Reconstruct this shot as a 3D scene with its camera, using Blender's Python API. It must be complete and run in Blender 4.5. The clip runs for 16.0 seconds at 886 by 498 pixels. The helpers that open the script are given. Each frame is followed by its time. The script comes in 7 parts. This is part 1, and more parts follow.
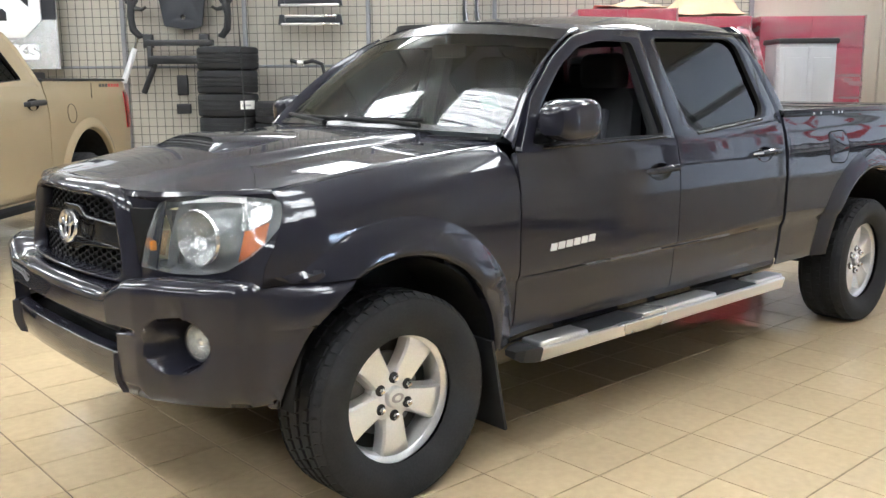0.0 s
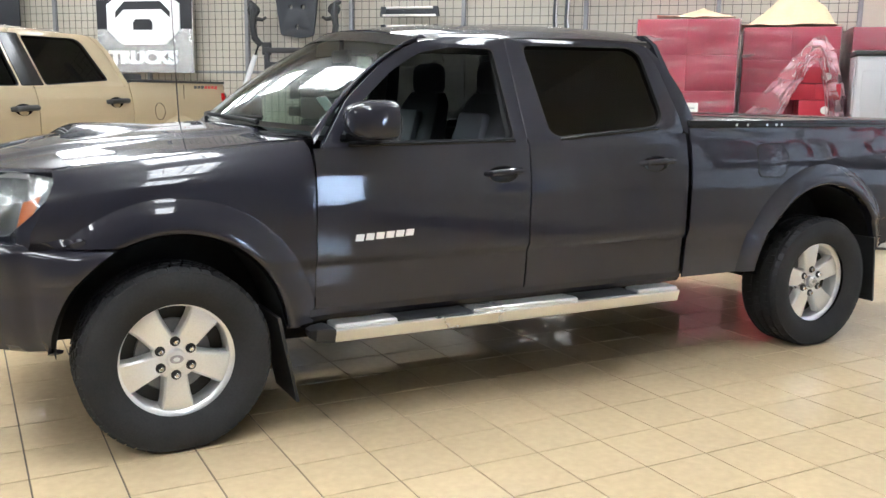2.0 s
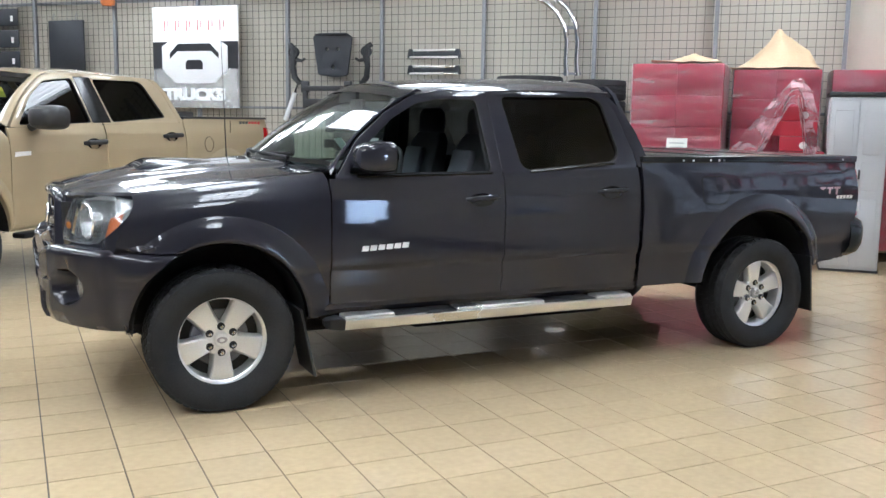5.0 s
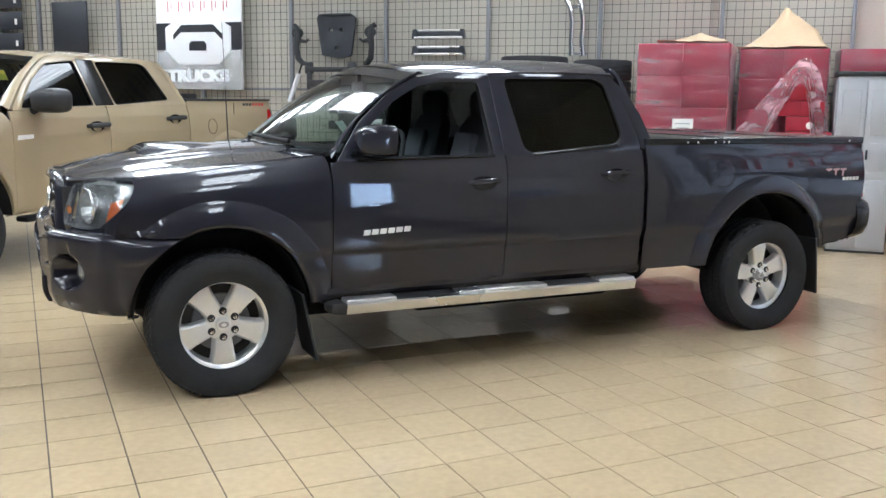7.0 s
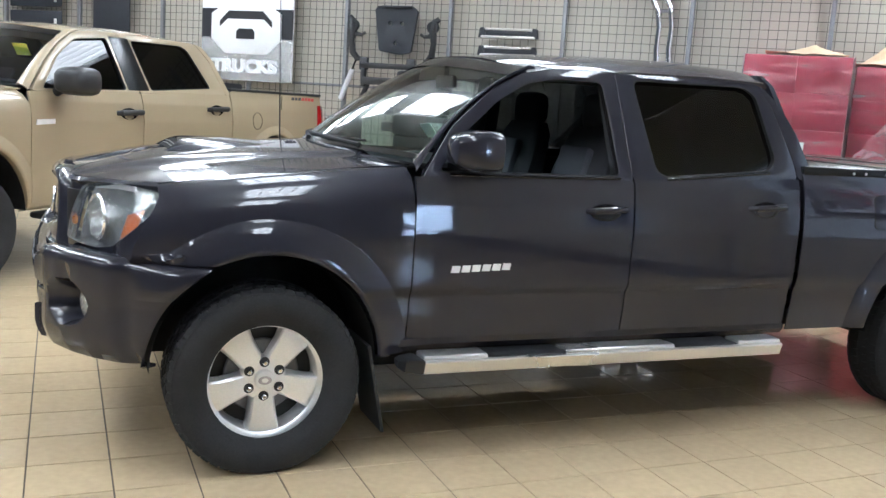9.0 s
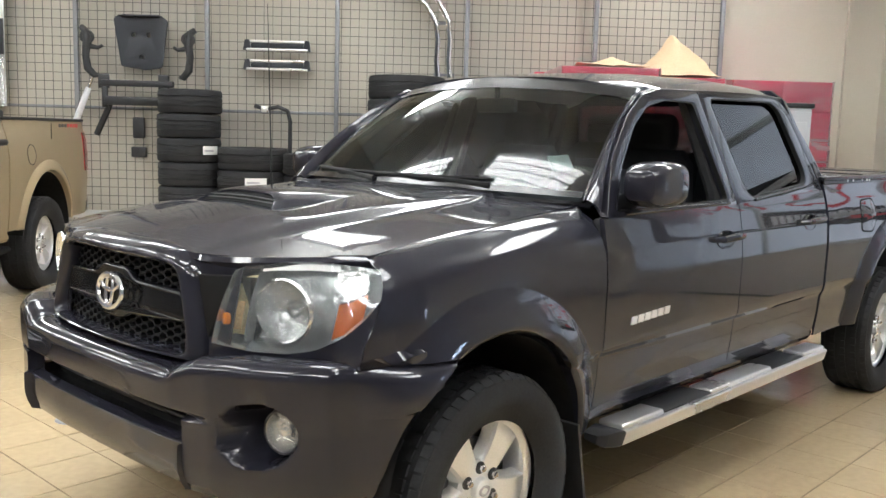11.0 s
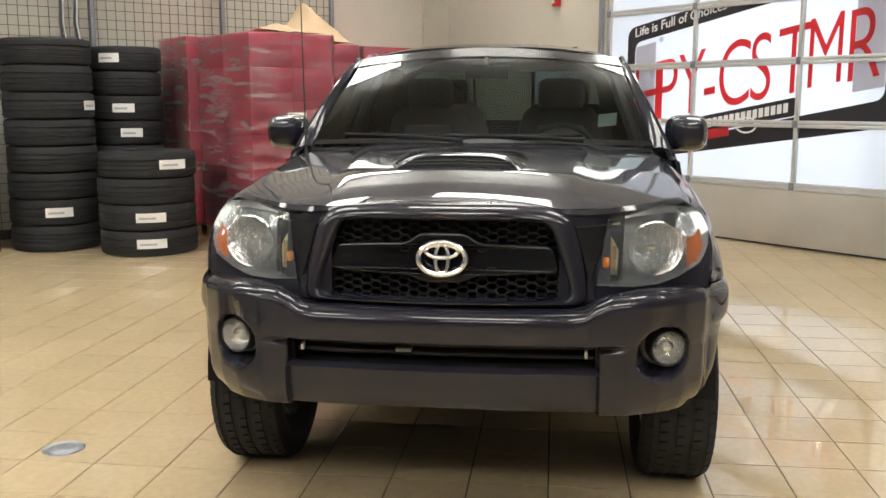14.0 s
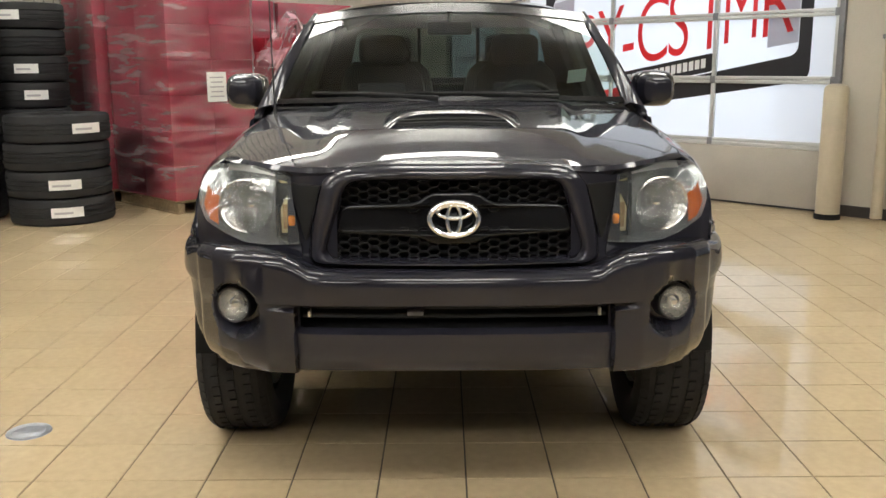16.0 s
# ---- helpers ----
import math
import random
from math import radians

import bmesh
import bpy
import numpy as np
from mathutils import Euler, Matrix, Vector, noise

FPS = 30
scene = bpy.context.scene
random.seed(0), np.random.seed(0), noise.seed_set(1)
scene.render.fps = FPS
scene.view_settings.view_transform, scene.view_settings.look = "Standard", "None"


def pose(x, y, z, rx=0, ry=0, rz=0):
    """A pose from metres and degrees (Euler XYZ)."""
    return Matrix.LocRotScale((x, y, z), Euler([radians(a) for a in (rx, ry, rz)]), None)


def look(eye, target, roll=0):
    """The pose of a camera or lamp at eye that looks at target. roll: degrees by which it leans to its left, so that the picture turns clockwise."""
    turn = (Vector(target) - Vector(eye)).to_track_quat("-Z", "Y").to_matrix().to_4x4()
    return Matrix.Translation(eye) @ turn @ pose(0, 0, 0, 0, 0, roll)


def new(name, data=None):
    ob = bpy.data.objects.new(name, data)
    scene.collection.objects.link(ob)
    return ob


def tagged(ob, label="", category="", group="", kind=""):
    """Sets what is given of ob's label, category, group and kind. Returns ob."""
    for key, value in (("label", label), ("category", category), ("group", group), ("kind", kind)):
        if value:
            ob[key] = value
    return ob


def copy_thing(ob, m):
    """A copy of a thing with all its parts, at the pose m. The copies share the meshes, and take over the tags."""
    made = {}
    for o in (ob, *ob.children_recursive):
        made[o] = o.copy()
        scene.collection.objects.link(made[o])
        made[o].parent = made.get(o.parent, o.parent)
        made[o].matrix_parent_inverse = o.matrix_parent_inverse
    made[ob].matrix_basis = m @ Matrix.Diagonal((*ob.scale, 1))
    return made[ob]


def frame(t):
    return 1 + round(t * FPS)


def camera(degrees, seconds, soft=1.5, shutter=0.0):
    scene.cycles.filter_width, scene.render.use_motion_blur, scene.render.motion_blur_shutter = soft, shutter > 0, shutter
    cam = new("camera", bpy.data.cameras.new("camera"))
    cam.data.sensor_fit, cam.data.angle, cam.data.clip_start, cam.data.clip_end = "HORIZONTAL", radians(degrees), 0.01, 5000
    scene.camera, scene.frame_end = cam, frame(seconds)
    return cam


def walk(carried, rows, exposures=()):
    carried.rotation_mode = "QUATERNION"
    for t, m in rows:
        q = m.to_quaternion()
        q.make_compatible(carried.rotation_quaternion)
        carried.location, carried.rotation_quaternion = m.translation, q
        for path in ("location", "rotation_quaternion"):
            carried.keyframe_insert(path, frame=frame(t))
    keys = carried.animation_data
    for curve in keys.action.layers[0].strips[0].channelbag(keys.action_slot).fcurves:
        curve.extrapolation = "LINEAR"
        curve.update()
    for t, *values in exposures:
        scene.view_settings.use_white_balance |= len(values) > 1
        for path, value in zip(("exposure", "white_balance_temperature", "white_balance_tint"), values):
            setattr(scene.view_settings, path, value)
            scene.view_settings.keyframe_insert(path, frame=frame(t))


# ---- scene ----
cam = camera(52.0, 16.0)
PATH = [
    (0, (-1.87, -3.196, 1.431), (-0.557, -1.732, 1.068), -0.3),
    (0.5, (-1.582, -3.495, 1.416), (-0.344, -1.966, 1.055), -0.4),
    (1, (-1.235, -3.758, 1.439), (-0.109, -2.141, 1.098), -1.4),
    (1.5, (-0.957, -4.121, 1.429), (0.057, -2.429, 1.096), -0.8),
    (2, (-0.696, -4.364, 1.404), (0.232, -2.626, 1.062), 0.8),
    (2.5, (-0.557, -4.613, 1.42), (0.292, -2.828, 1.118), 0.6),
    (3, (-0.636, -4.904, 1.445), (0.128, -3.086, 1.114), -1.7),
    (3.5, (-0.857, -5.044, 1.454), (-0.03, -3.255, 1.118), 1.5),
    (4, (-0.927, -5.179, 1.474), (-0.077, -3.396, 1.157), 1.4),
    (6.5, (-0.915, -5.51, 1.491), (-0.074, -3.716, 1.223), 0.4),
    (7, (-0.893, -5.383, 1.499), (-0.057, -3.596, 1.174), 0.7),
    (7.5, (-0.86, -5.3, 1.485), (-0.029, -3.512, 1.147), 0.5),
    (8, (-0.697, -5.002, 1.472), (0.084, -3.2, 1.089), 0.3),
    (8.5, (-0.619, -4.662, 1.462), (0.153, -2.853, 1.098), 2.1),
    (9, (-0.728, -4.238, 1.459), (0.048, -2.422, 1.145), 3.8),
    (11.5, (-2.407, -2.203, 1.439), (-0.794, -1.055, 1.154), 0.4),
    (12, (-2.704, -1.817, 1.415), (-0.957, -0.892, 1.113), 0.4),
    (12.5, (-2.945, -1.402, 1.41), (-1.079, -0.735, 1.143), 1.9),
    (13, (-3.213, -1.054, 1.43), (-1.32, -0.517, 1.074), 0.9),
    (13.5, (-3.35, -0.671, 1.427), (-1.426, -0.271, 1.055), -0.8),
    (14, (-3.502, -0.34, 1.418), (-1.542, -0.1, 1.102), -0.0),
    (14.5, (-3.649, -0.103, 1.44), (-1.675, -0.023, 1.125), 0.1),
    (15, (-3.678, -0.02, 1.445), (-1.705, 0.029, 1.125), 0.3),
    (15.5, (-3.672, 0.005, 1.441), (-1.698, 0.013, 1.118), 0.5),
    (16, (-3.465, 0.027, 1.412), (-1.506, 0.032, 1.008), -0.4),
]
walk(cam, [(t, look(eye, target, roll)) for t, eye, target, roll in PATH],
     [(0.0, 0.03, 5650, 10), (2.5, 0.15, 5550, 10), (4.0, -0.01, 5350, 10), (7.0, -0.26, 5300, 10), (9.0, -0.10, 5250, 10), (11.5, -0.16, 6000, 10), (13.0, -0.38, 6250, 10), (14.5, -0.52, 6300, 10), (16.0, -0.58, 6300, 10)])

# ---- light and exposure ----
world = bpy.data.worlds.new("sky")
scene.world = world
world.use_nodes = True
sky = world.node_tree.nodes.new("ShaderNodeTexSky")
sky.sky_type, sky.sun_disc, sky.sun_elevation, sky.sun_rotation = "NISHITA", False, radians(35), radians(200)
world.node_tree.links.new(sky.outputs["Color"], world.node_tree.nodes["Background"].inputs["Color"])
world.node_tree.nodes["Background"].inputs["Strength"].default_value = 0.12
sun = new("sun", bpy.data.lights.new("sun", "SUN"))
sun.data.energy, sun.data.angle, sun.data.color = 0.8, radians(12), (1.0, 0.96, 0.9)
sun.matrix_world = look((30, -25, 40), (0, 0, 0))
TUBE = 16.0          # strength of the ceiling lamps

Q = math.sqrt(0.5)
# daylight that falls on the outside of the two lift doors
for v, wide, tall, watts, up, tone in ((2.83, 3.6, 3.5, 72.0, 1.95, (0.93, 0.97, 1.0)), (-2.30, 0.7, 1.9, 520.0, 1.05, (0.72, 0.86, 1.0))):
    day = new("daylight", bpy.data.lights.new("daylight", "AREA"))
    day.data.shape, day.data.size, day.data.size_y, day.data.energy, day.data.color = "RECTANGLE", wide, tall, watts, tone
    day.matrix_world = look(((7.2 + v) * Q, (v - 7.2) * Q, up), ((6.0 + v) * Q, (v - 6.0) * Q, up))


def room(u, v, z=0.0, turn=0.0):
    """A pose in the room's own axes: u along the parts wall, v towards it."""
    return pose((u + v) * Q, (v - u) * Q, z, 0, 0, turn - 45)


# ---- materials ----
def material(name, color, rough=0.5, metal=0.0, coat=0.0, grain=0.06, scale=30.0, stain=0.08, stain_scale=2.5, bump=0.0, bump_scale=None,
             each=0.0, spec=0.5, rough_var=0.0):
    m = bpy.data.materials.new(name)
    m.use_nodes = True
    nt = m.node_tree
    n, l = nt.nodes, nt.links
    b = n["Principled BSDF"]
    b.inputs["Roughness"].default_value, b.inputs["Metallic"].default_value = rough, metal
    b.inputs["Coat Weight"].default_value, b.inputs["Coat Roughness"].default_value = coat, 0.03
    b.inputs["Specular IOR Level"].default_value = spec
    tc = n.new("ShaderNodeTexCoord")
    fine, wide = n.new("ShaderNodeTexNoise"), n.new("ShaderNodeTexNoise")
    fine.inputs["Scale"].default_value, wide.inputs["Scale"].default_value = scale, stain_scale
    fine.inputs["Detail"].default_value = wide.inputs["Detail"].default_value = 5
    geo = n.new("ShaderNodeNewGeometry")
    for t in (fine, wide):
        l.new(geo.outputs["Position"], t.inputs["Vector"])
    f1, f2 = n.new("ShaderNodeMapRange"), n.new("ShaderNodeMapRange")
    for src, f, amount in ((fine, f1, grain), (wide, f2, stain)):
        l.new(src.outputs["Fac"], f.inputs["Value"])
        f.inputs["From Min"].default_value, f.inputs["From Max"].default_value = 0.25, 0.75
        f.inputs["To Min"].default_value, f.inputs["To Max"].default_value = 1 - amount, 1 + amount
    mul = n.new("ShaderNodeMath")
    mul.operation = "MULTIPLY"
    l.new(f1.outputs[0], mul.inputs[0]), l.new(f2.outputs[0], mul.inputs[1])
    last = mul.outputs[0]
    if each:
        info, f3, mul2 = n.new("ShaderNodeObjectInfo"), n.new("ShaderNodeMapRange"), n.new("ShaderNodeMath")
        add = n.new("ShaderNodeMath")
        l.new(info.outputs["Random"], add.inputs[0]), l.new(geo.outputs["Random Per Island"], add.inputs[1])
        frac = n.new("ShaderNodeMath")
        frac.operation = "FRACT"
        l.new(add.outputs[0], frac.inputs[0])
        l.new(frac.outputs[0], f3.inputs["Value"])
        f3.inputs["To Min"].default_value, f3.inputs["To Max"].default_value = 1 - each, 1 + each
        mul2.operation = "MULTIPLY"
        l.new(last, mul2.inputs[0]), l.new(f3.outputs[0], mul2.inputs[1])
        last = mul2.outputs[0]
    tint = n.new("ShaderNodeVectorMath")
    tint.operation = "SCALE"
    tint.inputs[0].default_value = color
    l.new(last, tint.inputs["Scale"])
    l.new(tint.outputs[0], b.inputs["Base Color"])
    if rough_var:
        r = n.new("ShaderNodeMapRange")
        l.new(wide.outputs["Fac"], r.inputs["Value"])
        r.inputs["From Min"].default_value, r.inputs["From Max"].default_value = 0.3, 0.7
        r.inputs["To Min"].default_value, r.inputs["To Max"].default_value = max(rough - rough_var, 0.01), rough + rough_var
        l.new(r.outputs[0], b.inputs["Roughness"])
    if bump:
        bn, bt = n.new("ShaderNodeBump"), n.new("ShaderNodeTexNoise")
        bt.inputs["Scale"].default_value = bump_scale or scale
        bt.inputs["Detail"].default_value = 4
        l.new(geo.outputs["Position"], bt.inputs["Vector"])
        bn.inputs["Strength"].default_value, bn.inputs["Distance"].default_value = bump, 0.01
        l.new(bt.outputs["Fac"], bn.inputs["Height"]), l.new(bn.outputs[0], b.inputs["Normal"])
    return m


def emitter(name, color, strength):
    m = bpy.data.materials.new(name)
    m.use_nodes = True
    b = m.node_tree.nodes["Principled BSDF"]
    b.inputs["Base Color"].default_value = (*color, 1)
    b.inputs["Emission Color"].default_value, b.inputs["Emission Strength"].default_value = (*color, 1), strength
    return m


def glass(name, tint=(1, 1, 1), gloss=1.45):
    """A thin pane: clear or tinted, with a mirror sheen by Fresnel."""
    m = bpy.data.materials.new(name)
    m.use_nodes = True
    n, l = m.node_tree.nodes, m.node_tree.links
    n.remove(n["Principled BSDF"])
    see, shine, mix, fr = n.new("ShaderNodeBsdfTransparent"), n.new("ShaderNodeBsdfGlossy"), n.new("ShaderNodeMixShader"), n.new("ShaderNodeFresnel")
    see.inputs["Color"].default_value, shine.inputs["Roughness"].default_value = (*tint, 1), 0.01
    fr.inputs["IOR"].default_value = gloss
    l.new(fr.outputs[0], mix.inputs[0]), l.new(see.outputs[0], mix.inputs[1]), l.new(shine.outputs[0], mix.inputs[2])
    l.new(mix.outputs[0], n["Material Output"].inputs["Surface"])
    return m


def translucent(name, color, through_share=0.85, rough=0.25):
    m = bpy.data.materials.new(name)
    m.use_nodes = True
    n, l = m.node_tree.nodes, m.node_tree.links
    b = n["Principled BSDF"]
    b.inputs["Base Color"].default_value, b.inputs["Roughness"].default_value = (*color, 1), rough
    t, mix = n.new("ShaderNodeBsdfTranslucent"), n.new("ShaderNodeMixShader")
    t.inputs["Color"].default_value, mix.inputs[0].default_value = (*color, 1), through_share
    l.new(b.outputs[0], mix.inputs[1]), l.new(t.outputs[0], mix.inputs[2])
    l.new(mix.outputs[0], n["Material Output"].inputs["Surface"])
    return m


def film(name, haze, weave=(1.3, 1.3, 9.0)):
    """Milky stretch film: mostly clear, some white haze in streaks, a soft sheen."""
    m = bpy.data.materials.new(name)
    m.use_nodes = True
    n, l = m.node_tree.nodes, m.node_tree.links
    n.remove(n["Principled BSDF"])
    see, white, shine = n.new("ShaderNodeBsdfTransparent"), n.new("ShaderNodeBsdfDiffuse"), n.new("ShaderNodeBsdfGlossy")
    white.inputs["Color"].default_value, shine.inputs["Roughness"].default_value = (0.95, 0.58, 0.63, 1), 0.28
    geo, mp, nz, rng = n.new("ShaderNodeNewGeometry"), n.new("ShaderNodeMapping"), n.new("ShaderNodeTexNoise"), n.new("ShaderNodeMapRange")
    mp.inputs["Scale"].default_value = weave
    nz.inputs["Scale"].default_value, nz.inputs["Detail"].default_value = 1.6, 6
    l.new(geo.outputs["Position"], mp.inputs[0]), l.new(mp.outputs[0], nz.inputs["Vector"])
    l.new(nz.outputs["Fac"], rng.inputs["Value"])
    rng.inputs["From Min"].default_value, rng.inputs["From Max"].default_value = 0.42, 0.72
    rng.inputs["To Min"].default_value, rng.inputs["To Max"].default_value = haze * 0.35, haze * 2.4
    a, b, fr = n.new("ShaderNodeMixShader"), n.new("ShaderNodeMixShader"), n.new("ShaderNodeFresnel")
    fr.inputs["IOR"].default_value = 1.5
    l.new(rng.outputs[0], a.inputs[0]), l.new(see.outputs[0], a.inputs[1]), l.new(white.outputs[0], a.inputs[2])
    l.new(fr.outputs[0], b.inputs[0]), l.new(a.outputs[0], b.inputs[1]), l.new(shine.outputs[0], b.inputs[2])
    l.new(b.outputs[0], n["Material Output"].inputs["Surface"])
    return m


PAINT = material("grey metallic paint", (0.0170, 0.0168, 0.0246), rough=0.5, metal=0.0, coat=1.0, grain=0.12, scale=900, stain=0.03, spec=0.05)
PAINT.node_tree.nodes["Principled BSDF"].inputs["Coat IOR"].default_value = 1.5
PAINT.node_tree.nodes["Principled BSDF"].inputs["Coat Roughness"].default_value = 0.035
TAN = material("tan paint", (0.335, 0.268, 0.165), rough=0.4, metal=0.0, coat=1.0, grain=0.02, scale=300, stain=0.03)
BLACK = material("black plastic", (0.019, 0.019, 0.020), rough=0.45, grain=0.15, scale=200, stain=0.15, bump=0.05)
GLOSSBLACK = material("gloss black", (0.006, 0.006, 0.007), rough=0.2, coat=0.15, grain=0.05, stain=0.05, spec=0.35)
DARK = material("underbody", (0.016, 0.016, 0.016), rough=0.9, grain=0.2, stain=0.2, spec=0.1)
RUBBER = material("tyre rubber", (0.026, 0.026, 0.027), rough=0.68, grain=0.15, scale=120, stain=0.25, stain_scale=6, bump=0.12, spec=0.25)
REFLECTOR = material("lamp reflector", (0.95, 0.95, 0.95), rough=0.15, metal=1.0, bump=1.0, bump_scale=42, grain=0.10, scale=120, stain=0.08)
CHROME = material("chrome", (0.85, 0.85, 0.86), rough=0.08, metal=1.0, grain=0.01, stain=0.03)
ALLOY = material("machined alloy", (0.86, 0.86, 0.86), rough=0.30, metal=0.7, grain=0.05, scale=150, stain=0.06, rough_var=0.05)
ALLOYDARK = material("brake dust grey", (0.035, 0.034, 0.033), rough=0.6, metal=0.3, stain=0.2)
SEAL = material("rubber seal", (0.007, 0.007, 0.007), rough=0.6, spec=0.2)
SATIN = material("satin aluminium", (0.72, 0.71, 0.69), rough=0.3, metal=0.9, grain=0.04, scale=200, stain=0.06, rough_var=0.06)
CLOTH = material("seat cloth", (0.036, 0.037, 0.041), rough=0.95, grain=0.25, scale=260, stain=0.12, bump=0.2)
CLOTHLIGHT = material("seat insert cloth", (0.085, 0.087, 0.10), rough=0.95, grain=0.25, scale=260, stain=0.12, bump=0.2)
TRIM = material("cabin trim", (0.03, 0.031, 0.033), rough=0.7, grain=0.1, scale=160, stain=0.1)
HEADLINER = material("headliner", (0.33, 0.33, 0.31), rough=0.95, grain=0.08, scale=200)
CLEAR = glass("clear glass", (0.80, 0.88, 0.85), 1.75)
SCREEN = glass("windscreen glass", (0.70, 0.82, 0.78), 1.55)
TINTED = glass("tinted glass", (0.27, 0.28, 0.28), 1.55)


def hazy(m, share):
    """Adds a pale haze to a glass: worn clear plastic, and painted brightness on the fog lens."""
    t = m.node_tree
    haze, both = t.nodes.new("ShaderNodeBsdfDiffuse"), t.nodes.new("ShaderNodeMixShader")
    haze.inputs["Color"].default_value, both.inputs[0].default_value = (0.85, 0.90, 0.90, 1), share
    t.links.new(t.nodes["Mix Shader"].outputs[0], both.inputs[1]), t.links.new(haze.outputs[0], both.inputs[2])
    t.links.new(both.outputs[0], t.nodes["Material Output"].inputs["Surface"])
    return m


DARKTINT = glass("dark tinted glass", (0.14, 0.145, 0.145), 1.42)
LENS = hazy(glass("lamp lens", (0.93, 0.95, 0.95), 1.6), 0.05)
# stronger haze here paints the fog lamp brighter
FOGLENS = hazy(glass("fog lens", (0.95, 0.95, 0.93), 1.5), 0.18)
REARGLASS = glass("back window glass", (0.36, 0.40, 0.39), 1.45)
AMBER = material("amber lens", (0.55, 0.12, 0.012), rough=0.2, coat=1.0, grain=0.1, scale=90)
REDLENS = material("red lens", (0.40, 0.012, 0.012), rough=0.15, coat=1.0, grain=0.1, scale=90)
WHITELENS = material("white lamp lens", (0.75, 0.75, 0.72), rough=0.15, coat=1.0, grain=0.1, scale=90)
BADGE = material("badge metal", (0.82, 0.82, 0.83), rough=0.3, metal=0.3)
PAPER = material("paper label", (0.78, 0.77, 0.74), rough=0.7, grain=0.03)
GREENPAPER = material("pale green sticker", (0.80, 0.93, 0.87), rough=0.5)
VINYLRED = material("red vinyl", (0.45, 0.02, 0.02), rough=0.4)
VINYLDIM = material("dim red-grey vinyl", (0.42, 0.27, 0.30), rough=0.4)
VINYLGREY = material("grey vinyl", (0.42, 0.40, 0.42), rough=0.4)

WALL = material("painted wall", (0.50, 0.465, 0.39), rough=0.65, grain=0.025, scale=60, stain=0.05, stain_scale=0.8, bump=0.04, bump_scale=140)
CEIL = material("ceiling paint", (0.40, 0.398, 0.385), rough=0.8, grain=0.04, stain=0.06)
TILE = material("floor tile", (0.53, 0.415, 0.255), rough=0.055, coat=0.0, grain=0.07, scale=26, stain=0.06, stain_scale=1.2, each=0.035, rough_var=0.025, spec=0.5, bump=0.008, bump_scale=9)
GROUT = material("grout", (0.085, 0.065, 0.045), rough=0.85, grain=0.15, stain=0.25)
STEEL = material("galvanised steel", (0.24, 0.245, 0.26), rough=0.5, metal=0.6, grain=0.1, scale=60, stain=0.12)
WIRE = material("grid wire", (0.09, 0.088, 0.085), rough=0.5, metal=0.5)
DARKSTEEL = material("dark coated steel", (0.022, 0.024, 0.030), rough=0.45, grain=0.12, stain=0.1)
RAIL = material("white door rail", (0.55, 0.56, 0.55), rough=0.35, metal=0.3, grain=0.03, stain=0.08)
DOORPANEL = material("door panel", (0.42, 0.39, 0.34), rough=0.5, grain=0.03, scale=80, stain=0.08)
PANE = translucent("frosted pane", (0.92, 0.93, 0.95))
PRINTRED = translucent("red print", (0.82, 0.10, 0.11), 0.7)
PRINTBLACK = material("black print", (0.02, 0.02, 0.024), rough=0.35)
PRINTGREY = translucent("grey print", (0.62, 0.61, 0.66), 0.6)
BOLLARD = material("bollard paint", (0.46, 0.40, 0.29), rough=0.45, grain=0.03, stain=0.08, stain_scale=4)
WRAPRED = material("red wrapped carton", (0.52, 0.026, 0.072), rough=0.5, grain=0.05, scale=14, stain=0.10, stain_scale=3.0)
CARTON = material("red carton", (0.36, 0.012, 0.03), rough=0.55, grain=0.05, stain=0.08)
FILM = film("stretch film", 0.15)
KRAFT = material("kraft paper", (0.60, 0.45, 0.28), rough=0.8, grain=0.06, scale=50, stain=0.1, bump=0.4, bump_scale=12)
WOOD = material("pallet wood", (0.26, 0.19, 0.11), rough=0.85, grain=0.2, scale=40, stain=0.25)
GREYPLASTIC = material("grey cabinet plastic", (0.42, 0.42, 0.43), rough=0.45, grain=0.03, scale=120, stain=0.05)
SIGNWHITE = material("white sign face", (0.80, 0.81, 0.82), rough=0.3, grain=0.01, stain=0.03)
PLATE = material("diamond plate", (0.60, 0.61, 0.62), rough=0.25, metal=0.8, grain=0.08, scale=60, bump=0.8, bump_scale=45)
ORANGE = material("orange paint", (0.55, 0.18, 0.05), rough=0.5)
LAMPBODY = material("lamp housing", (0.75, 0.75, 0.74), rough=0.4)
TUBEGLOW = emitter("fluorescent tube", (1.0, 0.97, 0.90), TUBE)


# ---- mesh tools ----
def bm_new():
    return bmesh.new()


def part(name, bm, mat, parent=None, label="", angle=32):
    me = bpy.data.meshes.new(name)
    bmesh.ops.recalc_face_normals(bm, faces=bm.faces)
    bm.to_mesh(me)
    bm.free()
    me.materials.append(mat)
    me.polygons.foreach_set("use_smooth", [True] * len(me.polygons))
    me.set_sharp_from_angle(angle=radians(angle))
    ob = new(name, me)
    ob.parent = parent
    if label:
        ob["label"] = label
    return ob


def thing(name, m, label, category, group="", kind=""):
    ob = new(name)
    ob.matrix_world = m
    ob.empty_display_size = 0.2
    return tagged(ob, label, category, group, kind)


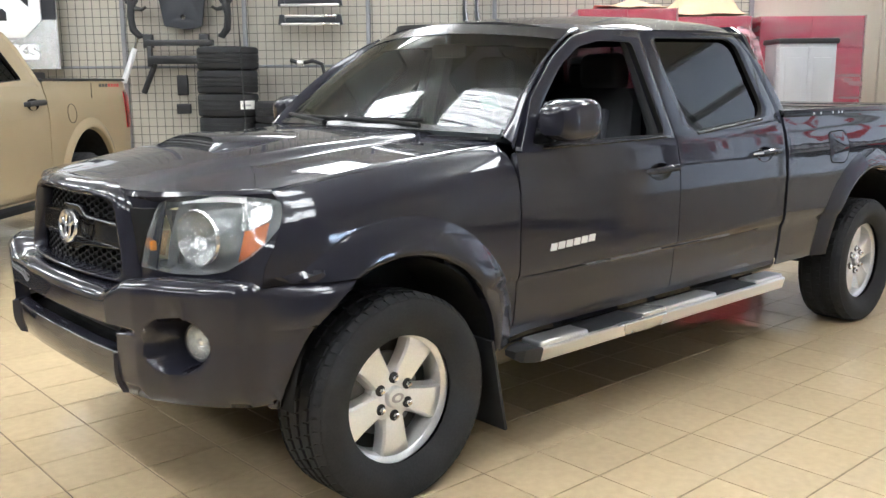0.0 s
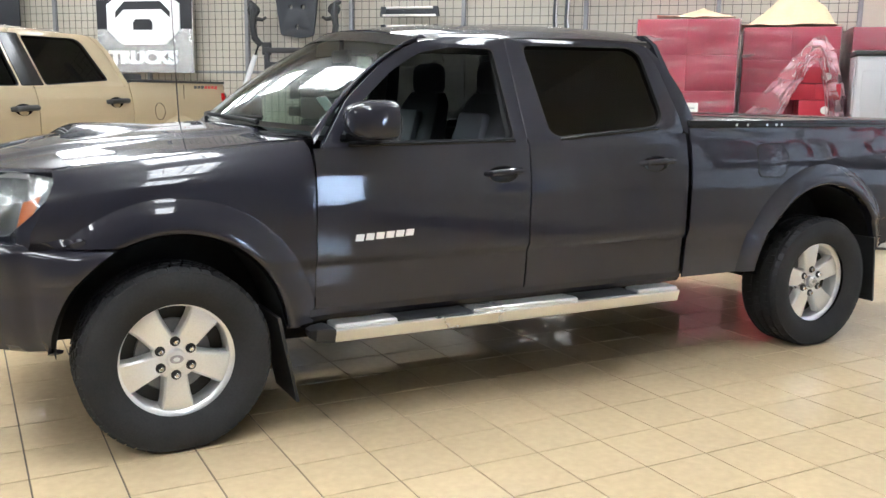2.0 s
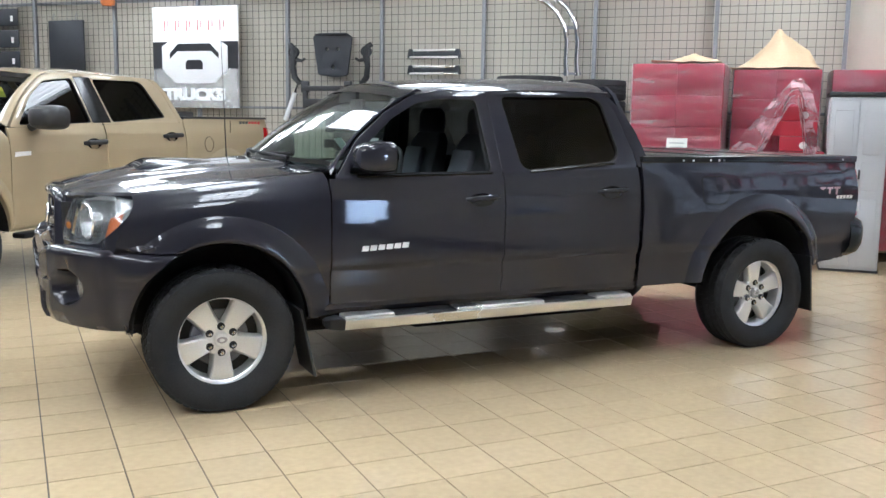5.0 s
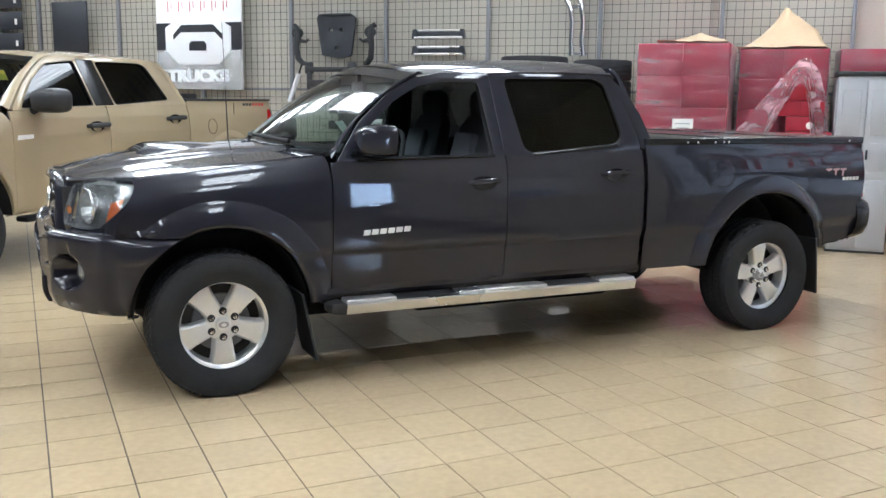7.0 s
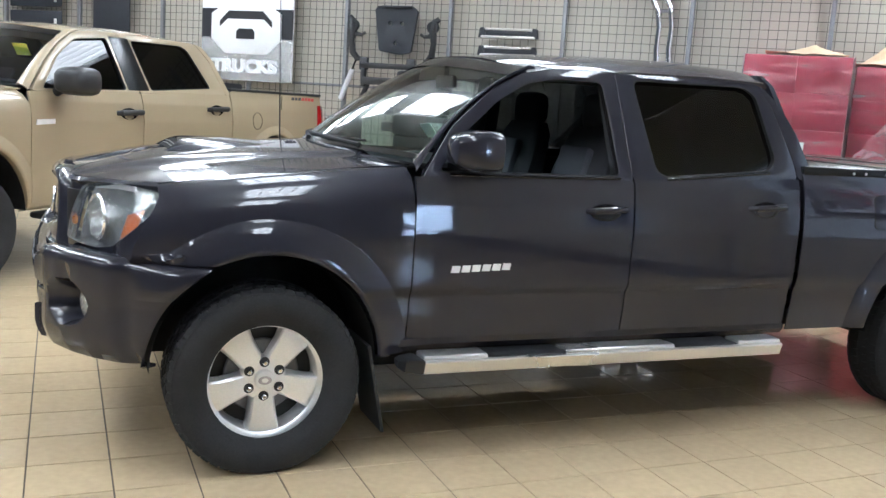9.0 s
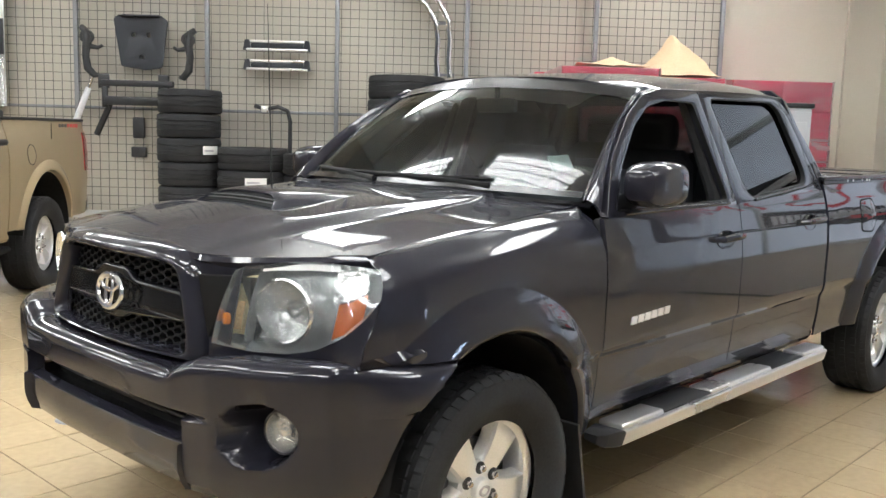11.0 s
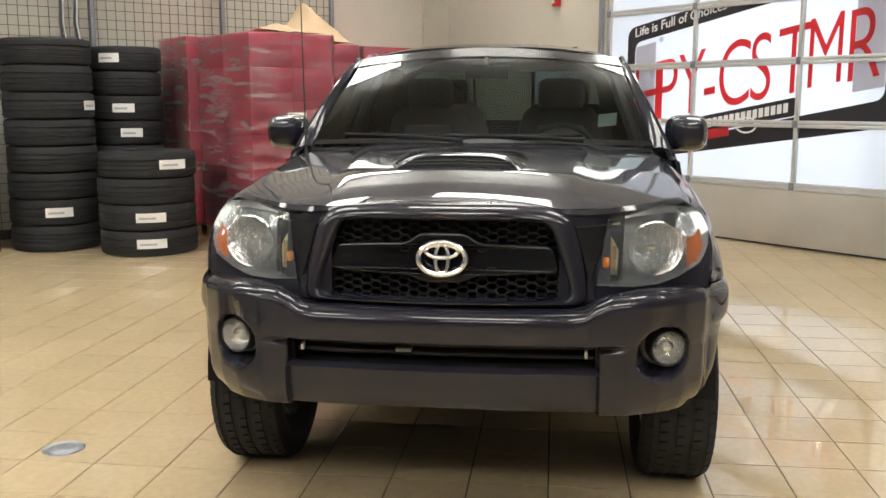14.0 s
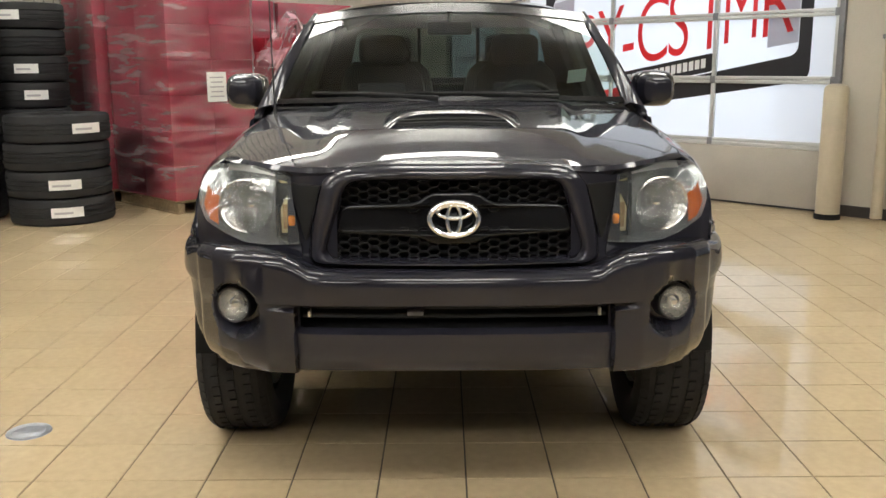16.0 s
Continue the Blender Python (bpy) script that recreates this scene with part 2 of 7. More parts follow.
def box(bm, c, s, bevel=0.0, m=None, seg=2):
    """A box of size s about c, with rounded edges."""
    mat = Matrix.LocRotScale(c, None, s)
    if m is not None:
        mat = m @ mat
    vs = bmesh.ops.create_cube(bm, size=1.0, matrix=mat)["verts"]
    if bevel:
        es = list({e for v in vs for e in v.link_edges})
        bmesh.ops.bevel(bm, geom=es, offset=bevel, segments=seg, affect="EDGES", profile=0.5)
    return bm


def grid(bm, rows, close_u=False, close_v=False):
    """Quads over rows of points; returns the vertices."""
    vs = [[bm.verts.new(p) for p in r] for r in rows]
    nu, nv = len(vs), len(vs[0])
    for i in range(nu if close_u else nu - 1):
        for j in range(nv if close_v else nv - 1):
            q = (vs[i][j], vs[(i + 1) % nu][j], vs[(i + 1) % nu][(j + 1) % nv], vs[i][(j + 1) % nv])
            if len({(round(v.co.x, 5), round(v.co.y, 5), round(v.co.z, 5)) for v in q}) > 2:
                bm.faces.new(q)
    return vs


def tidy(bm, d=0.0004):
    bmesh.ops.remove_doubles(bm, verts=bm.verts, dist=d)
    return bm


def thicken(bm, t):
    """Gives a sheet a thickness towards its back."""
    bmesh.ops.recalc_face_normals(bm, faces=bm.faces)
    bm.normal_update()
    faces, edges, verts = bm.faces[:], [e for e in bm.edges if len(e.link_faces) == 1], bm.verts[:]
    back = {v: bm.verts.new(v.co - v.normal * t) for v in verts}
    for f in faces:
        bm.faces.new([back[v] for v in reversed(f.verts)])
    for e in edges:
        a, b = e.verts
        bm.faces.new((a, b, back[b], back[a]))
    return bm


def lathe(bm, profile, m=None, n=40):
    """Turns (radius, height) points about z, then moves by m."""
    m = m or Matrix()
    rows = [[m @ Vector((r * math.cos(a), r * math.sin(a), h)) for r, h in profile] for a in [2 * math.pi * i / n for i in range(n)]]
    grid(bm, rows, close_u=True)
    return tidy(bm, 1e-5)


def tube(bm, pts, r, n=10, caps=True):
    """A round bar along points; r is one radius or one for each point."""
    pts = [Vector(p) for p in pts]
    rad = r if isinstance(r, (list, tuple)) else [r] * len(pts)
    rows, side = [], None
    for i, p in enumerate(pts):
        d = (pts[min(i + 1, len(pts) - 1)] - pts[max(i - 1, 0)]).normalized()
        ref = side if side is not None else (Vector((0, 0, 1)) if abs(d.z) < 0.9 else Vector((1, 0, 0)))
        a = d.cross(ref).normalized()
        b = a.cross(d).normalized()
        side = b
        rows.append([p + rad[i] * (math.cos(t) * a + math.sin(t) * b) for t in [2 * math.pi * k / n for k in range(n)]])
    vs = grid(bm, rows, close_v=True)
    if caps:
        bm.faces.new(vs[0])
        bm.faces.new(vs[-1][::-1])
    return bm


def prism(bm, poly, depth, m=None):
    """A flat polygon (x, y) pushed up by depth along z, moved by m."""
    m = m or Matrix()
    lo = [bm.verts.new(m @ Vector((x, y, 0))) for x, y in poly]
    hi = [bm.verts.new(m @ Vector((x, y, depth))) for x, y in poly]
    bm.faces.new(lo[::-1])
    bm.faces.new(hi)
    for i in range(len(poly)):
        j = (i + 1) % len(poly)
        bm.faces.new((lo[i], lo[j], hi[j], hi[i]))
    return bm


def smooth_loop(pts, k=6, closed=True):
    """Catmull-Rom through the points."""
    n, out = len(pts), []
    P = [Vector((*p, 0)[:3]) for p in pts]
    for i in range(n if closed else n - 1):
        a, b, c, d = (P[(i + j) % n] if closed else P[min(max(i + j, 0), n - 1)] for j in (-1, 0, 1, 2))
        for s in range(k):
            t = s / k
            out.append(0.5 * (2 * b + (c - a) * t + (2 * a - 5 * b + 4 * c - d) * t * t + (3 * b - a - 3 * c + d) * t ** 3))
    if not closed:
        out.append(P[-1])
    return [(p.x, p.y) for p in out]


def rounded(pts, r, k=5):
    """A polygon with its corners rounded."""
    out, n = [], len(pts)
    for i in range(n):
        p, a, b = Vector(pts[i]), Vector(pts[i - 1]), Vector(pts[(i + 1) % n])
        da, db = (a - p), (b - p)
        ra = min(r, da.length * 0.45, db.length * 0.45)
        s, e = p + da.normalized() * ra, p + db.normalized() * ra
        for j in range(k + 1):
            t = j / k
            q = (1 - t) ** 2 * s + 2 * t * (1 - t) * p + t * t * e
            out.append((q.x, q.y))
    return out


def from_curve(cu):
    ob = bpy.data.objects.new("shape", cu)
    scene.collection.objects.link(ob)
    me = bpy.data.meshes.new_from_object(ob.evaluated_get(bpy.context.evaluated_depsgraph_get()))
    bpy.data.objects.remove(ob)
    bm = bm_new()
    bm.from_mesh(me)
    bpy.data.meshes.remove(me)
    bpy.data.curves.remove(cu)
    return bm


def filled(loops, depth=0.01, bevel=0.0):
    """A flat plate in x, y with holes (the loops after the first), as thick as depth along z."""
    cu = bpy.data.curves.new("shape", "CURVE")
    cu.dimensions, cu.fill_mode, cu.extrude, cu.bevel_depth, cu.bevel_resolution = "2D", "BOTH", depth / 2, bevel, 2
    for loop in loops:
        s = cu.splines.new("POLY")
        s.points.add(len(loop) - 1)
        for p, q in zip(s.points, loop):
            p.co = (*q, 0, 1)
        s.use_cyclic_u = True
    return tidy(from_curve(cu), 1e-5)


def lettering(text, size, depth=0.004, shear=0.0, bold=0.0, squeeze=1.0):
    cu = bpy.data.curves.new("shape", "FONT")
    cu.body, cu.size, cu.extrude, cu.shear, cu.offset = text, size, depth / 2, shear, bold
    cu.align_x = "LEFT"
    bm = from_curve(cu)
    bmesh.ops.scale(bm, vec=(squeeze, 1, 1), verts=bm.verts)
    return bm


def moved(bm, m):
    bmesh.ops.transform(bm, matrix=m, verts=bm.verts)
    return bm


def ip(x, table):
    return float(np.interp(x, [a for a, _ in table], [b for _, b in table]))


def ss(x, a=0.0, b=1.0):
    t = min(max((x - a) / (b - a), 0.0), 1.0)
    return t * t * (3 - 2 * t)


# side plane: a shape drawn in (x, z) stands upright facing -y
UPRIGHT = Matrix(((1, 0, 0, 0), (0, 0, -1, 0), (0, 1, 0, 0), (0, 0, 0, 1)))


# ---- the hall ----
CEILING = 4.7
U0, U1, V0, V1 = -13.5, 5.95, -9.5, 7.62      # inner faces of the four walls
T0 = (0.05, -1.84)                            # a corner of the floor's tiles
TS = 0.30


def wall_box(name, u, v, z, su, sv, sz, mat=None):
    ob = part(name, box(bm_new(), (0, 0, 0), (su, sv, sz)), mat or WALL)
    ob.matrix_world = room(u, v, z)
    return tagged(ob, kind="structure")


floor = tagged(part("floor", box(bm_new(), (0, 0, 0), (U1 - U0 + 0.6, V1 - V0 + 0.6, 0.1)), GROUT), "tan ceramic floor tiles with dark grout", kind="structure")
floor.matrix_world = room((U0 + U1) / 2, (V0 + V1) / 2, -0.0535)
wall_box("ceiling", (U0 + U1) / 2, (V0 + V1) / 2, CEILING + 0.1, U1 - U0 + 0.6, V1 - V0 + 0.6, 0.2, CEIL)
wall_box("wall_north", (U0 + U1) / 2, V1 + 0.1, CEILING / 2, U1 - U0, 0.2, CEILING)
# unseen closing walls, coloured dark to hold down stray light and reflections in the paint
DIMWALL = material("dark unseen wall", (0.15, 0.16, 0.185), rough=0.6, grain=0.03, scale=60, stain=0.06, stain_scale=0.8)
wall_box("wall_west", U0 - 0.1, (V0 + V1) / 2, CEILING / 2, 0.2, V1 - V0 + 0.4, CEILING, DIMWALL)
wall_box("wall_south", (U0 + U1) / 2, V0 - 0.1, CEILING / 2, U1 - U0, 0.2, CEILING, DIMWALL)
# the wall with the two lift doors: openings go right through
DOORS = ((0.98, 4.68), (-2.62, -1.98))
DOOR_H = 3.66
WIN = (5.12, 5.95, 0.76, 2.10)
WT = 0.25
for v0, v1, z0, z1 in ((V0 - 0.2, DOORS[1][0], 0, CEILING), (DOORS[1][1], DOORS[0][0], 0, CEILING), (DOORS[0][1], WIN[0], 0, CEILING), (WIN[1], V1 + 0.2, 0, CEILING),
                       (DOORS[1][0], DOORS[1][1], 2.25, CEILING), (DOORS[0][0], DOORS[0][1], DOOR_H, CEILING), (WIN[0], WIN[1], WIN[3], CEILING), (WIN[0], WIN[1], 0, WIN[2])):
    # the unseen stretch past the side door is darkened likewise
    wall_box("wall_east", U1 + WT / 2, (v0 + v1) / 2, (z0 + z1) / 2, WT, v1 - v0, z1 - z0, DIMWALL if v1 < -2 else WALL)
part_base = material("baseboard", (0.035, 0.03, 0.028), rough=0.6)
for v0, v1 in ((V0, DOORS[1][0]), (DOORS[1][1], DOORS[0][0]), (DOORS[0][1], V1)):
    wall_box("baseboard", U1 - 0.008, (v0 + v1) / 2, 0.05, 0.015, v1 - v0 - 0.02, 0.10, part_base)
wall_box("baseboard", (U0 + U1) / 2, V1 - 0.008, 0.05, U1 - U0 - 0.02, 0.015, 0.10, part_base)
wall_box("trim", 5.50, V1 - 0.03, CEILING / 2, 0.05, 0.05, CEILING - 0.02)

# ground outside the lift doors
ground = tagged(part("ground", box(bm_new(), (0, 0, 0), (60, 80, 0.1)), material("concrete yard", (0.42, 0.41, 0.39), rough=0.9, grain=0.1, stain=0.15)), kind="structure")
ground.matrix_world = room(U1 + WT + 30.2, 0, -0.07)


# ---- lift doors ----
def lift_door(index, v0, v1):
    """A sectional door: a solid foot panel, rows of white glazed sections between rails and stiles."""
    d = thing("door_%d" % index, room(U1 + 0.06, v0), "glazed sectional lift door with white backlit panes", "door", kind="structure")
    w = v1 - v0
    n, rise = 3, 0.61
    cell = w / n
    part("foot_panel", box(bm_new(), (0, w / 2, 0.29), (0.05, w - 0.02, 0.56), 0.006), DOORPANEL, d, "beige solid foot panel")
    part("floor_seal", box(bm_new(), (0, w / 2, 0.012), (0.06, w - 0.02, 0.018), 0.004), BLACK, d)
    for k in range(1, 7):
        z = rise * k
        bm = bm_new()
        box(bm, (-0.005, w / 2, z - 0.02), (0.055, w - 0.01, 0.034), 0.005)
        box(bm, (-0.005, w / 2, z + 0.018), (0.05, w - 0.01, 0.034), 0.005)
        part("rail", bm, RAIL, d)
        if k < 6:
            for j in range(n + 1):
                y = min(max(cell * j, 0.03), w - 0.03)
                part("stile", box(bm_new(), (0, y, z + rise / 2), (0.045, 0.045, rise - 0.07), 0.004), RAIL, d)
                part("hinge", box(bm_new(), (-0.038, y, z), (0.014, 0.05, 0.07), 0.003), STEEL, d)
            for j in range(n):
                part("pane", box(bm_new(), (0.012, cell * (j + 0.5), z + rise / 2), (0.006, cell - 0.04, rise - 0.06)), PANE, d)
    for y in (-0.035, w + 0.035):
        part("track", box(bm_new(), (-0.08, y, DOOR_H / 2), (0.06, 0.05, DOOR_H), 0.004), STEEL, d)
    return d


lift_door(1, *DOORS[0])
# narrow glazed side door, bright with daylight
side_door = thing("door_2", room(U1 + 0.08, -2.30), "narrow glazed side door bright with daylight", "door", kind="structure")
bm = filled([[(-0.32, 0.0), (0.32, 0.0), (0.32, 2.25), (-0.32, 2.25)], [(-0.25, 0.85), (0.25, 0.85), (0.25, 1.75), (-0.25, 1.75)], [(-0.25, 0.22), (0.12, 0.22), (0.12, 0.66), (-0.25, 0.66)]], 0.06)
part("door_frame", moved(bm, Matrix(((0, 0, 1, 0), (1, 0, 0, 0), (0, 1, 0, 0), (0, 0, 0, 1)))), STEEL, side_door)
part("pane", box(bm_new(), (0, 0, 1.3), (0.006, 0.52, 0.92)), PANE, side_door, "white frosted pane")
part("pane", box(bm_new(), (0, -0.065, 0.44), (0.006, 0.39, 0.46)), PANE, side_door, "white frosted pane")
notice = thing("wall_poster", room(U1 - 0.012, -0.45, 1.35), "pale blue-white poster with blue bars on the wall", "poster")
part("sheet", box(bm_new(), (0, 0, 0), (0.012, 0.95, 0.9)), SIGNWHITE, notice)
for k in range(3):
    part("printed_bar", box(bm_new(), (-0.008, 0.0, 0.2 - 0.25 * k), (0.002, 0.7 - 0.1 * k, 0.12)), material("blue print", (0.12, 0.2, 0.45), rough=0.4), notice)


# ---- printed banner behind the first door's glass ----
def banner():
    """Laid on the glass: black rim, white field, red capitals; drawn in (run, height), run going away from the corner."""
    b = thing("banner", room(U1 + 0.064, 4.40, 1.50, -90), "white banner with red capitals and a black rim", "banner")
    # local x runs along -v, local z up, face looks to -u
    out = rounded([(0.02, -0.74), (0.02, 0.76), (3.15, 1.335), (3.15, -0.285)], 0.12)
    inn = rounded([(0.13, -0.60), (0.13, 0.60), (3.03, 1.115), (3.03, -0.045)], 0.10)
    place = lambda bm, y: moved(bm, Matrix(((1, 0, 0, 0), (0, 0, 1, y), (0, 1, 0, 0), (0, 0, 0, 1))))
    part("rim", place(filled([out, inn], 0.002), -0.004), PRINTBLACK, b)
    part("field", place(filled([[(0.14, -0.55), (0.14, 0.55), (0.42, 0.60), (0.42, -0.50)]], 0.001), 0.001), PRINTGREY, b, "pale grey shaded edge")
    part("field", place(filled([[(2.72, 0.02), (2.72, 1.0), (3.02, 1.07), (3.02, 0.07)]], 0.001), 0.001), PRINTGREY, b, "pale grey shaded edge")
    for ch, x, z in (("H", 0.10, -0.36), ("P", 0.44, -0.30), ("Y", 0.74, -0.24), ("-", 1.06, -0.20), ("C", 1.24, -0.16), ("S", 1.62, -0.09), ("T", 1.93, -0.04), ("M", 2.23, 0.03), ("R", 2.62, 0.08)):
        bm = lettering(ch, 0.97, 0.002, bold=-0.008, squeeze=0.62 if ch != "M" else 0.55)
        sh = Matrix(((1, 0, 0, 0), (0.18, 1, 0, 0), (0, 0, 1, 0), (0, 0, 0, 1)))
        part("capital", place(moved(moved(bm, sh), Matrix.Translation((x, z + 0.02, 0))), -0.007), PRINTRED, b)
    bm = lettering("Life is Full of Choices", 0.14, 0.002, bold=0.0015)
    tagged(part("motto", place(moved(moved(bm, Matrix(((1, 0, 0, 0), (0.185, 1, 0, 0), (0, 0, 1, 0), (0, 0, 0, 1)))), Matrix.Translation((0.12, 0.66, 0))), -0.009), SIGNWHITE, b, "white motto on the black rim"), kind="stuff")
    for k in range(14):
        x = 1.15 + k * 0.068
        bm = bm_new()
        prism(bm, [(x, -0.36 + 0.18 * (x - 1.0)), (x + 0.05, -0.352 + 0.18 * (x - 1.0)), (x + 0.05, -0.26 + 0.18 * (x - 1.0)), (x, -0.268 + 0.18 * (x - 1.0))], 0.002)
        part("bar", place(bm, -0.011), SIGNWHITE, b, "white bar of lettering")
    part("tab", place(filled([rounded([(1.05, -0.40), (1.05, -0.22), (2.16, -0.02), (2.16, -0.20)], 0.03)], 0.002), -0.006), PRINTBLACK, b)
    for x in (0.56, 1.62):
        bm2 = filled([[(x + 0.13 * math.cos(t), -0.50 + 0.18 * (x - 0.5) + 0.085 * math.sin(t)) for t in np.linspace(0, 2 * math.pi, 32)[:-1]], [(x + 0.11 * math.cos(t), -0.50 + 0.18 * (x - 0.5) + 0.068 * math.sin(t)) for t in np.linspace(0, 2 * math.pi, 32)[:-1]]], 0.002)
        part("oval", place(bm2, -0.008), SIGNWHITE, b)
    part("bar", place(filled([[(0.80, -0.52), (0.80, -0.42), (1.42, -0.31), (1.42, -0.41)]], 0.002), -0.0085), PRINTRED, b, "red bar of lettering")
    for x, z in ((0.50, 0.62), (2.4, 0.96)):
        bm = bm_new()
        lathe(bm, [(0.0, 0.0), (0.028, 0.0), (0.03, -0.002)], Matrix.Translation((x, 0, z)) @ Matrix.Rotation(radians(90), 4, "X"), 20)
        part("bolt_print", moved(bm, Matrix.Translation((0, -0.012, 0))), PRINTGREY, b)
    return b


banner()

# small window with a round sign in the wall by the corner
win = thing("window_1", room(U1 + 0.08, (WIN[0] + WIN[1]) / 2, (WIN[2] + WIN[3]) / 2), "small white backlit window with a round printed ring", "window", kind="structure")
ww, wh = WIN[1] - WIN[0], WIN[3] - WIN[2]
part("pane", box(bm_new(), (0, 0, 0), (0.006, ww - 0.02, wh - 0.02)), PANE, win)
bm = filled([[(-ww / 2, -wh / 2), (ww / 2, -wh / 2), (ww / 2, wh / 2), (-ww / 2, wh / 2)], [(-ww / 2 + 0.03, -wh / 2 + 0.03), (ww / 2 - 0.03, -wh / 2 + 0.03), (ww / 2 - 0.03, wh / 2 - 0.03), (-ww / 2 + 0.03, wh / 2 - 0.03)]], 0.04)
part("window_frame", moved(bm, Matrix(((0, 0, 1, 0), (1, 0, 0, 0), (0, 1, 0, 0), (0, 0, 0, 1)))), DARKSTEEL, win)
bm = filled([[(0.33 * math.cos(t), 0.33 * math.sin(t)) for t in np.linspace(0, 2 * math.pi, 48)[:-1]], [(0.30 * math.cos(t), 0.30 * math.sin(t)) for t in np.linspace(0, 2 * math.pi, 48)[:-1]]], 0.002)
part("printed_ring", moved(bm, Matrix(((0, 0, 1, -0.006), (1, 0, 0, 0), (0, 1, 0, 0.05), (0, 0, 0, 1)))), VINYLGREY, win)
part("printed_bar", box(bm_new(), (-0.006, 0, 0.02), (0.002, 0.6, 0.07)), VINYLGREY, win, "grey bar of lettering")


# ---- bollards, wall boxes, alarm ----
def bollard(u, v, h, r):
    b = thing("bollard", room(u, v), "beige painted steel bollard beside the lift door", "bollard", "bollards")
    part("post", lathe(bm_new(), [(0.0, h), (r * 0.5, h - 0.002), (r * 0.85, h - 0.018), (r, h - 0.05), (r, 0.0)], None, 32), BOLLARD, b)
    part("base_ring", lathe(bm_new(), [(r + 0.002, 0.05), (r + 0.008, 0.045), (r + 0.008, 0.0)], None, 32), DARK, b)


bollard(5.70, 0.86, 1.20, 0.105)
bollard(5.74, 4.86, 1.13, 0.085)
col = thing("pipe_column", room(5.88, 0.50), "beige painted pipe on the wall beside the lift door", "pipe")
part("pipe", lathe(bm_new(), [(0.05, 0.02), (0.05, CEILING - 0.02)], None, 20), BOLLARD, col)
part("clamp", box(bm_new(), (0.03, 0, 1.6), (0.10, 0.14, 0.04), 0.005), STEEL, col)
sw = thing("door_control", room(5.93, 5.02, 1.50), "dark lift-door switch box with a cable on the wall", "switch")
part("body", box(bm_new(), (-0.02, 0, 0), (0.06, 0.09, 0.22), 0.008), DARKSTEEL, sw)
part("cable", tube(bm_new(), [(-0.03, 0, 0.11), (-0.03, 0.02, 0.3), (-0.03, -0.03, 0.42), (-0.03, -0.10, 0.44)], 0.008, 8), BLACK, sw)
part("cable", tube(bm_new(), [(-0.03, -0.02, -0.11), (-0.03, -0.10, -0.5), (-0.04, -0.16, -0.85), (-0.05, -0.14, -1.15)], 0.008, 8), BLACK, sw)
al = thing("fire_alarm", room(5.93, 5.45, 2.66), "small red fire alarm with a white strobe on the wall", "alarm")
part("body", box(bm_new(), (-0.02, 0, 0), (0.05, 0.11, 0.13), 0.01), VINYLRED, al)
part("strobe", box(bm_new(), (-0.05, 0.02, 0.0), (0.02, 0.04, 0.06), 0.005), WHITELENS, al)


# ---- ceiling lamps ----
def ceiling_lamp(x, y, length=1.34):
    """Six tubes in a white reflector tray, the tubes along y."""
    lamp = thing("ceiling_light", pose(x, y, CEILING - 0.45), "white six-tube fluorescent high-bay light below the ceiling", "ceiling light", "ceiling lights")
    h, w = length / 2, 0.36
    bm = bm_new()
    along = Matrix(((1, 0, 0, 0), (0, 0, 1, -h), (0, 1, 0, 0), (0, 0, 0, 1)))
    for q in (-1, 1):
        prism(bm, [(q * (w + 0.008), -0.055), (q * w, -0.055), (q * (w - 0.03), 0.075), (q * (w - 0.022), 0.075)], length, along)
    part("reflector_tray", bm, LAMPBODY, lamp, "white side reflectors, open above the tubes")
    for dy in (-h, h):
        part("end_plate", box(bm_new(), (0, dy, 0.015), (2 * w, 0.03, 0.14), 0.005), LAMPBODY, lamp)
    for k in range(6):
        dx = -0.28 + 0.112 * k
        part("tube", tube(bm_new(), [(dx, -h + 0.03, 0.015), (dx, h - 0.03, 0.015)], 0.045, 10), TUBEGLOW, lamp, "glowing fluorescent tube")
    part("ballast_box", box(bm_new(), (0, 0, 0.12), (0.10, length * 0.8, 0.05), 0.01), LAMPBODY, lamp)
    for dy in (-0.45, 0.45):
        part("hanger", tube(bm_new(), [(0, dy, 0.15), (0, dy, 0.44)], 0.005, 6), STEEL, lamp)
    return lamp


first = None
LAMP_EDGE = -4.5         # the lamp rows stop at this line
# unseen outer rows at x = -6.05 and y = -4.1 added to brighten nose and floor
for i in range(-5, 7):
    for j in range(-6, 7):
        x, y = 0.35 + 3.2 * i, 0.1 + 2.1 * j
        u, v = (x - y) * Q, (x + y) * Q
        if U0 + 1.2 < u < U1 - 1.0 and V0 + 1.2 < v < V1 - 1.0 and x > -6.5 and y > LAMP_EDGE:
            if first is None:
                first = ceiling_lamp(x, y)
            else:
                copy_thing(first, pose(x, y, CEILING - 0.45))


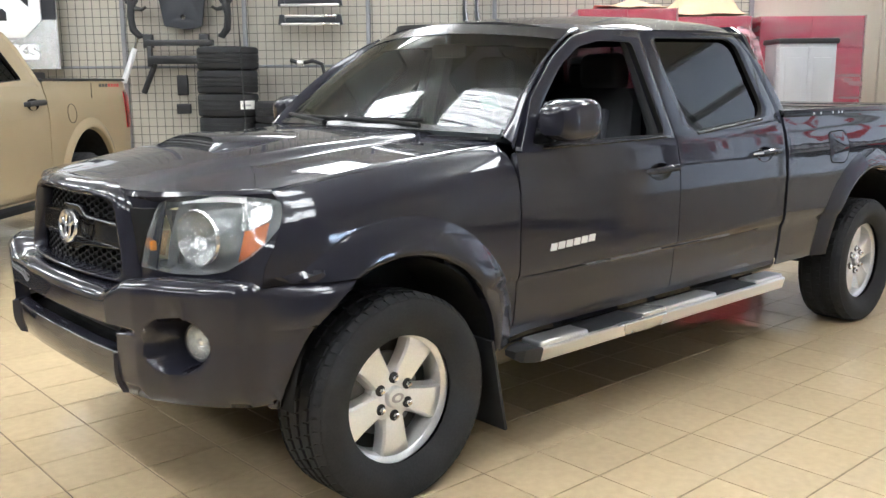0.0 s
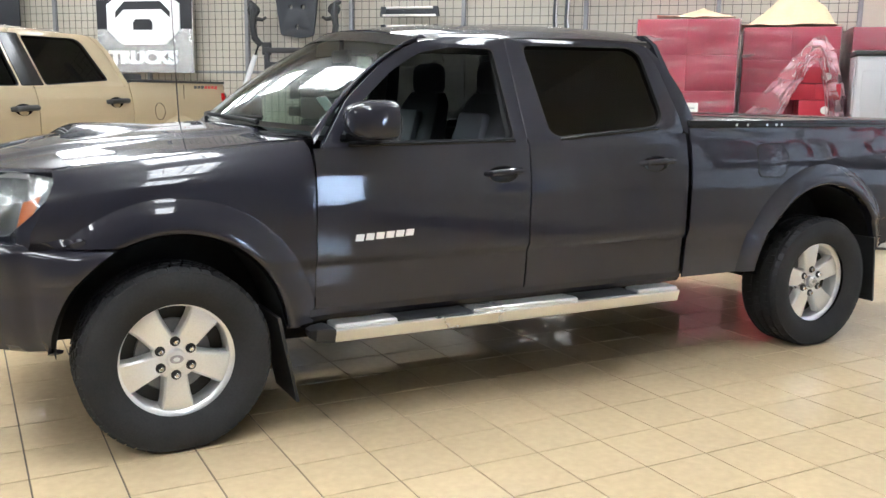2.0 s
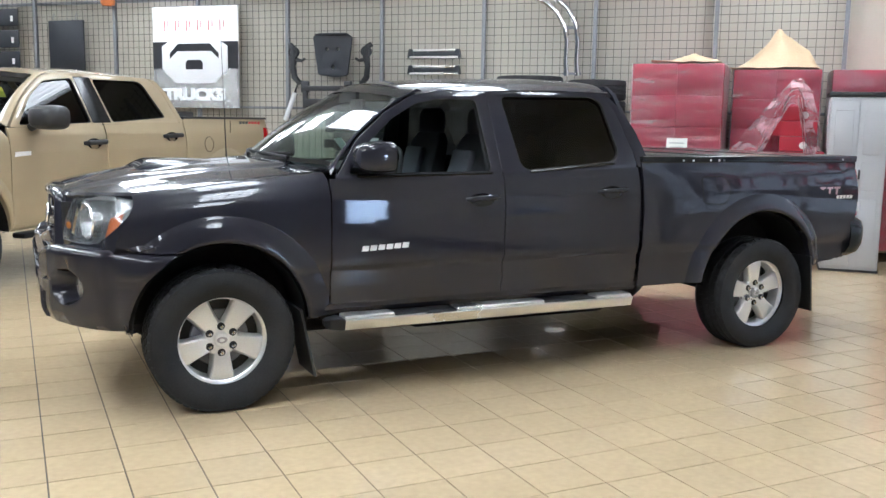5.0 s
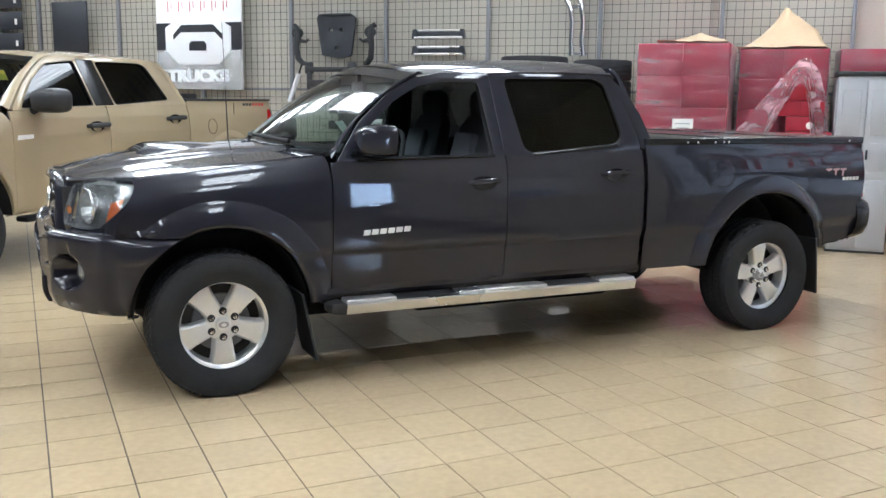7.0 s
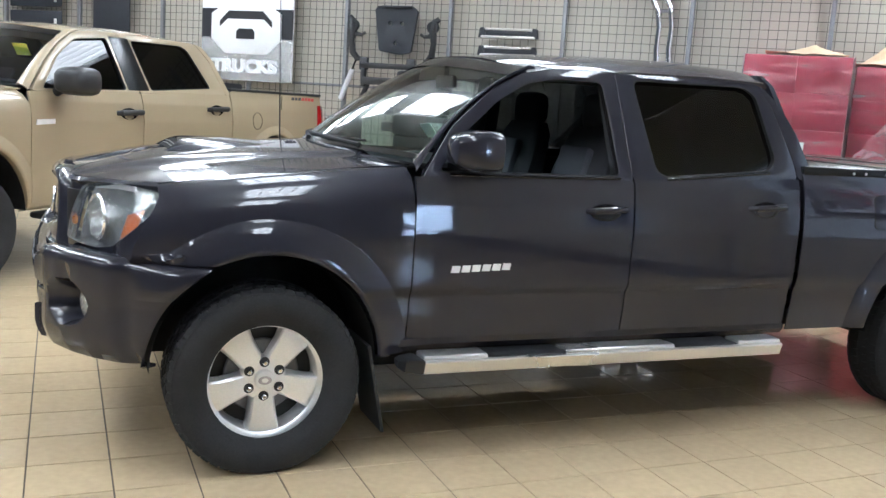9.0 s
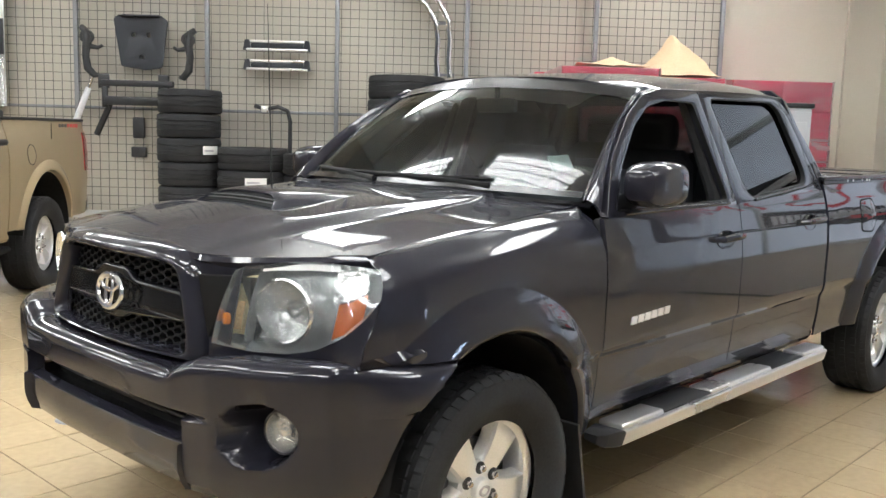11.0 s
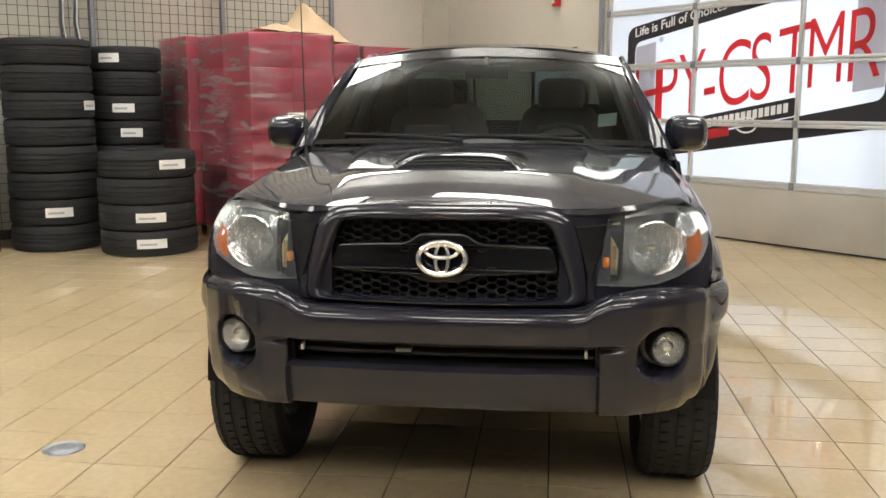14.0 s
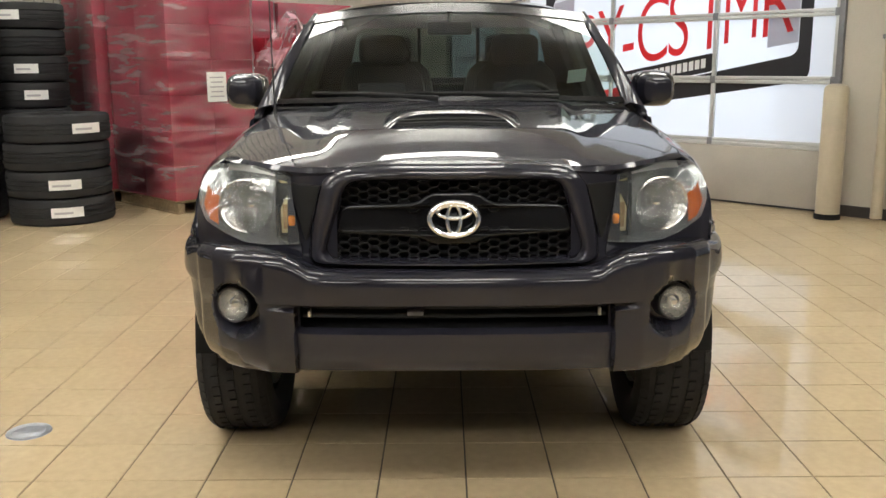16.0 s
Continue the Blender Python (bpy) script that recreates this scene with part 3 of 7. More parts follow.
# ---- wire grid panels on the parts wall ----
def grid_panel(u0, u1, z0=0.1, z1=4.2):
    g = thing("wire_grid_panel", room(u0, 7.46), "welded wire display grid on grey posts against the beige wall", "display grid", "wall grids")
    w = u1 - u0
    bm = bm_new()
    k = 0
    x = 0.0505
    while x < w - 0.04:
        box(bm, (x, 0, (z0 + z1) / 2), (0.006, 0.006, z1 - z0))
        x += 0.1005
    z = z0
    while z <= z1:
        box(bm, (w / 2, 0.006, z), (w - 0.04, 0.006, 0.006))
        z += 0.1005
    tagged(part("wire_mesh", bm, WIRE, g), kind="stuff")
    part("post", box(bm_new(), (0, 0.02, (z1 + 0.0) / 2), (0.05, 0.06, z1), 0.006), STEEL, g)
    part("cross_bar", box(bm_new(), (w / 2, 0.03, 1.62), (w - 0.05, 0.02, 0.035), 0.004), STEEL, g)
    part("cross_bar", box(bm_new(), (w / 2, 0.03, 3.22), (w - 0.05, 0.02, 0.05), 0.004), STEEL, g)
    return g


PU = [-11.12, -9.62, -8.12, -6.56, -5.04, -3.52, -2.03, -0.54, 0.96, 2.46]
for a, b in zip(PU, PU[1:] + [3.94]):
    grid_panel(a, b)
endpost = thing("grid_end_post", room(3.94, 7.46), "grey steel post that ends the wire grid", "post")
part("post", box(bm_new(), (0, 0.02, 2.1), (0.05, 0.06, 4.2), 0.006), STEEL, endpost)


# ---- pickup trucks: shared builders ----
# local axes: nose towards -x, front axle at x = 0, driver's side at -y
class Shape:
    """Side form of a truck body: half width by height, plan taper, wheel arches."""

    def __init__(self, width, taper, arches, flare):
        self.width, self.taper, self.arches, self.flare = width, taper, arches, flare

    def y(self, x, z):
        y = ip(z, self.width) + ip(x, self.taper)
        for xc, zc, r, ro in self.arches:
            d = math.hypot(x - xc, z - zc)
            if d < ro:
                t = min((ro - d) / (ro - r), 1.0)
                y += self.flare * (1 - (1 - t) ** 1.6) - 0.012 * max(0.0, 1 - (d - r) / 0.02) ** 2
        return y


def arch_panel(sh, side, arch, inside, start, zmin, span=(0, 180), shoulder=None):
    """A body panel round a wheel arch, out to the edge that inside(x, z) gives."""
    xc, zc, r, ro = arch
    rows = []
    for k in range(97):
        a = radians(span[0] + (span[1] - span[0]) * k / 96)
        ca, sa = math.cos(a), math.sin(a)
        r0 = max(r, start(a))
        lo, hi = r0, r0
        while hi < 2.2 and inside(xc + (hi + 0.02) * ca, zc + (hi + 0.02) * sa):
            hi += 0.02
        step = 0.01
        for _ in range(6):
            if inside(xc + (hi + step) * ca, zc + (hi + step) * sa):
                hi += step
            step /= 2
        rs = [r0, r0 + 0.004, r0 + 0.009, r0 + 0.015, r0 + 0.022, r0 + 0.04, 0.5 * (r0 + ro), ro - 0.04, ro - 0.025, ro - 0.012, ro - 0.004, ro, ro + 0.004, ro + 0.015]
        rs = [min(max(q, r0), hi) for q in rs]
        rs += [rs[-1] + (hi - rs[-1]) * f for f in (0.05, 0.12, 0.2, 0.3, 0.4, 0.5, 0.6, 0.68, 0.76, 0.83, 0.89, 0.94, 0.975, 1.0)]
        row = []
        for i, q in enumerate(rs):
            x, z = xc + q * ca, max(zc + q * sa, zmin(xc + q * ca))
            y = sh.y(x, z) - (shoulder(x, z) if shoulder else 0)
            if i == 0:
                row.append((x, side * (y - 0.05), z))
            row.append((x, side * y, z))
        rows.append(row)
    bm = bm_new()
    grid(bm, rows)
    return tidy(bm)


def flat_panel(sh, side, xs, z0, z1, n=64):
    """A door skin between two x edges, from z0(x) to z1(x)."""
    bm = bm_new()
    x0, x1 = xs
    rows = []
    for i in range(25):
        f = i / 24
        x = x0 + (x1 - x0) * f
        row = [(x, side * (sh.y(x, z0(x)) - 0.03), z0(x))]
        for j in range(n + 1):
            z = z0(x) + (z1(x) - z0(x)) * j / n
            row.append((x, side * sh.y(x, z), z))
        rows.append(row)
    first = [(p[0], side * (abs(p[1]) - 0.02), p[2]) for p in rows[0]]
    last = [(p[0], side * (abs(p[1]) - 0.02), p[2]) for p in rows[-1]]
    grid(bm, [first] + rows + [last])
    return tidy(bm)


def upper_side(loops, side, plane, depth=0.03, bevel=0.003):
    """A window frame drawn in (x, z), laid on the leaning side plane."""
    bm = filled(loops, depth, bevel)
    for v in bm.verts:
        x, z, d = v.co
        v.co = (x, side * (plane(z) - depth / 2 + d), z)
    return bm


def pane_side(loop, side, plane, inset=0.022):
    bm = filled([loop], 0.004)
    for v in bm.verts:
        x, z, d = v.co
        v.co = (x, side * (plane(z) - inset + d), z)
    return bm


def door_handle(parent, x0, x1, z, y, side, mat, cup):
    bm = bm_new()
    pts = [(x0, side * (y - 0.005), z - 0.004), (x0 + 0.02, side * (y + 0.028), z), ((x0 + x1) / 2, side * (y + 0.038), z + 0.006), (x1 - 0.03, side * (y + 0.034), z + 0.008), (x1, side * (y - 0.002), z + 0.006)]
    thick = 1.0 if mat is PAINT else 1.55
    tube(bm, pts, [r * thick for r in (0.012, 0.015, 0.016, 0.016, 0.012)], 10)
    part("handle", bm, mat, parent, "door handle in body colour" if mat is PAINT else "black door handle")
    bm = bm_new()
    lathe(bm, [(0.0, 0.0), (0.03, 0.001), (0.044, 0.004), (0.046, -0.004)], Matrix.Translation(((x0 + x1) / 2 - 0.01, side * (y + 0.0015), z - 0.008)) @ Matrix.Rotation(side * radians(-90), 4, "X") @ Matrix.Diagonal((1.75 * thick ** 0.5, 0.85 * thick ** 0.5, 1, 1)), 28)
    part("handle_cup", bm, cup, parent)


def wheel(truck, x, y, z, r, rim_r, side, sr=0.265):
    """A wheel with a five-spoke alloy rim, six nuts and a cap; side is the way its face looks."""
    w = part("wheel", tyre_mesh(r, rim_r, sr, z), RUBBER, truck, "all-terrain tyre on a five-spoke alloy wheel")
    w.matrix_local = pose(x, y, z, 0, 0, 0 if side < 0 else 180)
    part("tread", tread_mesh(r, sr, z), RUBBER, w)["kind"] = "stuff"
    # rim: face looks to -y
    face = Matrix.Rotation(radians(90), 4, "X")
    bm = bm_new()
    lathe(bm, [(rim_r - 0.035, -0.10), (rim_r - 0.03, 0.02), (rim_r - 0.022, 0.058), (rim_r - 0.012, 0.068), (rim_r, 0.072), (rim_r + 0.006, 0.066), (rim_r + 0.004, 0.05), (rim_r - 0.004, 0.04)], face, 64)
    part("rim", bm, ALLOY, w)
    bm = bm_new()
    lathe(bm, [(0.0, -0.02), (rim_r - 0.03, -0.02), (rim_r - 0.03, -0.03)], face, 40)
    part("brake_backing", bm, ALLOYDARK, w)
    bm = bm_new()
    lathe(bm, [(0.05, 0.0), (0.145, 0.0), (0.15, -0.008)], face, 48)
    part("brake_disc", bm, STEEL, w)
    for k in range(5):
        a = radians(270 + 72 * k + (41 if x > 1 else 0))
        bm = bm_new()
        R = rim_r - 0.012
        rows = []
        for q, wid, h in ((0.055, 0.034, 0.050), (0.085, 0.040, 0.054), (0.12, 0.044, 0.058), (0.16, 0.050, 0.060), (R - 0.03, 0.058, 0.060), (R, 0.064, 0.056)):
            rows.append([(q, -wid - 0.012, h - 0.045), (q, -wid - 0.004, h - 0.008), (q, -wid + 0.004, h), (q, 0, h + 0.002), (q, wid - 0.004, h), (q, wid + 0.004, h - 0.008), (q, wid + 0.012, h - 0.045)])
        grid(bm, rows)
        moved(bm, face @ Matrix.Rotation(a, 4, "Z"))
        part("spoke", bm, ALLOY, w)
    bm = bm_new()
    lathe(bm, [(0.0, 0.052), (0.06, 0.052), (0.082, 0.050), (0.09, 0.04), (0.09, 0.0)], face, 40)
    part("hub", bm, ALLOY, w)
    bm = bm_new()
    lathe(bm, [(0.0, 0.075), (0.022, 0.075), (0.034, 0.071), (0.038, 0.064), (0.04, 0.05)], face, 32)
    part("centre_cap", bm, ALLOY, w, "silver centre cap with an oval mark")
    bm = bm_new()
    lathe(bm, [(0.012, 0.0755), (0.018, 0.077), (0.024, 0.0745)], face @ Matrix.Diagonal((1.1, 0.75, 1, 1)), 24)
    part("cap_mark", bm, VINYLGREY, w)
    for k in range(6):
        a = radians(30 + 60 * k)
        bm = bm_new()
        at = face @ Matrix.Translation((0.068 * math.cos(a), 0.068 * math.sin(a), 0))
        lathe(bm, [(0.0195, 0.0505), (0.020, 0.0545), (0.019, 0.0562), (0.0, 0.0562)], at, 18)
        part("nut_seat", bm, BLACK, w)
        bm = bm_new()
        lathe(bm, [(0.0, 0.074), (0.007, 0.074), (0.0110, 0.070), (0.0120, 0.054)], at, 6)
        part("lug_nut", bm, CHROME, w)
    return w


def tyre_mesh(r, rim_r, width, z):
    """A tyre with tread blocks, axis along y, flattened where it stands on the floor."""
    h = width / 2
    bm = bm_new()
    prof = [(rim_r - 0.01, -h * 0.72), (rim_r + 0.012, -h * 0.78), (rim_r + 0.03, -h * 0.92), (rim_r + 0.06, -h * 0.995), (r - 0.055, -h), (r - 0.03, -h * 0.965), (r - 0.014, -h * 0.9), (r - 0.008, -h * 0.8),
            (r - 0.008, -h * 0.45), (r - 0.008, 0), (r - 0.008, h * 0.45), (r - 0.008, h * 0.8), (r - 0.014, h * 0.9), (r - 0.03, h * 0.965), (r - 0.055, h), (rim_r + 0.06, h * 0.995), (rim_r + 0.03, h * 0.92), (rim_r - 0.01, h * 0.72)]
    turn = Matrix.Rotation(radians(90), 4, "X")
    lathe(bm, prof, turn, 72)
    return flatten(bm, z)


def flatten(bm, z):
    for v in bm.verts:
        if v.co.z < -z + 0.003:
            v.co.y *= 1.015
            v.co.z = -z + 0.003
    return bm


def tread_mesh(r, width, z):
    """Tread blocks and shoulder lugs."""
    h = width / 2
    bm = bm_new()
    n = 54
    for k in range(n):
        a0 = 2 * math.pi * k / n
        for j, (c, wd) in enumerate(((-0.84, 0.24), (-0.45, 0.26), (-0.02, 0.24), (0.42, 0.26), (0.82, 0.24))):
            a = a0 + (0.5 if j % 2 else 0.0) * 2 * math.pi / n
            da = 2 * math.pi / n * 0.40
            out = []
            for rr in (r - 0.012, r):
                for sa, sy in ((-1, -1), (1, -1), (1, 1), (-1, 1)):
                    y = (c + sy * wd / 2 * 0.8) * h
                    rad = rr - 0.02 * max(abs(y) / h - 0.78, 0) / 0.2
                    t = a + sa * da + 0.03 * (c + sy * wd / 2)
                    out.append(bm.verts.new((rad * math.cos(t), y, rad * math.sin(t))))
            bm.faces.new(out[4:8])
            for q in range(4):
                bm.faces.new((out[q], out[(q + 1) % 4], out[4 + (q + 1) % 4], out[4 + q]))
    return flatten(bm, z)


def seat(truck, name, x, y, w, zb, label):
    """A cloth car seat with a headrest on two posts."""
    s = part(name, box(bm_new(), (x, y, zb + 0.10), (0.50, w, 0.20), 0.06), CLOTH, truck, label)
    bm = bm_new()
    rows = []
    for k, (dx, dz, hw, th) in enumerate(((0.20, 0.12, 0.46, 0.16), (0.24, 0.30, 0.50, 0.17), (0.29, 0.50, 0.50, 0.15), (0.335, 0.66, 0.44, 0.12), (0.35, 0.72, 0.34, 0.08))):
        row = []
        for a in range(20):
            t = 2 * math.pi * a / 20
            cx, cy = abs(math.cos(t)) ** 0.5 * math.copysign(1, math.cos(t)), abs(math.sin(t)) ** 0.5 * math.copysign(1, math.sin(t))
            row.append((x + dx + th / 2 * cx, y + w * hw * cy, zb + dz))
        rows.append(row)
    vs = grid(bm, rows, close_v=True)
    bm.faces.new(vs[-1])
    part("backrest", bm, CLOTH, s)
    bm = bm_new()
    box(bm, (x + 0.185, y, zb + 0.42), (0.05, w * 0.52, 0.42), 0.02, Matrix.Translation((x + 0.185, y, zb + 0.42)) @ Matrix.Rotation(radians(14), 4, "Y") @ Matrix.Translation((-x - 0.185, -y, -zb - 0.42)))
    part("insert", bm, CLOTHLIGHT, s)
    part("headrest", box(bm_new(), (x + 0.355, y, zb + 0.795), (0.11, w * 0.52, 0.18), 0.05, seg=3), CLOTH, s)
    for dy in (-0.06, 0.06):
        part("headrest_post", tube(bm_new(), [(x + 0.35, y + dy, zb + 0.68), (x + 0.353, y + dy, zb + 0.78)], 0.007, 8), STEEL, s)
    return s


def mirror(truck, x, y, z, side, mat, size=(0.13, 0.20, 0.17), tall=False):
    w, l, h = size
    bm = bm_new()
    rows = []
    for k, (f, sc) in enumerate(((0, 0.35), (0.06, 0.66), (0.2, 0.86), (0.45, 0.98), (0.75, 1.0), (0.95, 0.97), (1.0, 0.93))):
        row = []
        for a in range(24):
            t = 2 * math.pi * a / 24
            cy, cz = abs(math.cos(t)) ** 0.6 * math.copysign(1, math.cos(t)), abs(math.sin(t)) ** 0.6 * math.copysign(1, math.sin(t))
            row.append((x - w / 2 + w * f, side * (y + l / 2 * sc * cy), z + h / 2 * sc * cz))
        rows.append(row)
    vs = grid(bm, rows, close_v=True)
    bm.faces.new(vs[0])
    m = part("side_mirror", bm, mat, truck, "rounded door mirror housing")
    bm = bm_new()
    lathe(bm, [(0.0, 0.0), (0.9, 0.0), (0.93, -0.1)], Matrix.Translation((x + w / 2 - 0.002, side * y, z)) @ Matrix.Rotation(radians(90), 4, "Y") @ Matrix.Diagonal((h / 2, l / 2, 0.03, 1)), 28)
    part("mirror_glass", bm, CHROME, m)
    bm = bm_new()
    tube(bm, [(x + 0.01, side * (y - l * 0.35), z - h * 0.25), (x + 0.005, side * (y - l * 0.62), z - h * 0.45), (x + 0.01, side * (y - l * 0.85), z - h * 0.5)], [0.035, 0.035, 0.05], 12)
    part("mirror_arm", bm, BLACK, m)
    return m


def ws_grid(P, n=14):
    """Points of the windscreen from its foot to its head, row by row."""
    rows = []
    for i in range(n + 1):
        s = -1 + 2 * i / n
        foot = Vector((P["wf"][0] + P["wf"][3] * s * s, P["wf"][1] * s, P["wf"][2] - 0.02 * s * s))
        head = Vector((P["wh"][0] + P["wh"][3] * s * s, P["wh"][1] * s, P["wh"][2] - P["wh"][4] * s * s))
        rows.append([foot.lerp(head, j / 8) + Vector((-0.02, 0, 0.02)) * math.sin(math.pi * j / 8) for j in range(9)])
    return rows


def cab(truck, P, paint):
    """Greenhouse and lower shell of the cab: windscreen, pillars, roof, back wall, doors, glass."""
    plane = P["plane"]
    sh = P["shape"]
    rows = ws_grid(P)
    bm = bm_new()
    grid(bm, rows)
    part("windscreen", bm, SCREEN, truck, "clear raked windscreen")
    # dark band round the glass
    bm = bm_new()
    lift = Vector((-0.003, 0, 0.003))
    grid(bm, [[r[7].lerp(r[8], f) + lift for f in (0.0, 0.5, 1)] for r in rows])
    grid(bm, [[r[0].lerp(r[1], f) + lift for f in (0, 0.2, 0.35)] for r in rows])
    part("windscreen_band", bm, GLOSSBLACK, truck)
    for side in (-1, 1):
        # front pillar
        edge = rows[0 if side < 0 else -1]
        outer = smooth_loop(P["pillar"], 4, closed=False)
        bm = bm_new()
        strip = []
        for j in range(17):
            f = j / 16
            g = edge[0].lerp(edge[-1], f) + Vector((-0.02, 0, 0.02)) * math.sin(math.pi * f)
            k = f * (len(outer) - 1)
            i = min(int(k), len(outer) - 2)
            ox, oz = (outer[i][c] * (1 - k + i) + outer[i + 1][c] * (k - i) for c in (0, 1))
            o = Vector((ox, side * plane(oz), oz))
            mid = (g + o) / 2 + Vector((-0.012, side * 0.012, 0.012))
            strip.append([g - Vector((0, side * 0.004, 0.01)), g.lerp(mid, 0.4) + Vector((-0.004, 0, 0.004)), mid, mid.lerp(o, 0.6) + Vector((0, side * 0.004, 0.003)), o])
        grid(bm, strip)
        part("front_pillar", thicken(bm, 0.012), paint, truck)
    # roof
    bm = bm_new()
    strip = []
    x1 = P["roof_end"]
    for i in range(33):
        s = -1 + 2 * i / 32
        hy = P["roof_half"] * s
        row = []
        xf = P["wh"][0] + P["wh"][3] * s * s
        for j in range(29):
            f = j / 28
            x = xf + (x1 - 0.05 * s * s - xf) * f
            zc = ip(x, P["roof"])
            row.append((x, hy, zc - P["crown"] * abs(s) ** 3.2 - 0.012 * s * s))
        last = row[-1]
        row.append((last[0] + 0.025, hy * 0.995, last[2] - 0.02))
        strip.append(row)
    grid(bm, strip)
    part("roof", thicken(bm, 0.02), paint, truck, "roof panel")
    bm = bm_new()
    grid(bm, [[(p[0], p[1] * 0.97, p[2] - 0.035) for p in r] for r in strip])
    part("headliner", bm, HEADLINER, truck, "pale headliner")
    # back wall with its window
    zr, zb = ip(x1, P["roof"]) - 0.03, P["belt"]
    hw = P["roof_half"]
    wall_loop = [(-hw, zr - P["crown"] * 0.8), (-hw * 0.9, zr - 0.012), (hw * 0.9, zr - 0.012), (hw, zr - P["crown"] * 0.8), (P["shape"].y(2.5, zb) - 0.02, zb), (-P["shape"].y(2.5, zb) + 0.02, zb)]
    hole = rounded([(-hw * 0.86, zr - 0.09), (hw * 0.86, zr - 0.09), (hw * 0.98, zb + 0.09), (-hw * 0.98, zb + 0.09)], 0.06)
    lean = lambda z: x1 - 0.025 + (zr - z) * P["back_lean"]
    for nm, loops, mat, d in (("back_wall", [wall_loop, hole], paint, 0.03), ("back_window", [rounded([(-hw * 0.87, zr - 0.085), (hw * 0.87, zr - 0.085), (hw * 0.99, zb + 0.085), (-hw * 0.99, zb + 0.085)], 0.06)], REARGLASS, 0.004)):
        bm = filled(loops, d)
        for v in bm.verts:
            y, z, dd = v.co
            v.co = (lean(z) + dd, y, z)
        part(nm, bm, mat, truck)
    for y in (-0.19, 0.19):
        part("back_window_rail", tube(bm_new(), [(lean(zb + 0.09), y, zb + 0.09), (lean(zr - 0.09), y, zr - 0.09)], 0.012, 6), BLACK, truck)
    # doors
    for side in (-1, 1):
        for d in P["doors"]:
            skin = flat_panel(sh, side, d["x"], d["sill"], d["top"])
            door = part(d["name"], thicken(skin, 0.012), paint, truck, d["label"])
            part("window_frame", upper_side([d["outer"], d["window"]], side, plane), d.get("frame", paint), door)
            c = [sum(p[k] for p in d["window"]) / len(d["window"]) for k in (0, 1)]
            trim = [(c[0] + (p[0] - c[0]) * 1.012, c[1] + (p[1] - c[1]) * 1.022) for p in d["window"]]
            seal = [(c[0] + (p[0] - c[0]) * 0.98, c[1] + (p[1] - c[1]) * 0.968) for p in d["window"]]
            part("window_seal", upper_side([trim, seal], side, lambda z: plane(z) + 0.002, 0.02, 0.0), SEAL, door)
            if not (side < 0 and d.get("open")):
                part("window_pane", pane_side([(c[0] + (p[0] - c[0]) * 0.99, c[1] + (p[1] - c[1]) * 0.99) for p in d["window"]], side, plane), d["glass"], door, "dark tinted side glass" if d["glass"] in (TINTED, DARKTINT) else "clear side glass")
            xa, xb, zh = d["handle"]
            door_handle(door, xa, xb, zh, sh.y((xa + xb) / 2, zh), side, d.get("handle_mat", paint), GLOSSBLACK)
            bm = bm_new()
            x0, x1d = d["x"]
            za, zz = d["sill"](x0) + 0.02, d["top"](x0)
            box(bm, ((x0 + x1d) / 2, side * (sh.y(1.2, 1.0) - 0.07), (za + zz) / 2), (x1d - x0 - 0.05, 0.05, zz - za), 0.02)
            part("inner_trim", bm, TRIM, door)
        if "trim" in P:
            part("centre_trim", upper_side([P["trim"]], side, lambda z: plane(z) + 0.004), GLOSSBLACK, truck, "black pillar trim between the windows")
        bm = upper_side([P["corner"]], side, plane)
        part("rear_pillar", bm, paint, truck)
        # strip below the doors
        xa, xb = P["rocker"]
        bm = bm_new()
        z0 = P["doors"][0]["sill"](1.0)
        prof = [(z0 + 0.012, -0.035), (z0 - 0.002, -0.012), (z0 - 0.03, -0.012), (z0 - 0.055, -0.03), (z0 - 0.07, -0.10)]
        grid(bm, [[(x, side * (sh.y(x, z0) + o), z) for z, o in prof] for x in np.linspace(xa, xb, 12)])
        part("rocker_panel", thicken(bm, 0.01), paint, truck)
    # floor and dark shell
    bm = bm_new()
    box(bm, ((P["rocker"][0] + P["rocker"][1]) / 2, 0, z0 - 0.02), (P["rocker"][1] - P["rocker"][0], 1.62, 0.06), 0.02)
    part("cab_floor", bm, DARK, truck)


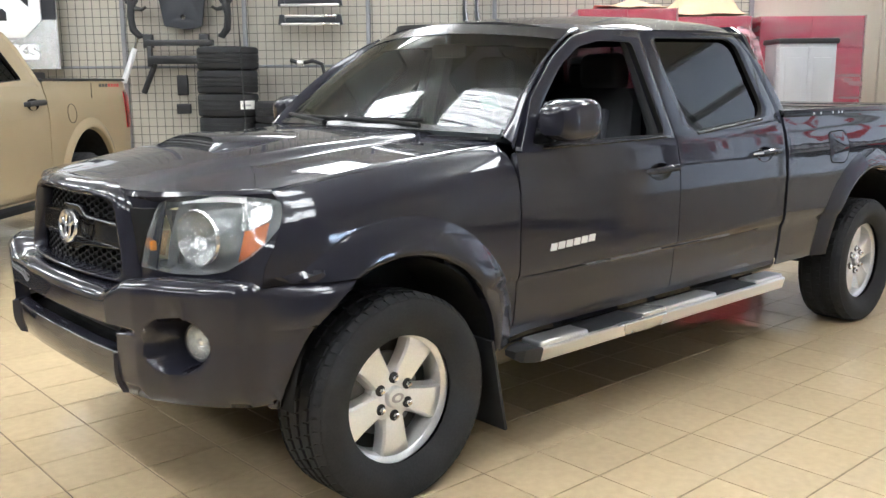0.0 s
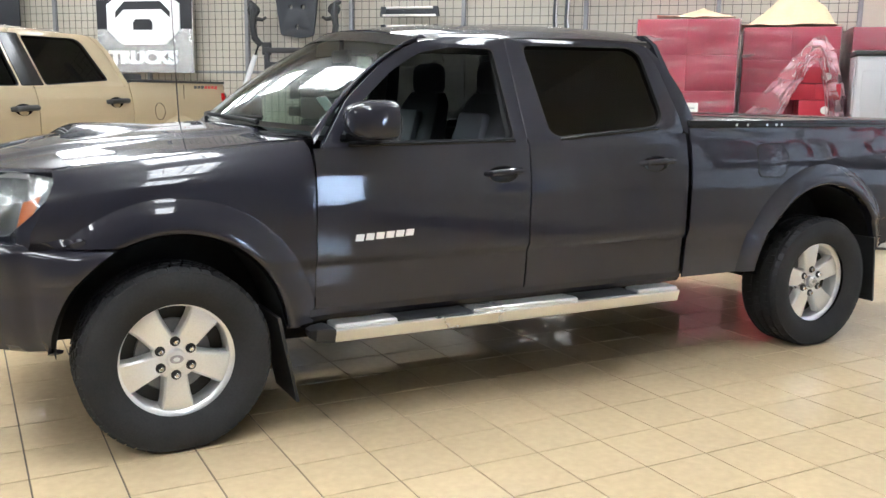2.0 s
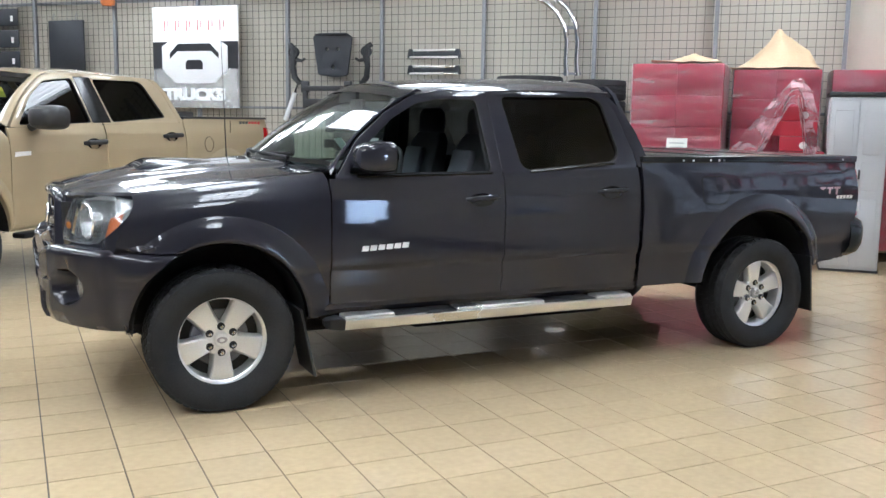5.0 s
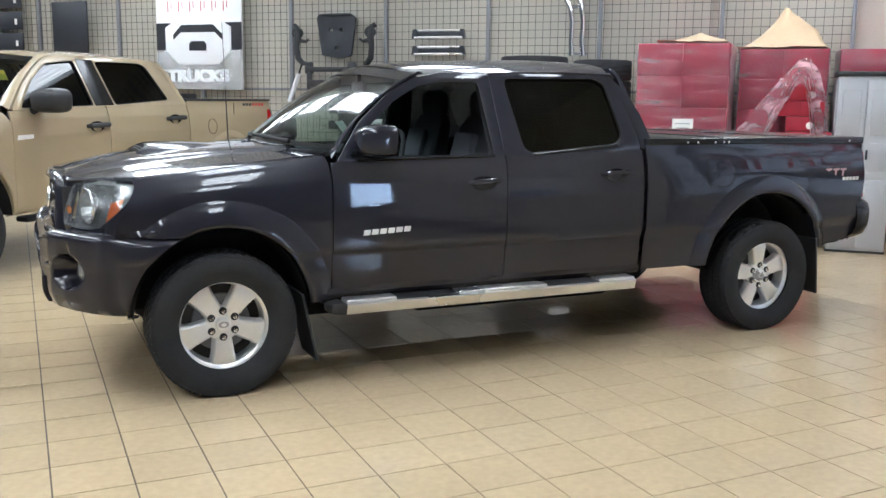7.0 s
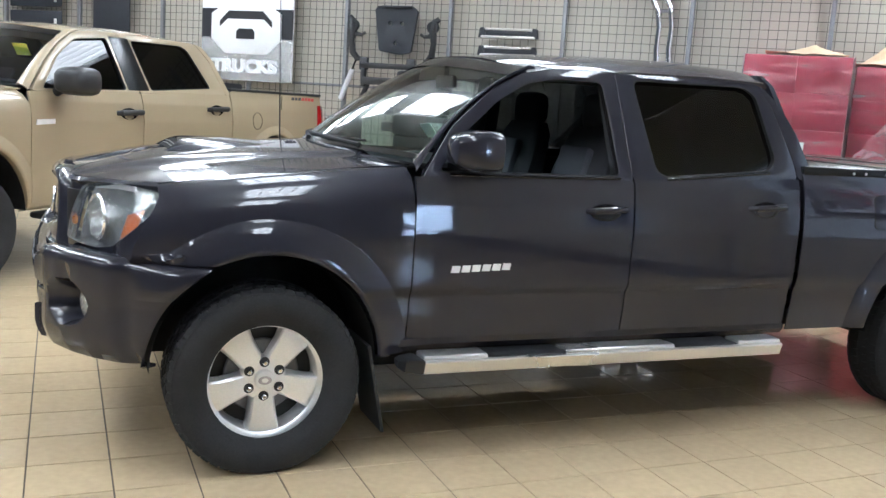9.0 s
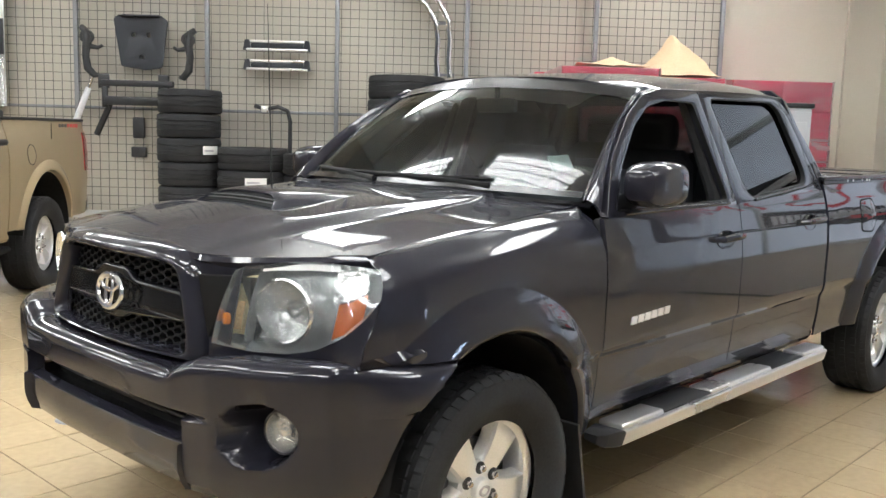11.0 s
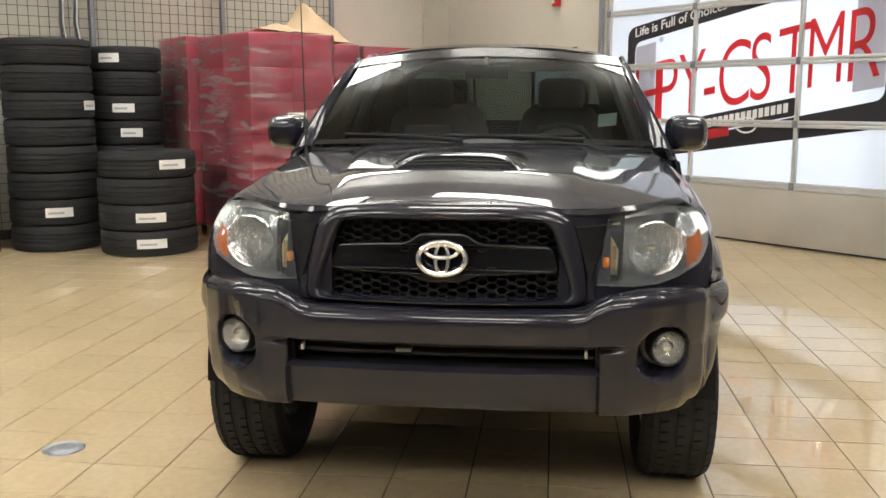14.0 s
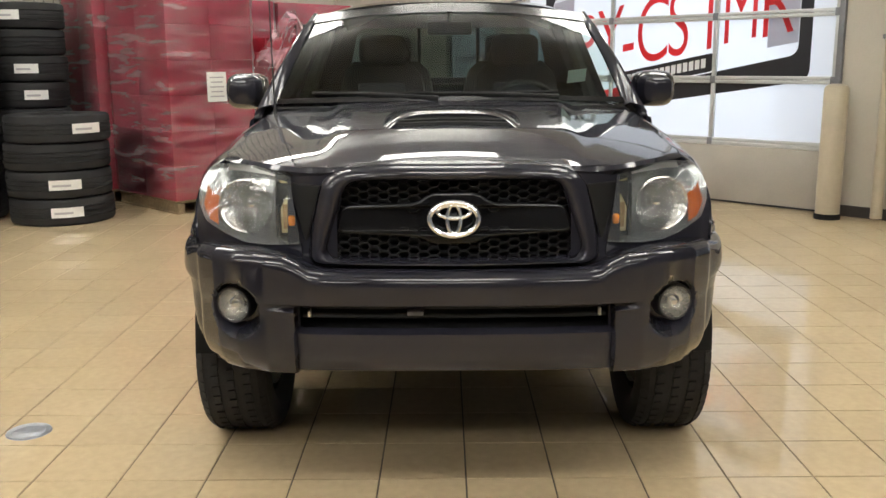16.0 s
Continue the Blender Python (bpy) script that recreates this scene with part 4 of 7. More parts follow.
def cab_inside(truck, P):
    x0, zb = P["dash"], P["belt"]
    bm = bm_new()
    rows = []
    for y in np.linspace(-0.72, 0.72, 13):
        hump = 0.03 * math.exp(-((y + 0.37) / 0.2) ** 2)
        rows.append([(x0 - 0.32, y, zb - 0.01), (x0 - 0.10, y, zb - 0.005 + hump), (x0 + 0.03, y, zb - 0.02 + hump), (x0 + 0.08, y, zb - 0.09), (x0 + 0.07, y, zb - 0.26), (x0, y, zb - 0.45)])
    grid(bm, rows)
    part("dashboard", thicken(bm, 0.02), TRIM, truck, "dark grey dashboard")
    st = part("steering_wheel", lathe(bm_new(), [(0.185 + 0.014 * math.cos(a), 0.014 * math.sin(a)) for a in [2 * math.pi * k / 10 for k in range(11)]], Matrix.Translation((x0 + 0.22, -0.37, zb - 0.08)) @ Matrix.Rotation(radians(-68), 4, "Y"), 40), TRIM, truck, "black steering wheel")
    bm = bm_new()
    box(bm, (x0 + 0.20, -0.37, zb - 0.085), (0.05, 0.15, 0.12), 0.02)
    for dy in (-0.17, 0.17):
        tube(bm, [(x0 + 0.20, -0.37, zb - 0.085), (x0 + 0.21, -0.37 + dy, zb - 0.085)], 0.013, 8)
    tube(bm, [(x0 + 0.18, -0.37, zb - 0.1), (x0 + 0.02, -0.37, zb - 0.17)], 0.03, 10)
    part("steering_hub", bm, TRIM, st)
    zs = P["seat_z"]
    for y in (-0.37, 0.37):
        seat(truck, "front_seat", P["seat_x"], y, 0.50, zs, "dark grey cloth bucket seat with headrest")
    for y in (-0.40, 0.40):
        seat(truck, "rear_seat", P["seat_x"] + 0.86, y, 0.62, zs + 0.02, "dark grey cloth rear seat with headrest")
    bm = bm_new()
    box(bm, (P["wh"][0] + 0.02, 0, P["wh"][2] - 0.115), (0.03, 0.22, 0.065), 0.015)
    tube(bm, [(P["wh"][0] + 0.02, 0, P["wh"][2] - 0.09), (P["wh"][0] + 0.02, 0, P["wh"][2] - 0.03)], 0.012, 8)
    part("inside_mirror", bm, BLACK, truck, "black inside mirror")
    for side in (-1, 1):
        bm = bm_new()
        x = P["doors"][0]["x"][1]
        tube(bm, [(x, side * (P["plane"](zb) - 0.05), zb - 0.7), (x - 0.02, side * (P["plane"](zb) - 0.07), zb), (x - 0.04, side * (P["plane"](zb + 0.4) - 0.05), zb + 0.42)], 0.04, 10)
        part("centre_pillar", bm, TRIM, truck)


# ---- the dark grey pickup ----
TRUCK = thing("pickup_truck", pose(0, 0, 0), "dark grey metallic double-cab pickup with a hood scoop on tiles", "truck")
FA, RA = (0.0, 0.42, 0.445, 0.575), (3.54, 0.45, 0.475, 0.585)
SH = Shape([(0.40, 0.850), (0.48, 0.868), (0.60, 0.884), (0.690, 0.890), (0.701, 0.900), (0.715, 0.906), (0.74, 0.909), (0.95, 0.912), (1.06, 0.904), (1.16, 0.885), (1.22, 0.866), (1.28, 0.850)],
           [(-0.9, -0.36), (-0.75, -0.235), (-0.65, -0.16), (-0.5, -0.055), (-0.3, -0.014), (0.0, -0.003), (0.4, 0.0), (4.0, 0.0), (4.3, -0.012), (4.5, -0.035)], [FA, RA], 0.048)
PLANE = lambda z: 0.862 - 0.45 * (z - 1.20)
belt = lambda x: ip(x, [(0.5, 1.168), (1.6, 1.180), (2.6, 1.215)])
sill = lambda x: 0.505
P1 = dict(shape=SH, plane=PLANE, belt=1.22,
          wf=(0.36, 0.770, 1.25, 0.24), wh=(1.02, 0.640, 1.685, 0.12, 0.045),
          pillar=[(0.575, 1.19), (0.735, 1.375), (0.93, 1.53), (1.09, 1.615), (1.18, 1.638)],
          roof=[(1.0, 1.688), (1.15, 1.708), (1.3, 1.724), (1.67, 1.745), (2.1, 1.755), (2.45, 1.748), (2.56, 1.735)], roof_half=0.665, crown=0.075, roof_end=2.495, back_lean=0.32,
          rocker=(0.50, 2.57), dash=0.86, seat_x=1.37, seat_z=0.675,
          corner=rounded([(2.385, 1.652), (2.445, 1.632), (2.525, 1.555), (2.595, 1.42), (2.652, 1.215), (2.552, 1.215), (2.543, 1.30), (2.475, 1.55)], 0.015),
          doors=[dict(name="front_door", label="front door with chrome-coloured lettering bars", x=(0.572, 1.597), sill=sill, top=belt, glass=CLEAR, open=True, handle=(1.36, 1.56, 1.05),
                      outer=rounded([(0.60, 1.165), (0.75, 1.37), (0.945, 1.525), (1.11, 1.612), (1.28, 1.645), (1.582, 1.655), (1.596, 1.172)], 0.03),
                      window=rounded([(0.665, 1.186), (0.805, 1.352), (0.975, 1.492), (1.125, 1.574), (1.28, 1.604), (1.515, 1.604), (1.538, 1.192)], 0.03)),
                 dict(name="rear_door", label="rear door with dark tinted glass", x=(1.603, 2.545), sill=sill, top=belt, glass=TINTED, handle=(2.24, 2.45, 1.075),
                      outer=rounded([(1.602, 1.174), (1.590, 1.655), (2.33, 1.668), (2.405, 1.645), (2.47, 1.555), (2.538, 1.30), (2.545, 1.21)], 0.03),
                      window=rounded([(1.668, 1.628), (2.325, 1.640), (2.388, 1.602), (2.437, 1.295), (2.385, 1.242), (1.775, 1.196), (1.725, 1.223)], 0.045))])
cab(TRUCK, P1, PAINT)
cab_inside(TRUCK, P1)

fender_top = lambda x: ip(x, [(-0.72, 1.045), (-0.5, 1.090), (-0.4, 1.106), (0.0, 1.157), (0.35, 1.192), (0.58, 1.211)])
roll = lambda x, z: 0.128 * (1 - max(0.0, 1 - min(1.0, max(0.0, 1 - (fender_top(x) - z) / 0.20)) ** 2.3) ** 0.55)
lamp_edge = lambda z: ip(z, [(0.80, -0.50), (0.88, -0.49), (1.06, -0.40), (1.10, -0.40), (1.3, -0.40)])
for side in (-1, 1):
    bm = arch_panel(SH, side, FA, lambda x, z: lamp_edge(z) < x < 0.566 and z < fender_top(x), lambda a: (0.825 - 0.42) / max(math.sin(a), 0.2) if a > math.pi / 2 else 0, lambda x: 0.45 if x > 0 else 0.825, (0, 141), roll)
    part("front_fender", thicken(bm, 0.008), PAINT, TRUCK, "front fender with a wide wheel-arch flare")
    bed_in = lambda x, z: 2.575 + 0.02 * max(0, 0.62 - z) < x < ip(z, [(0.5, 4.36), (0.85, 4.44), (1.0, 4.46), (1.25, 4.44)]) and z < 1.245
    bm = arch_panel(SH, side, RA, bed_in, lambda a: 0, lambda x: ip(x, [(2.5, 0.47), (3.0, 0.47), (3.9, 0.53), (4.4, 0.575)]))
    part("bed_side", thicken(bm, 0.008), PAINT, TRUCK, "cargo bed side with a wide wheel-arch flare")
    # dark arch liners, mud flaps
    for (xc, zc, r, ro), nm in ((FA, "arch_liner"), (RA, "arch_liner")):
        bm = bm_new()
        grid(bm, [[(xc + (r - 0.012) * math.cos(a), side * y, zc + (r - 0.012) * math.sin(a)) for y in (0.90, 0.80, 0.55)] for a in np.linspace(0, math.pi, 24)])
        box(bm, (xc, side * 0.56, 0.66), (0.98, 0.02, 0.50))
        part(nm, bm, DARK, TRUCK)
    for x0, x1, z1, yv in ((0.40, 0.475, 0.50, 0.80), (3.985, 4.02, 0.60, 0.80)):
        bm = bm_new()
        z0 = 0.14 if x0 < 1 else 0.22
        grid(bm, [[(x0 + (x1 - x0) * f, side * (yv + w), z1 + (z0 - z1) * f) for f in np.linspace(0, 1, 6)] for w in (-0.14, -0.05, 0.05, 0.14)])
        part("mud_flap", thicken(bm, 0.012), BLACK, TRUCK)
    wheel(TRUCK, 0.0, side * 0.80, 0.362, 0.372, 0.233, side)
    wheel(TRUCK, 3.57, side * 0.80, 0.362, 0.372, 0.233, side)
    mirror(TRUCK, 0.785, 0.938, 1.285, side, PAINT, (0.20, 0.185, 0.165))
    # side step
    bm = bm_new()
    prof = [(-0.950, 0.378), (-0.966, 0.379), (-0.972, 0.383), (-0.986, 0.430), (-0.984, 0.436), (-0.976, 0.439), (-0.875, 0.438), (-0.868, 0.43), (-0.875, 0.392)]
    rows = [[(x, -side * y, z) for y, z in prof] for x in (0.62, 0.9, 1.6, 2.2, 2.46)]
    vs = grid(bm, rows, close_v=True)
    bm.faces.new(vs[-1])
    step = part("side_step", bm, SATIN, TRUCK, "brushed aluminium side step with black pads")
    bm = bm_new()
    vs = grid(bm, [[(0.62, -side * y, z) for y, z in prof], [(0.595, -side * (y * 0.98 - 0.016), 0.414 + (z - 0.41) * 1.12) for y, z in prof], [(0.545, -side * (y * 0.8 - 0.176), 0.414 + (z - 0.41) * 0.9) for y, z in prof], [(0.525, -side * (y * 0.5 - 0.44), 0.414 + (z - 0.41) * 0.5) for y, z in prof]], close_v=True)
    bm.faces.new(vs[-1])
    part("step_end", bm, BLACK, step)
    for xa, xb in ((0.905, 1.275), (1.845, 2.205)):
        part("step_pad", box(bm_new(), ((xa + xb) / 2, side * 0.902, 0.438), (xb - xa, 0.135, 0.012), 0.004), BLACK, step, "black rubber tread pad")
    for xa, xb in ((0.62, 0.905), (1.275, 1.845), (2.205, 2.46)):
        part("step_cap", box(bm_new(), ((xa + xb) / 2, side * 0.920, 0.443), (xb - xa, 0.105, 0.026), 0.011, seg=3), SATIN, step, "raised brushed aluminium cap")
    for x in (0.9, 1.55, 2.2):
        part("step_bracket", tube(bm_new(), [(x, side * 0.86, 0.42), (x, side * 0.70, 0.44)], 0.018, 8), BLACK, step)
    for pts in ([(0.72, 1.180), (1.1, 1.182), (1.53, 1.188)], [(1.78, 1.191), (2.05, 1.212), (2.38, 1.237)]):
        part("belt_strip", tube(bm_new(), [(x, side * (PLANE(z) + 0.004), z) for x, z in pts], 0.007, 8), GLOSSBLACK, TRUCK, "narrow glossy strip below the window")
    # fuel door, badges
    if side < 0:
        fl = rounded([(3.035, 1.145), (3.215, 1.150), (3.265, 1.08), (3.24, 1.0), (3.20, 0.975), (3.045, 0.985)], 0.035)
        bm = filled([fl], 0.004, 0.001)
        for v in bm.verts:
            x, z, d = v.co
            v.co = (x, -(SH.y(x, z) + 0.0005 + 0.5 * d), z)
        part("fuel_door", bm, PAINT, TRUCK)
        gap = [(3.15 + (x - 3.15) * 1.065, 1.065 + (z - 1.065) * 1.075) for x, z in fl]
        bm = filled([gap, fl], 0.002)
        for v in bm.verts:
            x, z, d = v.co
            v.co = (x, -(SH.y(x, z) + 0.001 + d), z)
        part("fuel_door_gap", bm, DARK, TRUCK)
    on = Matrix.Translation((0, side * (SH.y(0.85, 0.80) + (0.004 if side > 0 else 0.0)), 0)) @ UPRIGHT
    for k in range(6):
        xa, za = 0.735 + 0.046 * k, 0.785 + 0.002 * k
        part("badge_bar", prism(bm_new(), [(xa, za), (xa + 0.036, za), (xa + 0.042, za + 0.028), (xa + 0.006, za + 0.028)], 0.004, on), BADGE, TRUCK, "plain silver bar of the door badge")
    bm = bm_new()
    for k in range(3):
        xa = 4.06 + 0.068 * k
        prism(bm, [(xa, 1.055), (xa + 0.055, 1.055), (xa + 0.058, 1.068), (xa + 0.003, 1.068)], 0.002, Matrix.Translation((0, side * (SH.y(4.15, 1.05) + (0.002 if side > 0 else 0)), 0)) @ UPRIGHT)
        prism(bm, [(xa + 0.015, 1.015), (xa + 0.032, 1.015), (xa + 0.036, 1.055), (xa + 0.019, 1.055)], 0.002, Matrix.Translation((0, side * (SH.y(4.15, 1.05) + (0.002 if side > 0 else 0)), 0)) @ UPRIGHT)
    part("bed_decal", bm, VINYLDIM, TRUCK, "dim grey-red decal of plain bars")
    bm = bm_new()
    for k in range(5):
        xa = 4.22 + 0.032 * k
        prism(bm, [(xa, 0.985), (xa + 0.024, 0.985), (xa + 0.029, 1.008), (xa + 0.005, 1.008)], 0.002, Matrix.Translation((0, side * (SH.y(4.25, 1.0) + (0.002 if side > 0 else 0)), 0)) @ UPRIGHT)
    part("bed_decal", bm, PAPER, TRUCK, "white decal of plain bars")
    # tail lamp
    bm = bm_new()
    rows = []
    for f in np.linspace(0, 1, 8):
        z = 0.86 + 0.32 * f
        w = 0.055 * math.sin(math.pi * (0.15 + 0.7 * f)) + 0.015
        rows.append([(4.43 - w, side * (SH.y(4.42, z) + 0.003), z), (4.455, side * (SH.y(4.45, z) - 0.002), z), (4.475, side * (SH.y(4.45, z) - 0.02), z), (4.478, side * 0.74, z)])
    grid(bm, rows)
    tl = part("tail_lamp", thicken(bm, 0.01), REDLENS, TRUCK, "red tail lamp")
    part("tail_lamp_white", box(bm_new(), (4.462, side * 0.862, 0.92), (0.03, 0.05, 0.07), 0.01), WHITELENS, tl)

# cargo bed: cover, tailgate, rear bumper
bm = bm_new()
box(bm, (3.51, 0, 1.262), (1.84, 1.70, 0.032), 0.012)
cover = part("bed_cover", bm, material("black coated cover", (0.02, 0.02, 0.021), rough=0.24, grain=0.15, scale=160, stain=0.25, rough_var=0.05), TRUCK, "black folding bed cover with dusty panels")
for x in (3.20, 3.82):
    part("cover_seam", box(bm_new(), (x, 0, 1.2795), (0.03, 1.66, 0.006), 0.002), DARK, cover)
for side in (-1, 1):
    part("cover_rail", box(bm_new(), (3.51, side * 0.845, 1.255), (1.86, 0.035, 0.045), 0.008), GLOSSBLACK, cover)
    for x in (2.9, 2.98, 3.12, 3.19, 3.23, 4.30):
        part("cover_clip", box(bm_new(), (x, side * 0.864, 1.252), (0.012, 0.005, 0.012), 0.002), SATIN, cover)
bm = bm_new()
grid(bm, [[(4.445, y, 0.58), (4.455, y, 0.80), (4.46, y, 1.0), (4.45, y, 1.24), (4.40, y, 1.25)] for y in np.linspace(-0.84, 0.84, 7)])
part("tailgate", thicken(bm, 0.02), PAINT, TRUCK, "closed tailgate")
bm = bm_new()
bpr = [(-0.895, 4.40), (-0.90, 4.48), (-0.85, 4.565), (-0.70, 4.605), (0, 4.62), (0.70, 4.605), (0.85, 4.565), (0.90, 4.48), (0.895, 4.40)]
grid(bm, [[(x - 0.07, y * 0.95, 0.575), (x - 0.035, y * 0.985, 0.60), (x - 0.012, y, 0.65), (x, y, 0.71), (x - 0.002, y, 0.77), (x - 0.015, y * 0.99, 0.815), (x - 0.045, y * 0.97, 0.84), (x - 0.09, y * 0.95, 0.845)] for y, x in smooth_loop(bpr, 4, closed=False)])
part("rear_bumper", thicken(bm, 0.01), GLOSSBLACK, TRUCK, "dark rear bumper")
part("bed_floor", box(bm_new(), (3.5, 0, 0.74), (1.86, 1.10, 0.05)), DARK, TRUCK)
part("bed_front", box(bm_new(), (2.60, 0, 0.95), (0.03, 1.68, 0.56)), PAINT, TRUCK)
part("frame_rail", box(box(bm_new(), (1.9, 0.42, 0.48), (5.0, 0.08, 0.12)), (1.9, -0.42, 0.48), (5.0, 0.08, 0.12)), DARK, TRUCK)
part("axle", tube(bm_new(), [(0, -0.75, 0.36), (0, 0.75, 0.36)], 0.05, 10), DARK, TRUCK)
part("axle", tube(bm_new(), [(3.57, -0.75, 0.36), (3.57, 0.75, 0.36)], 0.06, 10), DARK, TRUCK)
part("engine_block", box(bm_new(), (0.0, 0, 0.78), (1.0, 1.04, 0.5), 0.05), DARK, TRUCK)
part("radiator", box(bm_new(), (-0.60, 0, 0.78), (0.06, 1.1, 0.52)), DARK, TRUCK)
# slabs below the truck, made wide and low to block light and darken the floor
part("underbody", box(box(bm_new(), (1.9, 0, 0.45), (4.9, 1.10, 0.10), 0.02), (1.55, 0, 0.425), (2.0, 1.52, 0.07), 0.02), DARK, TRUCK)
part("front_shade_block", box(bm_new(), (0.72, 0, 0.345), (1.06, 0.94, 0.16), 0.03), DARK, TRUCK)
part("mid_shade_block", box(bm_new(), (1.9, 0, 0.34), (1.4, 1.04, 0.20), 0.04), DARK, TRUCK)
part("skid_plate", box(bm_new(), (-0.40, 0, 0.44), (0.4, 0.8, 0.03), 0.01), DARK, TRUCK)

# hood
HC = [(-0.74, 1.075), (-0.72, 1.092), (-0.69, 1.108), (-0.62, 1.128), (-0.53, 1.147), (-0.34, 1.178), (0.0, 1.212), (0.45, 1.243)]
HE = [(-0.72, 1.06), (-0.42, 1.103), (0.0, 1.155), (0.35, 1.19), (0.6, 1.212)]


def hood_z(x, s):
    a = abs(s)
    z = ip(x, HE) + (ip(x, HC) - ip(x, HE)) * (1 - a ** 1.8)
    ridge = ip(x, [(-0.72, 0.48), (0.5, 0.60)])
    grow = 0.3 + 0.7 * ss(x, -0.68, -0.25)
    return z + 0.016 * grow * ss(ridge + 0.05 - a, 0, 0.10) + 0.010 * grow * ss(a, ridge - 0.04, ridge + 0.02) * ss(ridge + 0.10 - a, 0, 0.08)


bm = bm_new()
rows = []
for i in range(61):
    s = -1 + 2 * i / 60
    a = abs(s)
    xf = -0.706 + 0.005 * a + 0.296 * max(0, (a - 0.5) / 0.5) ** 1.7
    xr = 0.42 + 0.16 * a * a
    hy = 0.775 * s
    row = [(xf + 0.02, hy * 0.99, hood_z(xf, s) - 0.03), (xf + 0.003, hy, hood_z(xf, s) - 0.012)]
    for j in range(41):
        f = j / 40
        x = xf + 0.008 + (xr - xf - 0.008) * f
        row.append((x, hy * (1 - 0.02 * (1 - f)), hood_z(x, s)))
    rows.append(row)
grid(bm, rows)
part("hood", thicken(bm, 0.004), PAINT, TRUCK, "hood with raised centre and ridges")
# scoop
bm = bm_new()
rows = []
for i in range(31):
    s = -1 + 2 * i / 30
    row = []
    for f, w, h in ((0, 0.222, 0.036), (0.03, 0.232, 0.040), (0.12, 0.242, 0.040), (0.3, 0.25, 0.034), (0.5, 0.25, 0.024), (0.75, 0.24, 0.010), (1.0, 0.22, -0.004)):
        x = -0.255 + 0.44 * f - 0.075 * abs(s) ** 5 * (1 - f)
        y = w * s
        row.append((x, y, hood_z(x, y / 0.77) + h * (1 - abs(s) ** 5) - 0.004))
    rows.append(row)
grid(bm, rows)
scoop = part("hood_scoop", thicken(bm, 0.012), PAINT, TRUCK, "raised hood scoop with a dark mouth")
bm = bm_new()
rows = []
for i in range(25):
    s = -1 + 2 * i / 24
    x = -0.305
    y = 0.218 * s
    z = hood_z(x, y / 0.77)
    rows.append([(x, y, z + 0.001), (-0.25 - 0.05 * abs(s) ** 5, y, hood_z(-0.25, y / 0.77) + 0.026 * (1 - abs(s) ** 5))])
grid(bm, rows)
part("scoop_mouth", bm, DARK, scoop)
bm = bm_new()
for dz in (0.010, 0.020):
    tube(bm, [(-0.298 + dz, y, hood_z(-0.29, y / 0.77) + dz) for y in np.linspace(-0.19, 0.19, 9)], 0.0025, 6)
part("scoop_bar", bm, BLACK, scoop)
# cowl and wipers
bm = bm_new()
grid(bm, [[(0.37 + 0.17 * s * s, 0.76 * s, 1.225), (0.43 + 0.17 * s * s, 0.76 * s, 1.235 - 0.02 * s * s), (0.47 + 0.2 * s * s, 0.76 * s, 1.20)] for s in np.linspace(-1, 1, 15)])
part("cowl", thicken(bm, 0.01), BLACK, TRUCK)
for y0, y1 in ((-0.46, 0.08), (0.05, 0.60)):
    xa = lambda y: 0.385 + 0.24 * (y / 0.725) ** 2
    bm = bm_new()
    tube(bm, [(xa(y0) - 0.02, y0, 1.262), (xa((y0 + y1) / 2) - 0.005, (y0 + y1) / 2, 1.278), (xa(y1) - 0.005, y1, 1.282)], [0.012, 0.009, 0.006], 8)
    tube(bm, [(xa(y) + 0.005, y, 1.283) for y in np.linspace(y0, y1, 7)], 0.007, 6)
    part("wiper", bm, SEAL, TRUCK, "black wiper arm and blade")
part("inspection_sticker", box(bm_new(), (0, 0, 0), (0.002, 0.085, 0.07)), GREENPAPER, TRUCK, "pale green sticker inside the windscreen").matrix_local = pose(0.735, -0.575, 1.345, 0, -37, 0) @ pose(0, 0, 0, 0, 0, 10)

# bumper
BP = [(0.0, -0.838), (0.25, -0.835), (0.45, -0.822), (0.58, -0.79), (0.68, -0.735), (0.76, -0.668), (0.83, -0.585), (0.88, -0.50), (0.905, -0.44)]


def bumper_point(w, z, off):
    """w from -1 to 1 across the nose; past the corner it follows the flare back to the wheel arch."""
    a = abs(w)
    if a < 0.8:
        y = 0.88 * (a / 0.8)
        x = ip(y, BP)
        return Vector((x + off, math.copysign(y - off * 0.45 * ss(a, 0.45, 0.8) - 0.022 * ss(a, 0.755, 0.797), w) if w else 0.0, z))
    f = (a - 0.8) / 0.2
    xe = FA[0] - math.sqrt(max((FA[2] + 0.004) ** 2 - (z - FA[1]) ** 2, 0.03))
    x = -0.50 + (xe + 0.50) * f
    y0 = 0.858 - off * 0.45
    y = y0 + (SH.y(xe, max(z, 0.5)) + 0.018 - off * 0.8 - y0) * (1 - max(0.0, 1 - f) ** 1.7)
    return Vector((x + off * (1 - f), math.copysign(y, w), z))


FOG = (0.690, 0.652, 0.092)       # fog bowl: across, height, radius
SLOT = (0.475, 0.612, 0.692)      # air slot: half width, lower and upper edge


